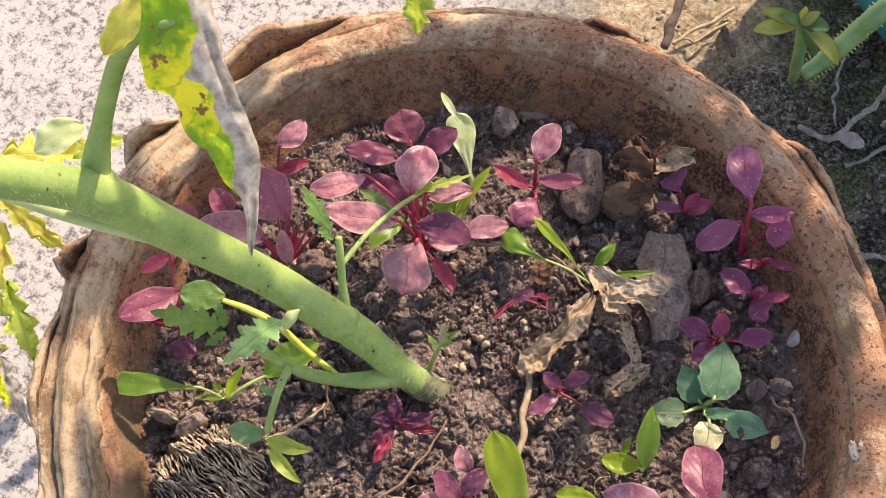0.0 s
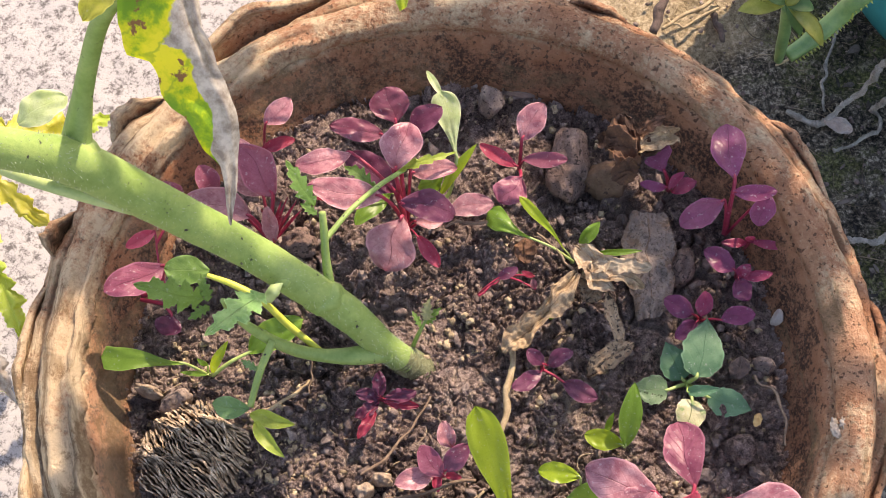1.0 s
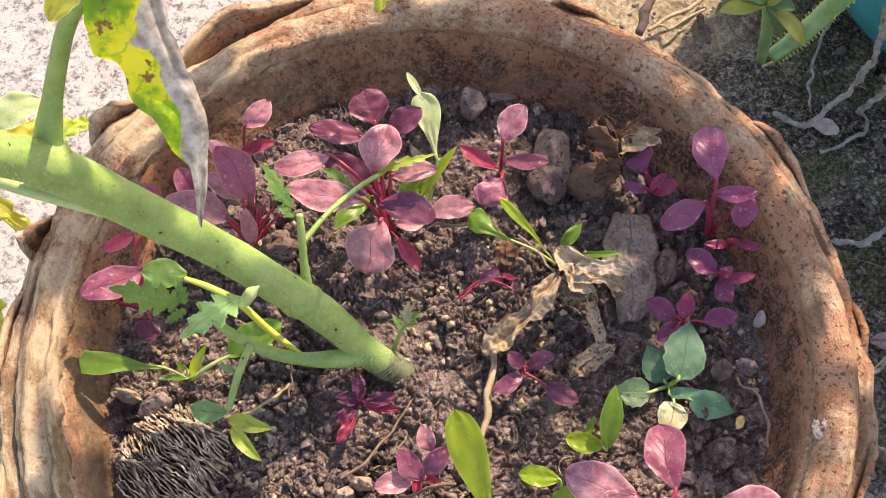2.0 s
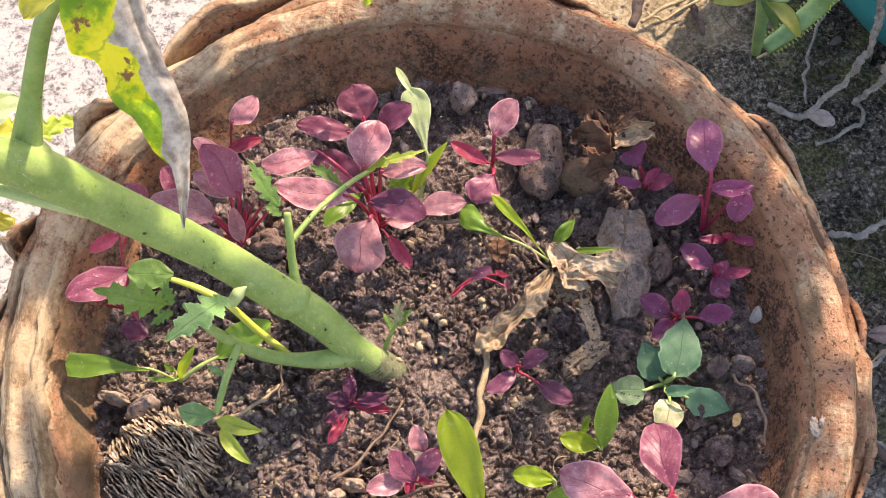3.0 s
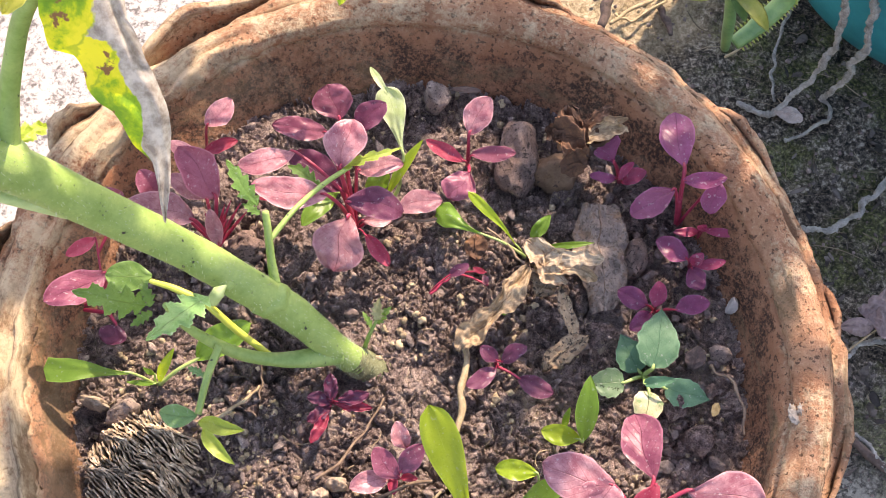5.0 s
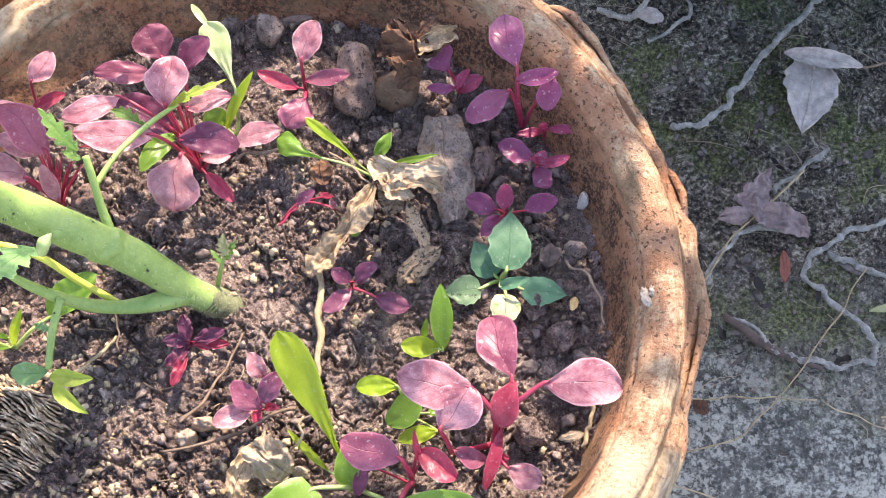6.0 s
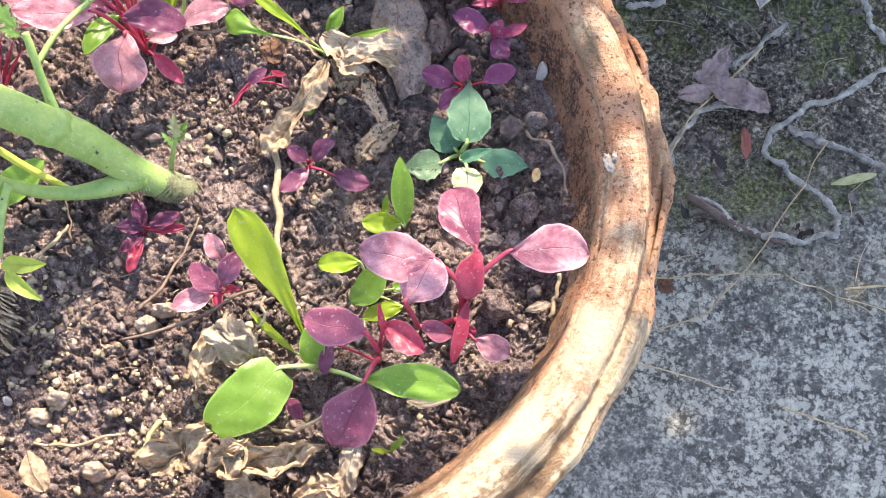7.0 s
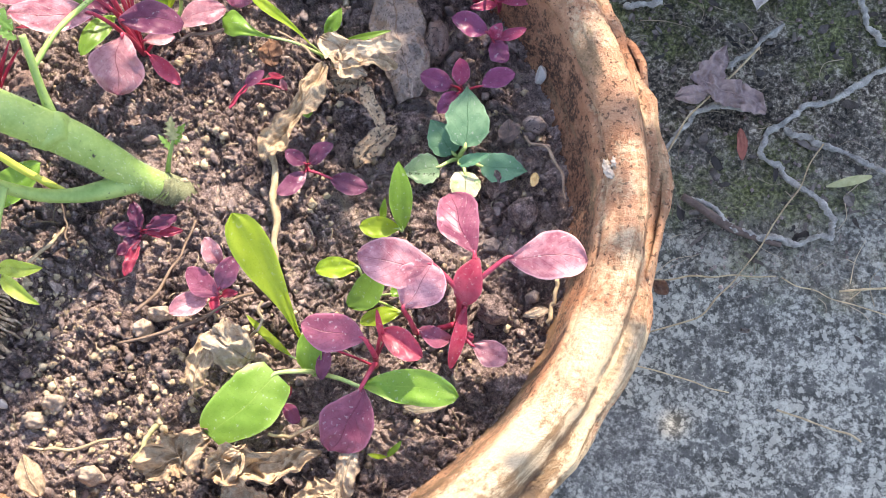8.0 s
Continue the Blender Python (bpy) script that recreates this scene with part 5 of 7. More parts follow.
leaf(am_n, (0.0768, -0.0616, 0.0320), (0.0936, -0.0695, 0.0340), 0.0127, "ov", AMA_RED, fold=0.6, petiole=True)
leaf(am_n, (0.0779, -0.0644, 0.0260), (0.0745, -0.0557, 0.0450), 0.0031, "ov", AMA_RED, fold=0.5, petiole=True)
leaf(am_n, (0.0716, -0.0819, 0.0250), (0.0619, -0.1062, 0.0150), 0.0219, "ovr", AMA, fold=0.10, petiole=(0.0752, -0.0715, 0.0180))
leaf(am_n, (0.0561, -0.0666, 0.0140), (0.0548, -0.0790, 0.0120), 0.0068, "ov", AMA_DARK, fold=0.5, petiole=True)
am_o = plant("amaranth_seedling", (0.0393, -0.0876, -0.0020), "tiny magenta amaranth seedling beneath a green leaf", "seedling", "amaranth seedlings in the pot")
leaf(am_o, (0.0410, -0.0890, 0.0120), (0.0316, -0.0930, 0.0140), 0.0087, "ov", AMA_VIO, petiole=True)
leaf(am_o, (0.0395, -0.0878, 0.0120), (0.0368, -0.0798, 0.0180), 0.0044, "ov", AMA_MAG, petiole=True)
leaf(am_o, (0.0413, -0.0896, 0.0100), (0.0483, -0.0963, 0.0090), 0.0063, "ov", AMA_VIO, petiole=True)
leaf(am_o, (0.0413, -0.0881, 0.0120), (0.0444, -0.0839, 0.0180), 0.0039, "ov", AMA_MAG, petiole=True)
am_p = plant("amaranth_seedling", (0.0089, 0.0462, -0.0020), "tiny creeping amaranth sprout with a bent red stem", "seedling", "amaranth seedlings in the pot")
leaf(am_p, (0.0062, 0.0422, 0.0080), (0.0136, 0.0485, 0.0120), 0.0055, "ov", AMA_DARK, petiole=(-0.0004, 0.0348, 0.0000))
leaf(am_p, (0.0214, 0.0482, 0.0080), (0.0157, 0.0474, 0.0120), 0.0030, "ov", AMA_RED, petiole=True)
leaf(am_p, (0.0235, 0.0427, 0.0080), (0.0213, 0.0455, 0.0120), 0.0035, "ov", AMA_PALE, petiole=True)
am_q = plant("amaranth_seedling", (-0.1549, -0.0136, -0.0020), "amaranth seedling with a broad leaf touching the pot wall", "seedling", "amaranth seedlings in the pot")
leaf(am_q, (-0.1290, -0.0056, 0.0360), (-0.1457, -0.0259, 0.0440), 0.0148, "ov", AMA, fold=0.2, bend=0.1, petiole=(-0.1322, -0.0103, 0.0100))
leaf(am_q, (-0.1405, 0.0093, 0.0300), (-0.1479, -0.0028, 0.0340), 0.0071, "ov", AMA_RED, fold=0.4, petiole=(-0.1322, -0.0103, 0.0100))
leaf(am_q, (-0.1260, -0.0187, 0.0080), (-0.1264, -0.0279, 0.0060), 0.0134, "ov", AMA_DARK, petiole=(-0.1302, -0.0152, 0.0100))
leaf(am_q, (-0.1397, 0.0269, 0.0300), (-0.1455, 0.0303, 0.0340), 0.0100, "ov", AMA, petiole=(-0.1434, 0.0255, 0.0100))
# -- green weeds --
wd_a = plant("weed_seedling", (0.0547, -0.0744, -0.0020), "broad-leaved weed with one upright sunlit yellow-green leaf", "weed", "green weeds in the pot")
leaf(wd_a, (0.0459, -0.0654, 0.0120), (0.0155, -0.0255, 0.0460), 0.0159, "sp", LIME, fold=0.2, sweep=0.02, petiole=(0.0547, -0.0744, 0.0040))
leaf(wd_a, (0.0381, -0.0800, 0.0220), (0.0179, -0.1075, 0.0230), 0.0237, "sh", GREEN, bend=0.06, fold=0.08, petiole=(0.0542, -0.0748, 0.0060))
leaf(wd_a, (0.0706, -0.0815, 0.0220), (0.1089, -0.0805, 0.0220), 0.0148, "ovr", GREEN, bend=0.06, fold=0.12, petiole=(0.0554, -0.0758, 0.0060))
leaf(wd_a, (0.0513, -0.0772, 0.0100), (0.0459, -0.0622, 0.0180), 0.0112, "ov", GREEN, petiole=True)
leaf(wd_a, (0.0417, -0.0705, 0.0080), (0.0220, -0.0569, 0.0140), 0.0037, "el", LIME, petiole=(0.0540, -0.0744, 0.0040))
wd_b = plant("weed_seedling", (0.0692, -0.0407, -0.0020), "low weed seedling with pale lime leaves", "weed", "green weeds in the pot")
leaf(wd_b, (0.0643, -0.0351, 0.0240), (0.0473, -0.0367, 0.0200), 0.0093, "ov", LIME, petiole=True)
leaf(wd_b, (0.0745, -0.0343, 0.0220), (0.0619, -0.0489, 0.0120), 0.0133, "ov", GREEN, petiole=True)
leaf(wd_b, (0.0822, -0.0477, 0.0100), (0.0670, -0.0544, 0.0100), 0.0075, "ov", LIME, petiole=True)
leaf(wd_b, (0.0774, -0.0416, 0.0120), (0.0839, -0.0376, 0.0100), 0.0060, "ov", GREEN, petiole=True)
wd_c = plant("weed_seedling", (0.0751, -0.0100, -0.0020), "weed seedling with an upright grass-green leaf", "weed", "green weeds in the pot")
leaf(wd_c, (0.0796, -0.0153, 0.0140), (0.0753, 0.0086, 0.0300), 0.0100, "el", GREEN, fold=0.25, petiole=True)
leaf(wd_c, (0.0782, -0.0145, 0.0140), (0.0620, -0.0151, 0.0120), 0.0096, "ov", LIME, petiole=True)
leaf(wd_c, (0.0707, -0.0108, 0.0060), (0.0709, -0.0028, 0.0160), 0.0031, "el", GREEN, petiole=True)
wd_d = plant("weed_seedling", (-0.0299, 0.0753, -0.0020), "pale green weed leaf standing upright and twisted at its tip", "weed", "green weeds in the pot")
leaf(wd_d, (-0.0265, 0.0841, 0.0280), (-0.0417, 0.1069, 0.0420), 0.0130, "sp", PALE, fold=0.15, petiole=(-0.0270, 0.0787, 0.0080))
leaf(wd_d, (-0.0393, 0.1044, 0.0415), (-0.0514, 0.1168, 0.0380), 0.0038, "el", PALE, fold=0.4)
leaf(wd_d, (-0.0307, 0.0704, 0.0120), (-0.0200, 0.0927, 0.0300), 0.0056, "el", LIME, fold=0.5, petiole=True)
leaf(wd_d, (-0.0519, 0.0645, 0.0140), (-0.0610, 0.0428, 0.0200), 0.0101, "ov", GREEN, petiole=(-0.0371, 0.0664, 0.0040))
leaf(wd_d, (-0.0333, 0.0733, 0.0100), (-0.0384, 0.0758, 0.0200), 0.0127, "ov", GREEN, petiole=True)
wd_e = plant("weed_seedling", (0.0355, 0.0641, -0.0020), "weed with narrow yellowing leaves among crumpled dead leaves", "weed", "green weeds in the pot")
leaf(wd_e, (0.0150, 0.0623, 0.0160), (-0.0072, 0.0706, 0.0120), 0.0101, "sp", GREEN, fold=-0.25, bend=0.18, wave=0.14, petiole=(0.0356, 0.0614, 0.0060))
leaf(wd_e, (0.0322, 0.0639, 0.0080), (0.0049, 0.0773, 0.0220), 0.0051, "sp", LIME, fold=0.35, petiole=True)
leaf(wd_e, (0.0370, 0.0691, 0.0060), (0.0422, 0.0804, 0.0140), 0.0066, "el", GREEN, fold=0.25, wave=0.14, petiole=True)
leaf(wd_e, (0.0410, 0.0653, 0.0080), (0.0645, 0.0744, 0.0100), 0.0033, "el", GREEN, fold=0.3, petiole=True)
leaf(wd_e, (0.0329, 0.0354, 0.0060), (0.0344, 0.0310, 0.0080), 0.0054, "ovr", GREEN)
wd_f = plant("weed_seedling", (-0.1033, -0.0369, -0.0020), "weed with a long bright green leaf over the pot wall", "weed", "green weeds in the pot")
leaf(wd_f, (-0.1110, -0.0385, 0.0140), (-0.1423, -0.0486, 0.0240), 0.0105, "cut", GREEN, petiole=True)
leaf(wd_f, (-0.1002, -0.0372, 0.0040), (-0.0946, -0.0250, 0.0220), 0.0049, "el", LIME, fold=0.4, petiole=True)
leaf(wd_f, (-0.1017, -0.0382, 0.0040), (-0.1127, -0.0417, 0.0080), 0.0025, "el", GREEN, petiole=True)
leaf(wd_f, (-0.0864, -0.0241, 0.0100), (-0.0661, -0.0076, 0.0240), 0.0141, "ov", GREEN, petiole=(-0.0999, -0.0369, 0.0020))
leaf(wd_f, (-0.1027, -0.0348, 0.0060), (-0.1069, -0.0346, 0.0120), 0.0025, "el", GREEN, petiole=True)
wd_g = plant("weed_seedling", (0.0835, -0.1045, -0.0020), "tiny green sprout by the rim", "weed", "green weeds in the pot")
leaf(wd_g, (0.0837, -0.1050, 0.0020), (0.0889, -0.0988, 0.0100), 0.0027, "el", GREEN)
leaf(wd_g, (0.0837, -0.1050, 0.0020), (0.0760, -0.1052, 0.0060), 0.0022, "el", LIME)
# -- eggplant seedling --
eg = plant("eggplant_seedling", (0.0993, 0.0233, -0.0020), "bluish-green eggplant seedling with toothed leaves and one bleached leaf", "seedling")
leaf(eg, (0.1013, 0.0242, 0.0120), (0.1005, 0.0517, 0.0120), 0.0190, "eg", BLUE, fold=0.06, petiole=True)
leaf(eg, (0.0969, 0.0238, 0.0040), (0.0853, 0.0380, 0.0040), 0.0139, "eg", BLUE, fold=0.1, petiole=True)
leaf(eg, (0.1082, 0.0184, 0.0080), (0.1285, 0.0194, 0.0060), 0.0133, "eg", BLUE, bend=0.08, petiole=True)
leaf(eg, (0.0994, 0.0172, 0.0100), (0.1121, 0.0211, 0.0180), 0.0056, "eg", BLUE, fold=0.3, petiole=True)
leaf(eg, (0.0917, 0.0168, 0.0060), (0.0760, 0.0120, 0.0060), 0.0138, "eg", BLUE_D, bend=0.06, petiole=True)
leaf(eg, (0.1023, 0.0152, 0.0080), (0.1030, -0.0006, 0.0060), 0.0137, "eg", BLEACH, bend=0.12, petiole=True)

# -- tomato plant --
tom = plant("tomato_plant", (-0.0147, -0.0051, -0.0040), "tomato plant with a thick hairy leaning green stem and yellowing leaves", "tomato plant")
STEM_LINE = [(-0.0059, -0.0041, -0.0160), (-0.0124, -0.0055, -0.0040), (-0.0212, -0.0064, 0.0070), (-0.0325, -0.0057, 0.0220), (-0.0475, -0.0028, 0.0420), (-0.0649, -0.0030, 0.0640), (-0.0837, -0.0026, 0.0840), (-0.1067, -0.0076, 0.1200), (-0.1258, -0.0142, 0.1580), (-0.1349, -0.0211, 0.1760), (-0.1489, -0.0323, 0.2000), (-0.1628, -0.0498, 0.2400)]
STEM_RADII = [0.0060, 0.0063, 0.0062, 0.0064, 0.0074, 0.0074, 0.0073, 0.0076, 0.0079, 0.0069, 0.0062, 0.0052]
tube(tom, "stem", STEM_LINE, STEM_RADII, STEM, bumps=0.05)
tube(tom, "petiole", [(-0.1285, -0.0165, 0.1540), (-0.1290, -0.0080, 0.1640), (-0.1270, 0.0015, 0.1780), (-0.1228, 0.0072, 0.1930), (-0.1167, 0.0114, 0.2100), (-0.1086, 0.0126, 0.2250), (-0.1014, 0.0144, 0.2320), (-0.0945, 0.0167, 0.2340)], [0.0086, 0.0050, 0.0033, 0.0030, 0.0028, 0.0025, 0.0021, 0.0010], STEM)
tube(tom, "branch", [(-0.1012, -0.0080, 0.1140), (-0.1164, -0.0127, 0.1250), (-0.1280, -0.0174, 0.1380), (-0.1413, -0.0213, 0.1500), (-0.1544, -0.0252, 0.1650), (-0.1666, -0.0289, 0.1700)], [0.0020, 0.0026, 0.0025, 0.0024, 0.0022, 0.0022], STEM_PALE)
tube(tom, "shoot", [(-0.0552, 0.0024, 0.0550), (-0.0587, 0.0102, 0.0640), (-0.0615, 0.0181, 0.0740), (-0.0635, 0.0229, 0.0790)], [0.0023, 0.0017, 0.0016, 0.0014], STEM)
tube(tom, "shoot", [(-0.0603, 0.0150, 0.0700), (-0.0552, 0.0314, 0.0680), (-0.0495, 0.0491, 0.0580), (-0.0430, 0.0629, 0.0500)], [0.0012, 0.0011, 0.0011, 0.0010], STEM)
tube(tom, "shoot", [(-0.0276, -0.0072, 0.0180), (-0.0398, -0.0143, 0.0220), (-0.0531, -0.0191, 0.0240), (-0.0659, -0.0228, 0.0340), (-0.0782, -0.0239, 0.0500), (-0.0855, -0.0237, 0.0660), (-0.0854, -0.0249, 0.0850)], [0.0048, 0.0041, 0.0029, 0.0026, 0.0021, 0.0014, 0.0011], STEM)
tube(tom, "shoot", [(-0.0709, -0.0245, 0.0450), (-0.0720, -0.0369, 0.0420), (-0.0719, -0.0513, 0.0360)], [0.0018, 0.0016, 0.0014], STEM)
tube(tom, "petiole", [(-0.0538, -0.0177, 0.0220), (-0.0692, -0.0137, 0.0340), (-0.0811, -0.0104, 0.0480), (-0.0934, -0.0088, 0.0520), (-0.1047, -0.0083, 0.0520)], [0.0014, 0.0015, 0.0015, 0.0014, 0.0010], YELLOWSTEM)
tube(tom, "shoot", [(-0.0204, -0.0005, 0.0040), (-0.0191, 0.0046, 0.0120), (-0.0170, 0.0102, 0.0200)], [0.0011, 0.0010, 0.0007], STEM)
tube(tom, "shoot", [(-0.0718, -0.0161, 0.0750), (-0.0696, -0.0135, 0.0800), (-0.0672, -0.0105, 0.0820)], [0.0022, 0.0026, 0.0003], STEM_PALE)
leaf(tom, (-0.0469, 0.0592, 0.0520), (-0.0245, 0.0763, 0.0520), 0.0062, "to", TOMLIME, fold=0.35)
leaf(tom, (-0.0504, 0.0472, 0.0580), (-0.0658, 0.0521, 0.0600), 0.0098, "to", TOML, fold=0.3)
leaf(tom, (-0.0669, 0.0247, 0.0790), (-0.0820, 0.0350, 0.0900), 0.0101, "to", TOML, fold=0.2)
leaf(tom, (-0.0650, 0.0212, 0.0790), (-0.0728, 0.0233, 0.0800), 0.0049, "to", TOML)
leaf(tom, (-0.0723, -0.0162, 0.0800), (-0.0815, -0.0440, 0.1050), 0.0160, "to", TOMB, fold=0.15)
leaf(tom, (-0.0970, -0.0226, 0.0700), (-0.1190, -0.0300, 0.0880), 0.0165, "to", TOML, fold=0.15)
leaf(tom, (-0.0949, -0.0231, 0.0700), (-0.1007, -0.0145, 0.0750), 0.0075, "to", TOML)
leaf(tom, (-0.0944, -0.0242, 0.0680), (-0.1004, -0.0319, 0.0680), 0.0062, "to", TOML)
leaf(tom, (-0.1047, -0.0063, 0.0520), (-0.1234, -0.0105, 0.0500), 0.0130, "ov", TOML, fold=0.15)
leaf(tom, (-0.0722, -0.0520, 0.0350), (-0.0885, -0.0541, 0.0300), 0.0102, "el", TOMB, fold=0.3)
leaf(tom, (-0.0714, -0.0534, 0.0340), (-0.0501, -0.0545, 0.0460), 0.0077, "el", TOMLIME, fold=0.5)
leaf(tom, (-0.0683, -0.0567, 0.0360), (-0.0505, -0.0671, 0.0400), 0.0068, "el", TOMLIME, fold=0.6, bend=0.2)
leaf(tom, (-0.0729, -0.0367, 0.0400), (-0.0827, -0.0340, 0.0350), 0.0051, "to", TOMB, fold=0.3)
leaf(tom, (-0.0169, 0.0094, 0.0180), (-0.0117, 0.0159, 0.0260), 0.0062, "to", TOML, fold=0.3)
leaf(tom, (-0.0184, 0.0080, 0.0140), (-0.0243, 0.0138, 0.0160), 0.0039, "to", TOML)
leaf(tom, (-0.0170, 0.0102, 0.0200), (-0.0177, 0.0176, 0.0280), 0.0081, "to", DRYG, fold=0.4)
leaf(tom, (-0.1231, 0.0054, 0.1000), (-0.1305, 0.0079, 0.1000), 0.0047, "el", TOML, fold=0.5)
# -- hairs, drooping leaves and yellow leaves of the tomato plant --
def stem_hairs(owner, points, radii, count, length):
    line = spline([inside(owner, p) for p in points], 8)
    bm = bmesh.new()
    r = random.Random(3)
    for _ in range(count):
        k = r.randrange(len(line) - 1)
        s = r.random()
        p = line[k][0].lerp(line[k + 1][0], s)
        at = line[k][1]
        i = min(int(at), len(radii) - 2)
        rad = radii[i] + (radii[i + 1] - radii[i]) * (at - i)
        ahead = (line[k + 1][0] - line[k][0]).normalized()
        side = ahead.orthogonal().normalized()
        out = Matrix.Rotation(r.uniform(0, 6.283), 3, ahead) @ side
        tip = p + out * (rad + length * r.uniform(0.5, 1.2)) + ahead * r.uniform(-0.0006, 0.0006)
        foot, w = p + out * rad * 0.97, ahead * 0.00007
        c = out.cross(ahead) * 0.00007
        a, b, d, e = bm.verts.new(foot - w - c), bm.verts.new(foot + w - c), bm.verts.new(foot + c * 1.5), bm.verts.new(tip)
        for tri in ((a, b, e), (b, d, e), (d, a, e)):
            bm.faces.new(tri)
    return tagged(part("hairs", bm, HAIR, owner, "fine pale hairs", smooth=False), kind="stuff")


tube(tom, "stem_foot", [STEM_LINE[0], (-0.0090, -0.0047, -0.0100), STEM_LINE[1], (-0.0168, -0.0060, 0.0015), STEM_LINE[2], (-0.0240, -0.0063, 0.0107)], [0.0076, 0.0077, 0.0074, 0.0070, 0.0067, 0.0060], STEM_FOOT, bumps=0.16, label="earth-stained foot of the stem")
knot = bmesh.new()
ball(knot, inside(tom, (-0.0560, -0.0030, 0.0535)), (0.0084, 0.0076, 0.0076), 0.5, 3, 4.4, 0.16, 1.2)
part("joint", knot, STEM, tom, "swollen joint of the stem")
knee = bmesh.new()
ball(knee, inside(tom, (-0.1282, -0.0130, 0.1585)), (0.0086, 0.0086, 0.0086), 0.2, 4, 2.3, 0.08, 1.0)
part("joint", knee, STEM, tom, "swollen foot of the leaf stalk")
scar = bmesh.new()
ball(scar, inside(tom, (-0.0700, -0.0075, 0.0735)), (0.0034, 0.0030, 0.0026), 0.3, 3, 7.1, 0.3, 1.4)
part("scar", scar, STEM, tom, "pale scar of a broken shoot")
stem_hairs(tom, STEM_LINE, STEM_RADII, 2600, 0.0011)
stem_hairs(tom, STEM_LINE[:4], STEM_RADII[:4], 1000, 0.0009)
leaf(tom, (-0.0943, 0.0220, 0.2410), (-0.0658, -0.0249, 0.1780), 0.0240, "hang", HALF_DEAD, fold=-0.30, bend=0.03, wave=0.16, ragged=0.16, sweep=-0.040, up=(0.13, -0.15, 0.33), n=60, m=12)
leaf(tom, (-0.1051, 0.0200, 0.2390), (-0.1120, 0.0026, 0.2290), 0.0088, "ov", YELLOWL, fold=0.15, wave=0.2, ragged=0.25, up=(0.13, -0.15, 0.33))
leaf(tom, (-0.1110, 0.0180, 0.2340), (-0.1040, 0.0420, 0.2400), 0.0160, "to", TOMLIME, fold=0.2, wave=0.2)
leaf(tom, (-0.1675, 0.0035, 0.1300), (-0.1530, 0.0170, 0.1350), 0.0130, "ov", PALE, fold=0.15)
leaf(tom, (-0.0633, 0.1330, 0.1200), (-0.0608, 0.1130, 0.0900), 0.0240, "to", TOMLIME, fold=0.2, wave=0.2, up=(0, -1, 0.6))
tube(tom, "branch", [(-0.170, -0.010, 0.200), (-0.235, 0.015, 0.110), (-0.262, 0.030, 0.010), (-0.248, 0.026, -0.045), (-0.232, 0.020, -0.060)], [0.0022, 0.0020, 0.0018, 0.0015, 0.0012], YELLOWSTEM)
for b, t, w, m in (
    ((-0.262, 0.050, -0.030), (-0.228, 0.075, -0.050), 0.030, YELLOWL), ((-0.255, 0.030, -0.030), (-0.213, 0.018, -0.048), 0.016, YELLOWL),
    ((-0.250, 0.020, -0.040), (-0.240, -0.030, -0.060), 0.026, YELLOWL), ((-0.240, -0.005, -0.050), (-0.214, -0.038, -0.064), 0.022, TOMLIME),
    ((-0.238, -0.035, -0.060), (-0.206, -0.068, -0.070), 0.018, HALF_DEAD), ((-0.262, 0.040, -0.030), (-0.290, 0.060, -0.050), 0.022, YELLOWL),
    ((-0.245, -0.030, -0.060), (-0.222, -0.060, -0.068), 0.026, YELLOWL), ((-0.222, 0.056, -0.02), (-0.205, 0.078, -0.03), 0.016, TOMLIME),
):
    leaf(tom, b, t, w, "to", m, fold=0.3, wave=0.25)


# -- dried mushroom with dark gills --
def dried_mushroom(at, radius, height, turn):
    ob = plant("dried_mushroom", at, "upturned dried mushroom with dark wavy gills on the soil", "mushroom")
    bm = bmesh.new()
    ball(bm, (0, 0, -0.002), (radius * 0.95, radius * 0.8, height * 0.72), turn, 4, 3.0, 0.15)
    part("cap", bm, CAP, ob, "dark dry cap")
    c, s = math.cos(turn), math.sin(turn)
    r = random.Random(9)
    count = 44
    for k in range(count):
        off = (k / (count - 1) * 2 - 1) * radius * 0.9
        half = math.sqrt(max(0.0, 1 - (off / radius) ** 2)) * radius * r.uniform(0.8, 1.02)
        shift = r.uniform(-0.12, 0.12) * half
        bm = bmesh.new()
        rows, steps = [], 30
        for i in range(steps + 1):
            a = max(-radius * 0.97, min(radius * 0.97, (i / steps * 2 - 1) * half + shift))
            dome = max(0.0, 1 - (a / radius) ** 2 - (off / (radius * 1.05)) ** 2) ** 0.5
            sway = 0.0005 * noise.noise((k * 3.3, a * 190, 0)) + 0.0030 * noise.noise((k * 0.13, a * 60, 5)) + 0.0005 * noise.noise((k * 5.1, a * 520, 9))
            top = height * dome * (0.90 + 0.42 * noise.noise((k * 1.7, a * 160, 2)) + 0.22 * noise.noise((k * 4.7, a * 520, 4)))
            low = min(top - 0.003, height * 0.35 * dome)
            thick = 0.00028 + 0.0006 * abs(noise.noise((k, a * 300, 7)))
            row = []
            for v, z in ((off + sway - thick, low), (off + sway * 1.7 - thick, top), (off + sway * 1.7 + thick, top), (off + sway + thick, low)):
                row.append(bm.verts.new((a * c - v * s, a * s + v * c, z)))
            rows.append(row)
        for p, q in zip(rows, rows[1:]):
            for i in range(4):
                bm.faces.new((p[i], p[(i + 1) % 4], q[(i + 1) % 4], q[i]))
        bm.faces.new(rows[0][::-1])
        bm.faces.new(rows[-1])
        part("gill", bm, GILL, ob, smooth=False)


dried_mushroom((-0.0945, -0.0735, 0.0), 0.0245, 0.018, radians(-24))


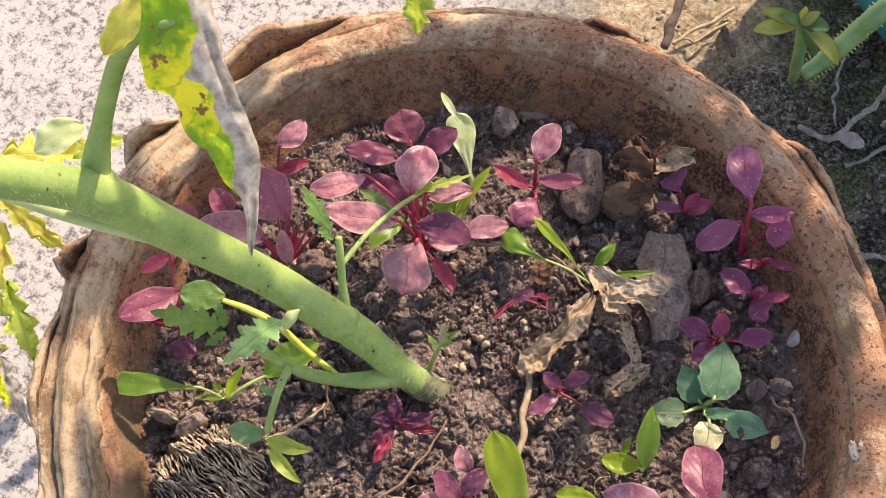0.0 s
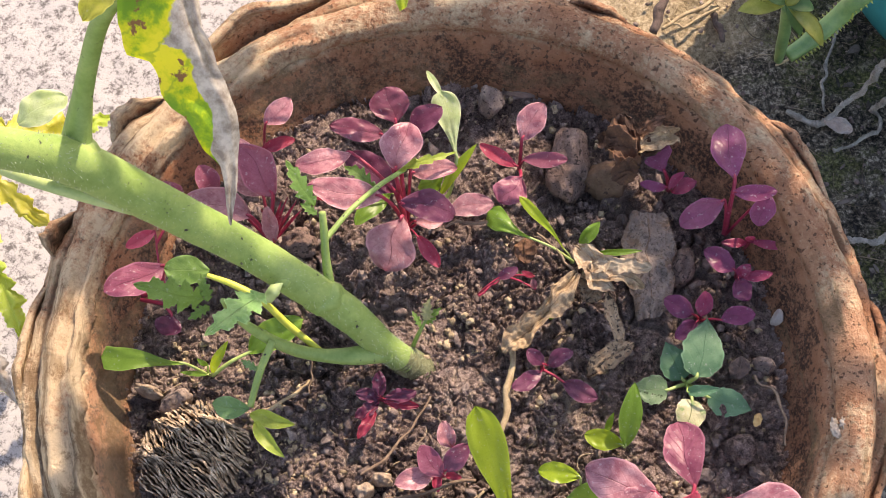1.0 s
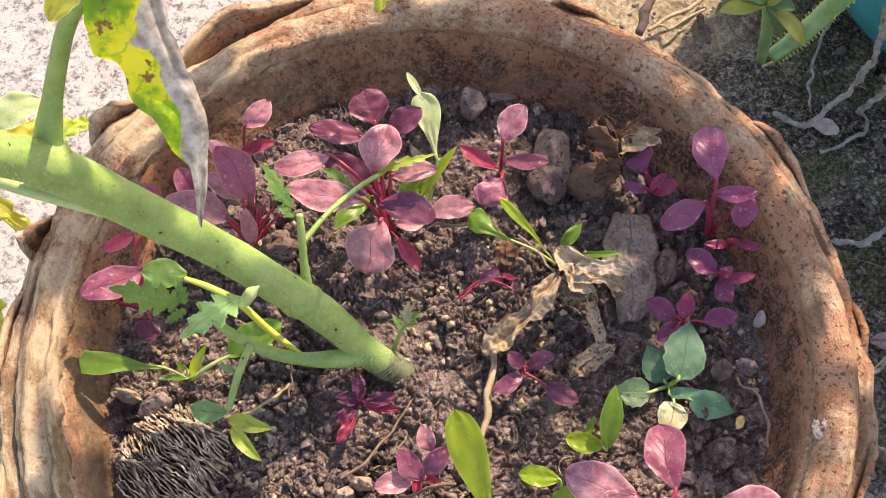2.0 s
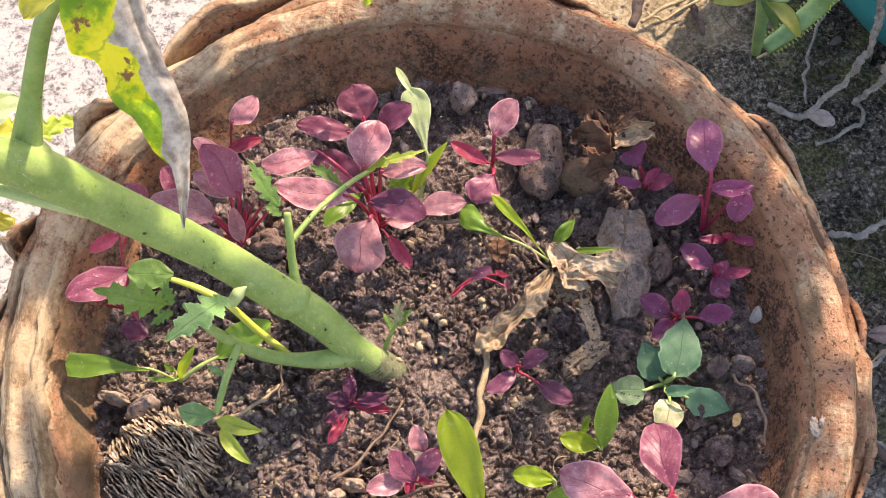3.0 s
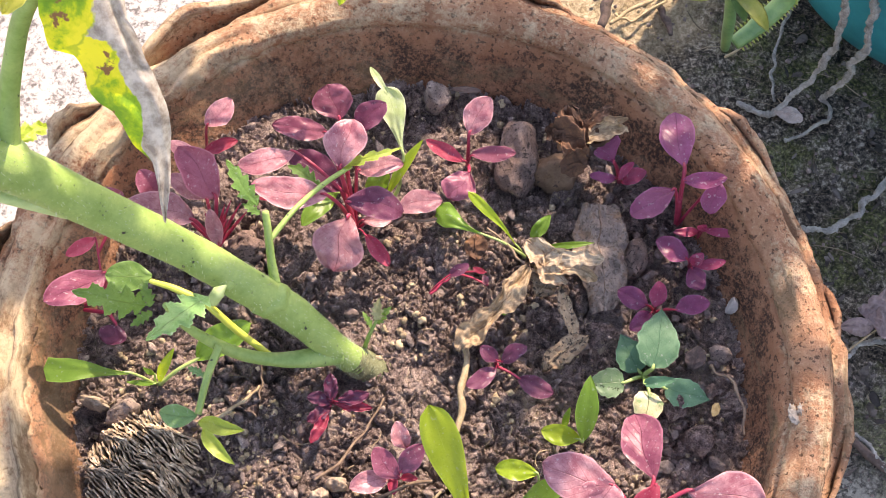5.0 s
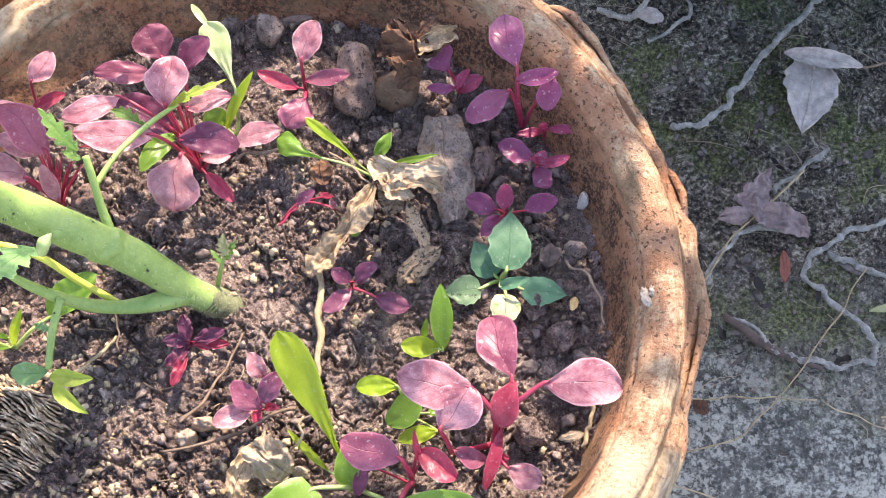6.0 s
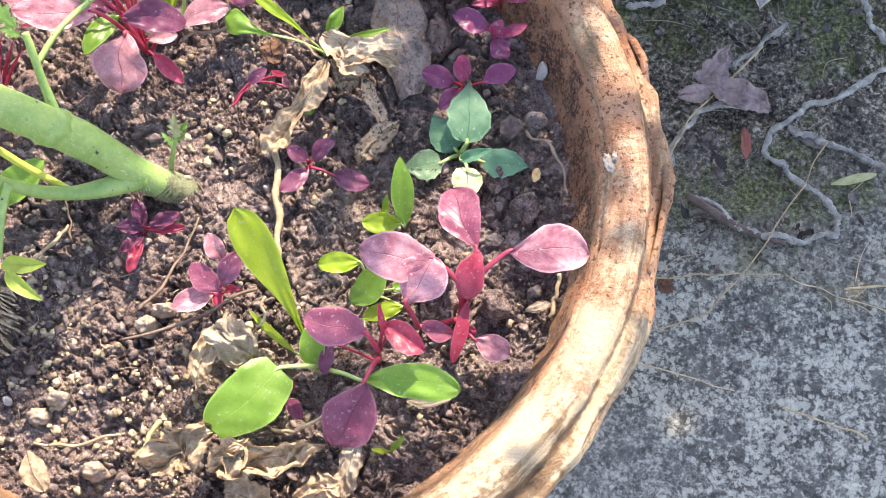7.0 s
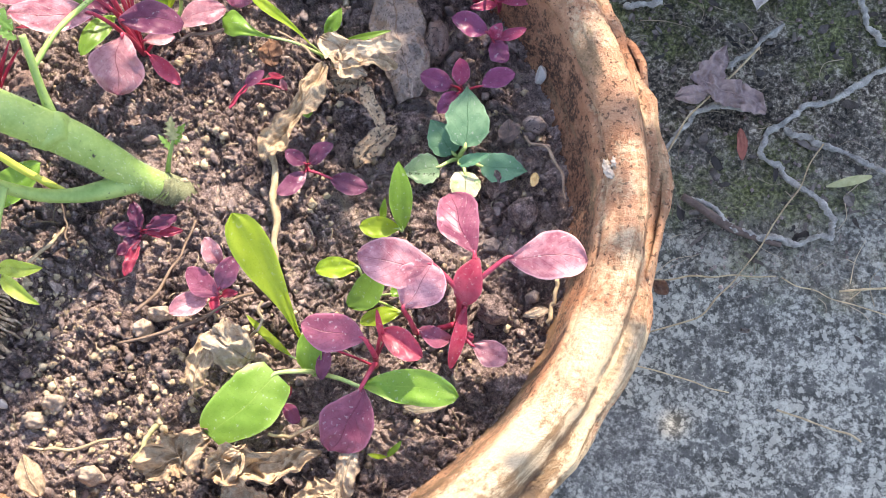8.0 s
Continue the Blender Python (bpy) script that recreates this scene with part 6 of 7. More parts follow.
# -- teal pot and the succulent that grows out of it --
def teal_pot(at):
    ob = plant("plastic_pot", at, "teal plastic flower pot standing on dark earth", "flower pot")
    prof = [(0.100, 0.001), (0.112, 0.004), (0.122, 0.020), (0.132, 0.042), (0.136, 0.060), (0.148, 0.130), (0.158, 0.190), (0.166, 0.192), (0.166, 0.215), (0.158, 0.216), (0.154, 0.190), (0.140, 0.100)]
    n, bm, rings = 96, bmesh.new(), []
    for r, z in prof:
        rings.append([bm.verts.new((r * math.cos(2 * math.pi * k / n), r * math.sin(2 * math.pi * k / n), z)) for k in range(n)])
    for a, b in zip(rings, rings[1:]):
        for k in range(n):
            bm.faces.new((a[k], a[(k + 1) % n], b[(k + 1) % n], b[k]))
    bm.faces.new(rings[0][::-1])
    part("shell", bm, TEAL, ob)
    bm = bmesh.new()
    bmesh.ops.create_circle(bm, cap_ends=True, radius=0.149, segments=48, matrix=Matrix.Translation((0, 0, 0.16)))
    part("earth", bm, SOIL, ob, "dark earth inside")


teal_pot((0.250, 0.424, GROUND_Z + 0.003))


def make_succulent():
    ob = plant("succulent", (0.215, 0.345, 0.02), "succulent with a toothed green stem and a yellow-green leaf rosette", "succulent")
    line = [(0.240, 0.400, 0.000), (0.195, 0.310, 0.055), (0.155, 0.250, 0.050), (0.1305, 0.2193, 0.040), (0.1238, 0.2140, 0.025), (0.1159, 0.2056, 0.012), (0.1060, 0.1952, 0.005)]
    stem = tube(ob, "stem", line, [0.006, 0.006, 0.0055, 0.0050, 0.0048, 0.0046, 0.0036], SUCC, 0.1)
    path = spline([inside(ob, p) for p in line], 16)
    for k in range(6, len(path) - 1, 2):
        for sign in (-1, 1):
            ahead = (path[k + 1][0] - path[k][0]).normalized()
            out = ahead.cross(Vector((0, 0, 1))).normalized() * sign
            bm = bmesh.new()
            bmesh.ops.create_cone(bm, cap_ends=True, segments=6, radius1=0.0007, radius2=0.0001, depth=0.0020)
            bm.transform(Matrix.Translation(path[k][0] + out * 0.0054) @ out.to_track_quat("Z", "Y").to_matrix().to_4x4())
            part("tooth", bm, SUCCY, stem)
    return ob


def fleshy_leaf(owner, base, tip, width, material):
    bm = blade(inside(owner, base), inside(owner, tip), width, "el", fold=0.35, bend=0.12, n=12, m=4, seed=width * 900)
    bmesh.ops.solidify(bm, geom=bm.faces[:], thickness=0.0014)
    part("leaf", bm, material, owner)


succulent = make_succulent()


# -- unseen leafy tree, added so that its crown shades the pot --
def tree():
    ob = plant("unseen_shade_tree", (0.95, 1.25, GROUND_Z), "unseen leafy tree added to shade the pot", "tree")
    part("trunk", pipe([(0, 0, 0), (0.02, 0.01, 0.5), (-0.05, -0.05, 0.8), (-0.12, -0.12, 1.05)], [0.06, 0.05, 0.042, 0.02], 12, 6, 0.2), BARK, ob)
    r = random.Random(33)
    bm = bmesh.new()
    uv = bm.loops.layers.uv.new("UVMap")
    for k in range(14):
        p = inside(ob, CANOPY_AT(r))
        part("limb", pipe([(-0.07, -0.07, 0.86), (Vector((-0.07, -0.07, 0.86)) + p) / 2 + Vector((0, 0, 0.08)), p], [0.014, 0.008, 0.003], 7, 5, 0.2), BARK, ob)
    for k in range(CANOPY_LEAVES):
        p = inside(ob, CANOPY_AT(r))
        way = Vector((r.uniform(-1, 1), r.uniform(-1, 1), r.uniform(-0.6, 0.2))).normalized()
        size = r.uniform(0.022, 0.060)
        side = way.cross(Vector((r.uniform(-0.4, 0.4), r.uniform(-0.4, 0.4), 1))).normalized() * size * 0.24
        face = side.cross(way).normalized()
        rows = []
        for u, w in ((0, 0.05), (0.25, 0.85), (0.5, 1.0), (0.75, 0.7), (1.0, 0.04)):
            q = p + way * size * u - face * size * 0.15 * u * u
            rows.append(([bm.verts.new(q - side * w), bm.verts.new(q + face * size * -0.03), bm.verts.new(q + side * w)], u))
        for (a, u0), (b, u1) in zip(rows, rows[1:]):
            for i in range(2):
                fc = bm.faces.new((a[i], a[i + 1], b[i + 1], b[i]))
                for loop, c in zip(fc.loops, ((u0, i / 2), (u0, i / 2 + 0.5), (u1, i / 2 + 0.5), (u1, i / 2))):
                    loop[uv].uv = c
    part("crown", bm, TREELEAF, ob, "loose crown of narrow leaves")


CANOPY_LEAVES = 3000


def shade(x, y):
    """How thick the added crown is made on the way to the sun, to shade a spot at the height of the soil."""
    far = min((0.75 - x) / 0.1, (0.62 - y) / 0.1)
    edge = min((x - 0.035) / 0.04, (y - 0.02) / 0.05, far)
    edge = max(edge, min((x + 0.07) / 0.04, (y - 0.09) / 0.04, (0.24 - y) / 0.04), min((x - 0.20) / 0.05, (y + 0.02) / 0.05, far))
    if x < 0.16:
        edge = min(edge, (0.36 - y) / 0.05)
    thin = 0.0
    if -0.20 < x < 0.22 and -0.20 < y < 0.20:
        thin = 0.05 if y > 0.0 else 0.006 if x < 0.03 else 0.03 if math.hypot(x, y + 0.03) > 0.15 else 0.10
        if x > 0.142 and -0.05 < y < 0.12:
            thin = 0.14
    # strip of crown added to shade the tomato stem, with gaps for sun spots
    along = min(1.0, max(0.0, -(x * 0.644 + y * 0.765) / 0.24))
    if math.hypot(x + 0.155 * along, y + 0.184 * along) < 0.013 and along > 0.2:
        thin = max(thin, 1.1 if math.sin(along * 37.0) > -0.45 else 0.15)
    if x < -0.152 and -0.07 < y < 0.04:
        thin = 0.4
    if math.hypot(x - 0.105, y - 0.15) < 0.022:
        return 0.1
    return max(thin * 0.77, min(1.0 if x > 0.2 else 0.62 if y > 0.085 and x < 0.04 else 0.27, max(0.0, edge)))


def CANOPY_AT(r):
    while True:
        x, y = r.uniform(-0.22, 0.75), r.uniform(-0.22, 0.62)
        if r.random() < shade(x, y):
            return Vector((x, y, 0.0)) + TO_SUN * (r.uniform(0.42, 0.80) / TO_SUN.z)


tree()


# -- stones and clods in the pot --
stone((0.0835, 0.0751, 0.0000), (0.0059, 0.0097, 0.0090), 0, "brown-grey stone beside a flat grey leaf", STONE_BROWN)
stone((0.0205, 0.1080, 0.0000), (0.0105, 0.0175, 0.0165), 12, "round porous dusty purple-brown stone", STONE_BROWN)
stone((0.0400, 0.1065, 0.0000), (0.0105, 0.0078, 0.0130), 25, "rough ochre-brown clod of clay", STONE_CLAY)
stone((-0.0229, 0.1291, 0.0000), (0.0070, 0.0059, 0.0120), 0, "dark grey angular stone by the wall", STONE_GREY)
stone((-0.0852, 0.0329, 0.0000), (0.0084, 0.0066, 0.0100), 0, "brown rounded pebble near the tomato stem", STONE_BROWN)
stone((0.1311, 0.0661, 0.0000), (0.0028, 0.0038, 0.0060), 0, "small white pebble near the wall", STONE_WHITE)
stone((-0.1110, -0.0534, 0.0000), (0.0064, 0.0074, 0.0110), 0, "dark grey rounded stone", STONE_GREY)
stone((-0.1240, -0.0528, 0.0000), (0.0064, 0.0027, 0.0070), 0, "tan oval seed lying on the soil", STONE_TAN)
stone((0.0292, -0.0717, 0.0000), (0.0037, 0.0030, 0.0060), 0, "small beige pebble on the soil", STONE_TAN)
stone((-0.0198, -0.0652, 0.0000), (0.0041, 0.0041, 0.0080), 0, "pale beige lump of dry soil", STONE_TAN)
stone((-0.0151, -0.0576, 0.0000), (0.0046, 0.0032, 0.0070), 0, "light brown lump of dry soil", STONE_TAN)
stone((-0.0302, -0.1245, 0.0000), (0.0053, 0.0040, 0.0090), 0, "pale pebble among dry crumbs", STONE_TAN)
stone((-0.0498, -0.0981, 0.0000), (0.0043, 0.0038, 0.0070), 0, "pale lump of dry soil", STONE_TAN)
stone((-0.0692, -0.1011, 0.0000), (0.0018, 0.0023, 0.0060), 0, "small white pebble on the soil", STONE_WHITE)
stone((-0.0563, -0.1056, 0.0000), (0.0045, 0.0034, 0.0060), 0, "pale crumbly lump of soil", STONE_TAN)
stone((0.0759, 0.0711, 0.0000), (0.0042, 0.0049, 0.0080), 0, "grey-brown pebble half buried", STONE_BROWN)
stone((0.1292, 0.0423, 0.0000), (0.0061, 0.0037, 0.0070), 0, "grey clod of dry soil", STONE_GREY)
stone((0.1158, 0.0135, 0.0000), (0.0048, 0.0055, 0.0080), 0, "dark clod of soil by the wall", SOIL)
stone((0.1288, 0.0023, 0.0000), (0.0060, 0.0071, 0.0090), 0, "dark clod of soil near the pot wall", SOIL)
stone((0.0698, -0.0836, 0.0000), (0.0057, 0.0068, 0.0070), 0, "dark rough clod of soil", SOIL)
stone((0.1207, -0.0405, 0.0000), (0.0070, 0.0053, 0.0090), 0, "dark rough clod of soil", SOIL)
heap = random.Random(17)
for k in range(24):
    x, y = heap.uniform(0.106, 0.140), heap.uniform(-0.050, 0.062)
    if math.hypot(x - 0.003, y + 0.004) > 0.141 or math.hypot(x - 0.103, y - 0.02) < 0.022:
        continue
    size = heap.uniform(0.0018, 0.0042)
    ob = stone((x, y, soil_height(x, y) + size * 0.2), (size, size * heap.uniform(0.7, 1.1), size * 0.75), heap.uniform(0, 180), "small dark grey clod of soil by the pot wall", STONE_DARK)
    tagged(ob, group="clods by the pot wall")
# -- dead leaves and twigs in the pot --
dead_leaf((0.0607, 0.0953, 0.0045), (0.0756, 0.0463, 0.0040), 0.0215, "broad flat grey dead leaf lying on the soil", FLATLEAF, crumple=0.30, fold=-0.06, kind="sh")
dead_leaf((0.0388, 0.0506, 0.0140), (0.0183, 0.0087, 0.0100), 0.0095, "long crumpled tan dead leaf lying on the soil", DRY, crumple=1.0, fold=0.6)
dead_leaf((0.0363, 0.0638, 0.0140), (0.0561, 0.0519, 0.0120), 0.0099, "pale crumpled dead leaf bunched up on a flat grey leaf", DRYP, crumple=1.1)
dead_leaf((0.0434, 0.0594, 0.0140), (0.0704, 0.0661, 0.0140), 0.0075, "pale torn dead leaf lying on a flat grey leaf", DRYP, crumple=1.0)
dead_leaf((0.0417, 0.0538, 0.0120), (0.0691, 0.0562, 0.0120), 0.0069, "crumpled dead leaf scrap on a flat grey leaf", DRY, crumple=1.0)
dead_leaf((0.0542, 0.0506, 0.0100), (0.0691, 0.0270, 0.0080), 0.0062, "curled speckled dead leaf", DRYS, crumple=0.55, fold=0.5)
dead_leaf((0.0705, 0.0319, 0.0080), (0.0556, 0.0118, 0.0060), 0.0100, "broken speckled dead leaf on the soil", DRYS, crumple=0.45)
dead_leaf((0.0493, 0.0550, 0.0080), (0.0440, 0.0449, 0.0060), 0.0110, "small grey scrap of dead leaf", DRYS, crumple=0.5)
dead_leaf((0.0084, -0.0669, 0.0160), (0.0065, -0.0893, 0.0100), 0.0098, "folded papery beige dead leaf", DRY, crumple=0.6)
dead_leaf((0.0087, -0.0662, 0.0180), (0.0266, -0.0736, 0.0140), 0.0138, "crumpled papery beige dead leaf", DRYP, crumple=0.9)
dead_leaf((-0.0062, -0.1222, 0.0080), (0.0183, -0.1052, 0.0180), 0.0140, "crumpled tan dead leaf by the rim", DRY, crumple=1.1, fold=0.7)
dead_leaf((0.0164, -0.1215, 0.0120), (0.0582, -0.1087, 0.0100), 0.0125, "long crumpled brown dead leaf", DRY, crumple=1.3, fold=1.1)
dead_leaf((0.0212, -0.1204, 0.0120), (0.0327, -0.1085, 0.0220), 0.0125, "curled brown dead leaf standing on edge", DRY, crumple=1.2, fold=1.0)
dead_leaf((0.0708, -0.1017, 0.0140), (0.0672, -0.1243, 0.0060), 0.0088, "drooping papery dead leaf near the rim", DRYP, crumple=0.7)
dead_leaf((0.0513, -0.1276, 0.0080), (0.0658, -0.1190, 0.0120), 0.0130, "dead leaf pressed against the rim", DRY, crumple=0.7)
dead_leaf((0.0231, -0.1275, 0.0100), (0.0407, -0.1298, 0.0080), 0.0130, "dead leaf pressed against the rim", DRY, crumple=0.7)
dead_leaf((-0.0542, -0.1203, 0.0120), (-0.0458, -0.1352, 0.0100), 0.0100, "stiff tan leaf scrap leaning on the rim", DRY, crumple=0.15)
dead_leaf((0.0883, -0.0860, 0.0100), (0.1059, -0.0825, 0.0100), 0.0058, "pale scrap of leaf under a green leaf", DRYP, crumple=0.2)
dead_leaf((0.1321, -0.0431, 0.0060), (0.1419, -0.0397, 0.0080), 0.0041, "white curled scrap of leaf near the wall", DRYP, crumple=0.3)
dead_leaf((0.1183, 0.0412, 0.0060), (0.1197, 0.0311, 0.0050), 0.0086, "dark square chip of bark", BARK, crumple=0.1)
dead_leaf((0.1323, 0.0195, 0.0040), (0.1312, 0.0126, 0.0060), 0.0038, "small orange-brown leaf scrap", DRYO, crumple=0.3)
dead_leaf((0.0432, 0.1120, 0.0260), (0.0666, 0.1216, 0.0300), 0.0081, "tan shrivelled petals of a dried flower", DRY, crumple=0.8, fold=0.9, kind="br")
dead_leaf((0.0357, 0.1085, 0.0280), (0.0491, 0.1148, 0.0300), 0.0155, "dark brown shrivelled flower head", BROWN, crumple=1.0)
dead_leaf((0.0442, 0.1095, 0.0280), (0.0481, 0.0992, 0.0160), 0.0101, "brown shrivelled flower base on a clod", BROWN, crumple=0.6)
for tip, width, material in (
    ((0.0645, 0.1285, 0.0270), 0.0050, DRY), ((0.0600, 0.1165, 0.0260), 0.0060, BROWN), ((0.0560, 0.1300, 0.0330), 0.0055, BROWN), ((0.0395, 0.1240, 0.0330), 0.0070, BROWN), ((0.0300, 0.1130, 0.0270), 0.0075, BROWN),
):
    dead_leaf((0.0425, 0.1120, 0.0280), tip, width, "brown shrivelled petal of a dried flower", material, crumple=1.0, fold=0.6)
dead_leaf((-0.0177, 0.1332, 0.0060), (-0.0036, 0.1361, 0.0060), 0.0032, "dark strip of bark by the wall", BARK, crumple=0.1)
dead_leaf((0.0119, 0.0657, 0.0040), (0.0166, 0.0541, 0.0040), 0.0101, "brown withered leaf under the seedlings", BROWN, crumple=0.3)
twig("thick straw-coloured dry stalk lying on the soil", [(0.0212, 0.0211, 0.0080), (0.0247, 0.0010, 0.0080), (0.0278, -0.0215, 0.0080), (0.0288, -0.0352, 0.0060)], [0.0015, 0.0017, 0.0015, 0.0013], STRAW)
twig("pale curved rootlet by the wall", [(0.1261, 0.0345, 0.0060), (0.1365, 0.0279, 0.0100), (0.1427, 0.0180, 0.0100), (0.1454, 0.0084, 0.0060)], [0.0007, 0.0008, 0.0007, 0.0006], TWIG)
twig("thin dry root running over the soil", [(-0.0059, -0.0176, 0.0040), (-0.0094, -0.0342, 0.0050), (-0.0158, -0.0501, 0.0060), (-0.0237, -0.0592, 0.0050)], [0.0005, 0.0006, 0.0007, 0.0006], TWIG)
twig("brown bent twig lying on the soil", [(-0.0283, -0.0723, 0.0050), (-0.0016, -0.0627, 0.0100), (0.0240, -0.0478, 0.0140)], [0.0006, 0.0008, 0.0008], TWIG)
twig("thin dry stalk beside the green leaf", [(0.0287, -0.0519, 0.0200), (0.0282, -0.0629, 0.0180), (0.0230, -0.0675, 0.0100)], [0.0006, 0.0006, 0.0006], STRAW)
twig("thin brown stalk under the seedlings", [(-0.0231, 0.0563, 0.0140), (-0.0095, 0.0634, 0.0120), (0.0042, 0.0705, 0.0100)], [0.0007, 0.0008, 0.0006], TWIG)
twig("pale dry stalk of the withered weed", [(0.0169, 0.0662, 0.0140), (0.0306, 0.0599, 0.0120), (0.0383, 0.0530, 0.0120), (0.0369, 0.0482, 0.0120)], [0.0006, 0.0006, 0.0006, 0.0005], TWIG)
twig("pale dry rootlet on the soil", [(-0.0772, -0.0501, 0.0060), (-0.0675, -0.0414, 0.0060), (-0.0614, -0.0332, 0.0050), (-0.0586, -0.0268, 0.0040)], [0.0008, 0.0010, 0.0007, 0.0006], STRAW)
twig("short upright dry twig by the rim", [(0.1440, -0.0279, 0.0120), (0.1440, -0.0363, 0.0080), (0.1421, -0.0444, 0.0040)], [0.0010, 0.0010, 0.0009], STRAW)
twig("thin pale rootlet among crumbs", [(-0.0552, -0.1166, 0.0040), (-0.0391, -0.1162, 0.0060), (-0.0214, -0.1099, 0.0060)], [0.0006, 0.0007, 0.0006], STRAW)
twig("pale stub of a cut stalk", [(-0.0074, -0.1026, 0.0040), (-0.0109, -0.1099, 0.0060), (-0.0148, -0.1183, 0.0040)], [0.0011, 0.0012, 0.0010], DRYG)
twig("pink dry rootlet on the soil", [(0.0370, -0.1021, 0.0100), (0.0461, -0.1025, 0.0120), (0.0542, -0.0972, 0.0120), (0.0621, -0.0889, 0.0140)], [0.0007, 0.0007, 0.0007, 0.0007], STRAW)
twig("brown splinter of wood in the soil", [(0.0406, -0.1155, 0.0060), (0.0507, -0.1070, 0.0080)], [0.0018, 0.0015], BARK)
twig("thin dry stalk in shade", [(-0.0615, -0.0134, 0.0100), (-0.0592, -0.0230, 0.0040), (-0.0566, -0.0323, 0.0020)], [0.0005, 0.0005, 0.0004], TWIG)
twig("reddish creeping stem on the soil", [(0.0002, 0.0330, 0.0040), (0.0043, 0.0392, 0.0060), (0.0088, 0.0440, 0.0080)], [0.0005, 0.0005, 0.0004], REDSTEM)
# -- litter on the ground --
twig("grey knobbly dry vine on the ground", [(0.2189, 0.0927, -0.1625), (0.2226, 0.1094, -0.1625), (0.2323, 0.1263, -0.1625), (0.2461, 0.1328, -0.1625), (0.2675, 0.1331, -0.1625)], [0.0021, 0.0021, 0.0021, 0.0021, 0.0021], VINE, knobs=True)
twig("long grey knobbly dry vine curling over the ground", [(0.3870, 0.2020, -0.1625), (0.3424, 0.1668, -0.1625), (0.3200, 0.1487, -0.1625), (0.2938, 0.1350, -0.1625), (0.2761, 0.1199, -0.1625), (0.2722, 0.1069, -0.1625), (0.2864, 0.0947, -0.1625), (0.3044, 0.0840, -0.1625), (0.3151, 0.0716, -0.1625), (0.3136, 0.0604, -0.1625), (0.2889, 0.0556, -0.1625), (0.2665, 0.0579, -0.1625), (0.2339, 0.0745, -0.1625)], [0.0023, 0.0023, 0.0022, 0.0022, 0.0022, 0.0022, 0.0022, 0.0022, 0.0022, 0.0022, 0.0022, 0.0022, 0.0022], VINE, knobs=True)
twig("grey knobbly dry vine on mossy soil", [(0.2858, 0.1235, -0.1625), (0.3039, 0.1167, -0.1625), (0.3235, 0.1120, -0.1625), (0.3528, 0.1013, -0.1625)], [0.0021, 0.0021, 0.0021, 0.0021], VINE, knobs=True)
twig("short piece of dry vine", [(0.2522, 0.1565, -0.1625), (0.2680, 0.1729, -0.1625), (0.2834, 0.1894, -0.1625)], [0.0020, 0.0020, 0.0020], VINE, knobs=True)
twig("dry vine bending over mossy soil", [(0.3599, 0.1915, -0.1625), (0.3425, 0.1840, -0.1625), (0.3331, 0.1940, -0.1625), (0.3296, 0.2104, -0.1625), (0.3347, 0.2338, -0.1625)], [0.0023, 0.0023, 0.0023, 0.0023, 0.0023], VINE, knobs=True)
twig("knobbly dry vine on the dark ground", [(0.2836, 0.3044, -0.1625), (0.2735, 0.2913, -0.1625), (0.2569, 0.2704, -0.1625), (0.2376, 0.2415, -0.1625), (0.2224, 0.2099, -0.1625), (0.2065, 0.1934, -0.1625), (0.1880, 0.1897, -0.1625)], [0.0026, 0.0026, 0.0025, 0.0025, 0.0025, 0.0025, 0.0023], VINE, knobs=True)
twig("dry vine hanging down from the teal pot", [(0.1837, 0.2917, -0.0600), (0.1943, 0.2823, -0.1000), (0.1931, 0.2818, -0.1400), (0.1873, 0.2812, -0.1625), (0.1941, 0.2680, -0.1625), (0.1699, 0.2456, -0.1625)], [0.0027, 0.0028, 0.0026, 0.0023, 0.0019, 0.0014], VINE, knobs=True)
twig("dry vine hanging down from the teal pot", [(0.1689, 0.2880, -0.0600), (0.1786, 0.2840, -0.1100), (0.1716, 0.2783, -0.1500), (0.1579, 0.2614, -0.1625), (0.1360, 0.2634, -0.1625)], [0.0025, 0.0027, 0.0026, 0.0023, 0.0018], VINE, knobs=True)
twig("thin spiny chain of dry vine", [(0.1595, 0.3487, -0.1625), (0.1531, 0.3023, -0.1625), (0.1590, 0.2708, -0.1625)], [0.0013, 0.0012, 0.0012], VINE, knobs=True)
twig("long dry grass straw on the ground", [(0.3078, 0.1153, -0.1595), (0.2875, 0.0760, -0.1595), (0.2663, 0.0387, -0.1595), (0.2424, 0.0067, -0.1595), (0.2059, -0.0087, -0.1595)], [0.00045, 0.00045, 0.0005, 0.0005, 0.0005], STRAW)
twig("dry grass straw by the pot", [(0.2135, 0.0242, -0.1595), (0.2477, 0.0292, -0.1595), (0.2828, 0.0337, -0.1595)], [0.0005, 0.0005, 0.0005], STRAW)
twig("dry grass straw on the concrete", [(0.1975, -0.0234, -0.1595), (0.2285, -0.0282, -0.1595), (0.2593, -0.0341, -0.1595)], [0.0004, 0.0004, 0.0004], STRAW)
twig("dry grass straw on the concrete", [(0.2854, -0.0406, -0.1595), (0.3083, -0.0461, -0.1595), (0.3314, -0.0527, -0.1595)], [0.0006, 0.0006, 0.0006], STRAW)
twig("short pale straw on the concrete", [(0.3183, 0.0291, -0.1595), (0.3575, 0.0360, -0.1595)], [0.0006, 0.0006], STRAW)
twig("faint straw on the concrete", [(0.2859, 0.0334, -0.1595), (0.3136, 0.0244, -0.1595), (0.3511, 0.0172, -0.1595)], [0.0004, 0.0004, 0.0004], STRAW)
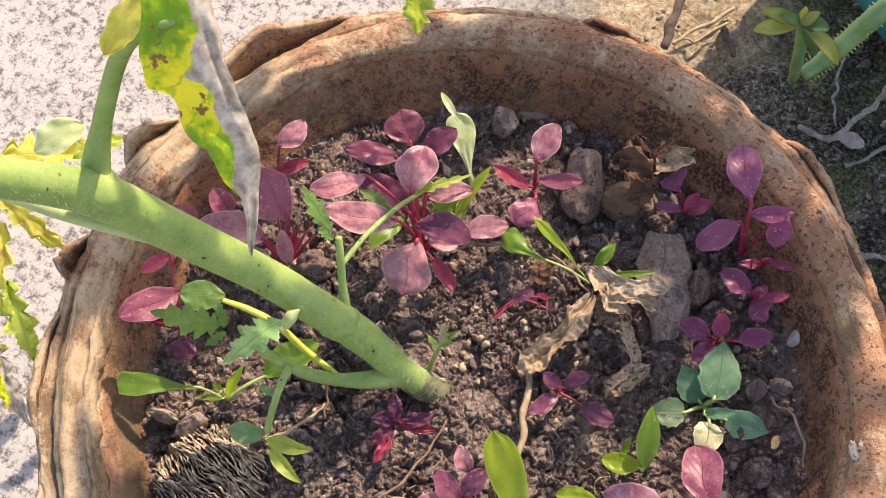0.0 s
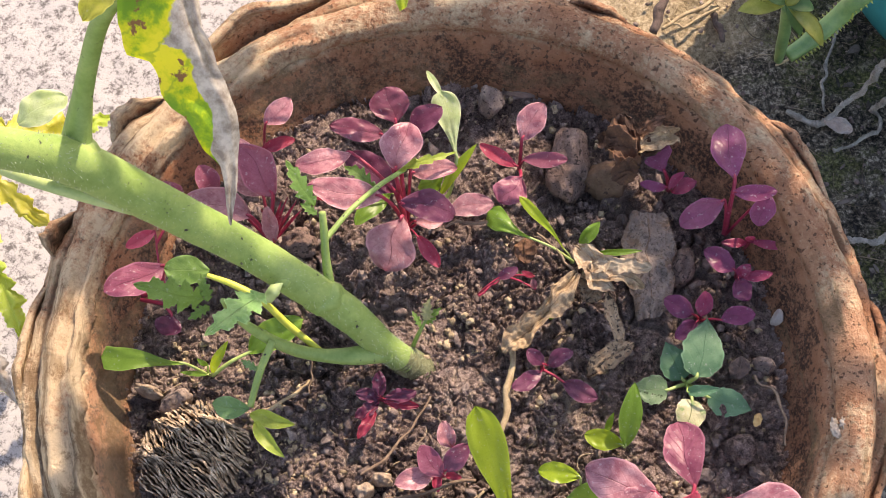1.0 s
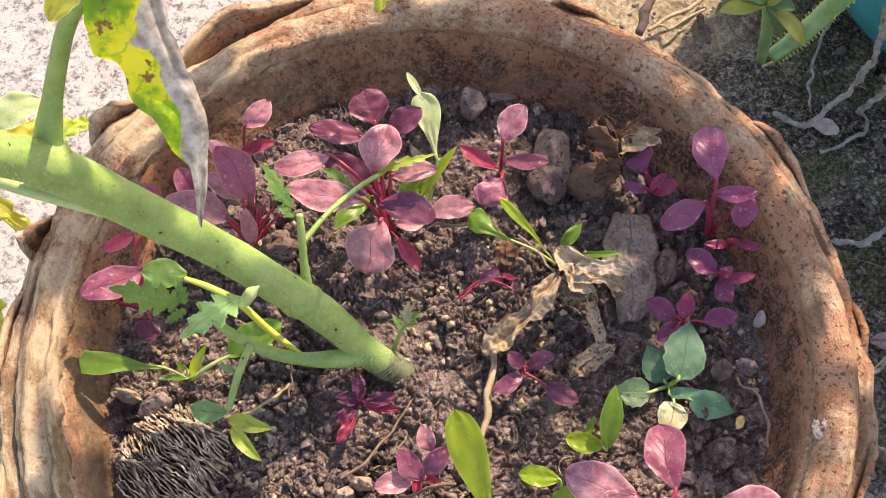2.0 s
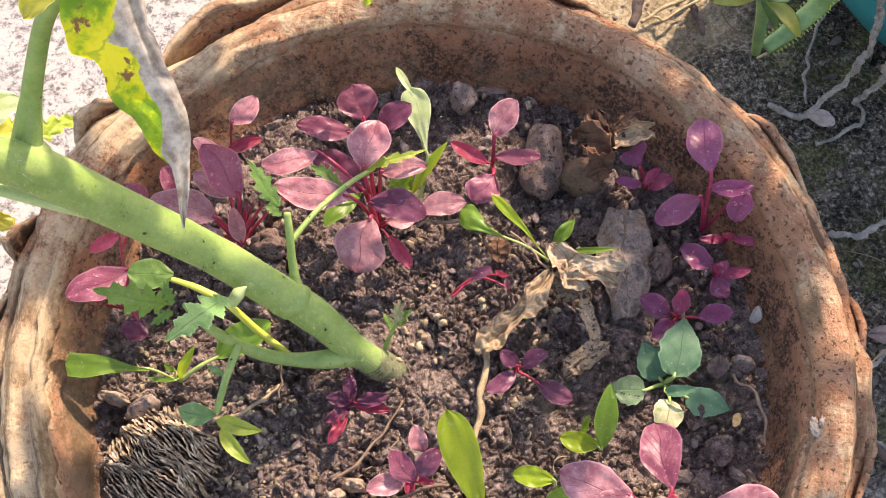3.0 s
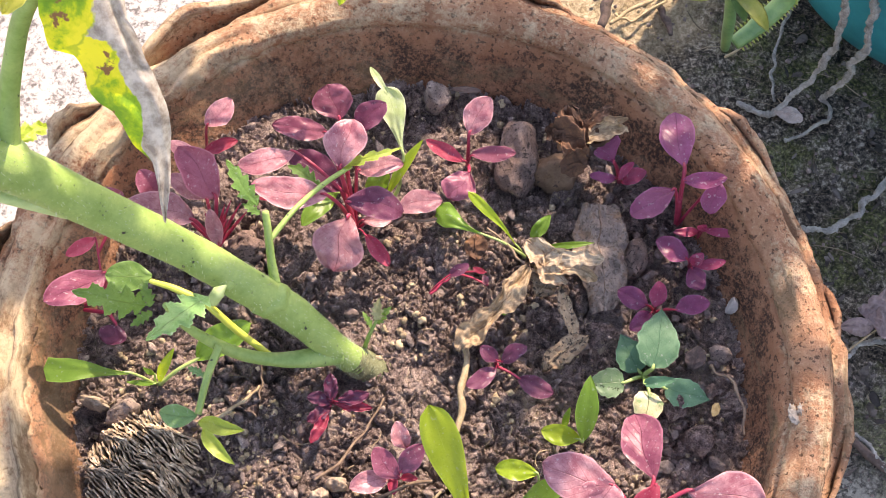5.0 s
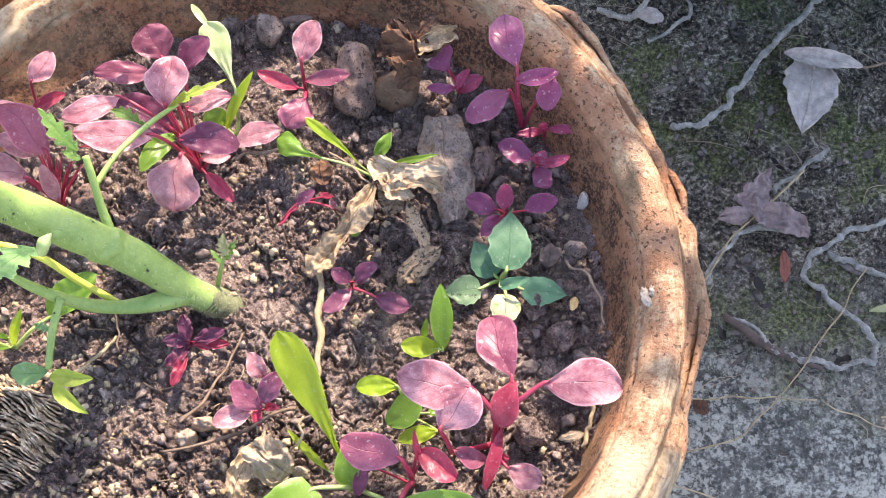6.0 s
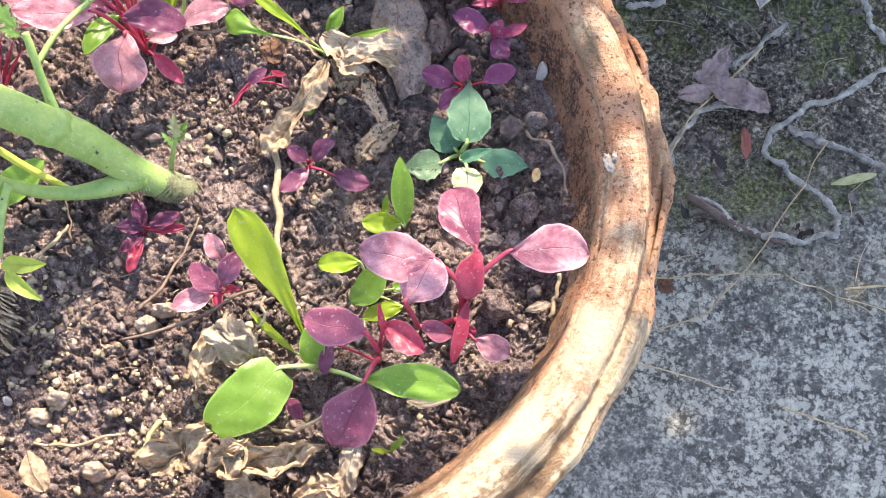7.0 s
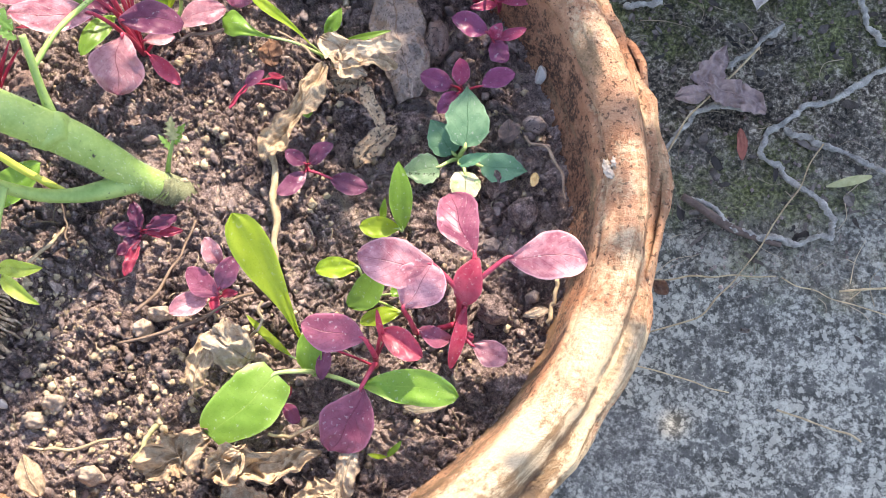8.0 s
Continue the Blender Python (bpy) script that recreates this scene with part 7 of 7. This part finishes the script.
twig("dark root half sunk in the ground", [(0.2290, 0.0756, -0.1625), (0.2568, 0.0602, -0.1625), (0.2857, 0.0533, -0.1625)], [0.0022, 0.0025, 0.0016], BARK)
twig("dry straw lying on sunlit soil", [(0.0470, 0.2949, -0.1595), (0.0614, 0.3126, -0.1595), (0.0791, 0.3328, -0.1595)], [0.0014, 0.0014, 0.0014], STRAW)
twig("dry straw lying on sunlit soil", [(0.0487, 0.3033, -0.1595), (0.0605, 0.3005, -0.1595), (0.0780, 0.3214, -0.1595)], [0.0009, 0.0009, 0.0009], STRAW)
twig("pale thorn straw on earth", [(0.1224, 0.2915, -0.1595), (0.1391, 0.3129, -0.1595), (0.1569, 0.3415, -0.1595)], [0.0008, 0.0008, 0.0008], STRAW)
twig("dry grass straw on moss", [(0.2689, 0.1714, -0.1595), (0.2287, 0.1218, -0.1595), (0.2159, 0.0943, -0.1595)], [0.0007, 0.0006, 0.0006], STRAW)
twig("dark brown stick leaning behind the pot", [(0.0441, 0.3217, -0.1300), (0.0434, 0.2991, -0.1350), (0.0421, 0.2785, -0.1400)], [0.0034, 0.0036, 0.0032], BARK)
twig("brown stick on sunlit soil", [(0.0756, 0.3182, -0.1625), (0.0822, 0.3093, -0.1625), (0.0866, 0.2999, -0.1625)], [0.0022, 0.0024, 0.0018], BARK)
# -- fallen leaves outside --
dead_leaf((0.2360, 0.1400, -0.1580), (0.2480, 0.1660, -0.1530), 0.0165, "purple-grey fallen leaf on the soil", FALL, crumple=0.30, kind="dr")
dead_leaf((0.2350, 0.1430, -0.1570), (0.2741, 0.1304, -0.1580), 0.0150, "broken purple-grey fallen leaf on the soil", FALL, crumple=0.45, kind="br")
dead_leaf((0.2406, 0.1377, -0.1580), (0.2201, 0.1328, -0.1560), 0.0098, "grey curled fallen leaf beside the pot", FALL, crumple=0.4)
dead_leaf((0.2605, 0.1205, -0.1620), (0.2613, 0.0999, -0.1600), 0.0065, "small red-brown leaf scrap on the soil", REDLEAF, crumple=0.2)
dead_leaf((0.3106, 0.0903, -0.1620), (0.3363, 0.0993, -0.1600), 0.0051, "yellow-green narrow leaf on the ground", DRYG, crumple=0.1)
dead_leaf((0.2705, 0.2480, -0.1580), (0.2668, 0.1935, -0.1590), 0.0330, "pale grey fallen leaf lying flat on moss", FALLP, crumple=0.10, fold=0.05, kind="eg")
dead_leaf((0.2990, 0.2430, -0.1540), (0.2510, 0.2450, -0.1530), 0.0125, "pale grey fallen leaf folded over another", FALLP, crumple=0.15, fold=0.4)
twig("grey stalk of a fallen leaf", [(0.2960, 0.2425, -0.1550), (0.3040, 0.2450, -0.1570), (0.3130, 0.2500, -0.1585)], [0.0011, 0.0009, 0.0008], TWIG)
dead_leaf((0.1599, 0.2630, -0.1600), (0.1776, 0.2603, -0.1580), 0.0098, "small pale fallen leaf on dark ground", FALLP, crumple=0.2)
dead_leaf((0.2155, 0.0241, -0.1620), (0.2233, 0.0163, -0.1600), 0.0081, "dark brown leaf by the pot foot", BROWN, crumple=0.3)
# -- rosette of the succulent --
CROWN = (0.0930, 0.1893, 0.0540)
for tip, width, material in (
    ((0.0735, 0.1885, 0.0580), 0.0075, SUCCY), ((0.0742, 0.1839, 0.0470), 0.0085, SUCCY), ((0.1060, 0.1931, 0.0520), 0.0080, SUCC), ((0.1168, 0.1876, 0.0340), 0.0085, SUCCY),
    ((0.0818, 0.1855, 0.0620), 0.0060, SUCC), ((0.0995, 0.1941, 0.0600), 0.0060, SUCCY), ((0.1045, 0.1846, 0.0400), 0.0062, SUCC), ((0.0925, 0.1960, 0.0590), 0.0050, SUCCY),
):
    fleshy_leaf(succulent, CROWN, tip, width, material)
tube(succulent, "shoot", [(0.1027, 0.1930, 0.0030), (0.1005, 0.1922, 0.0180), (0.0984, 0.1915, 0.0320), (0.0940, 0.1896, 0.0530)], [0.0022, 0.0028, 0.0028, 0.0024], SUCC)
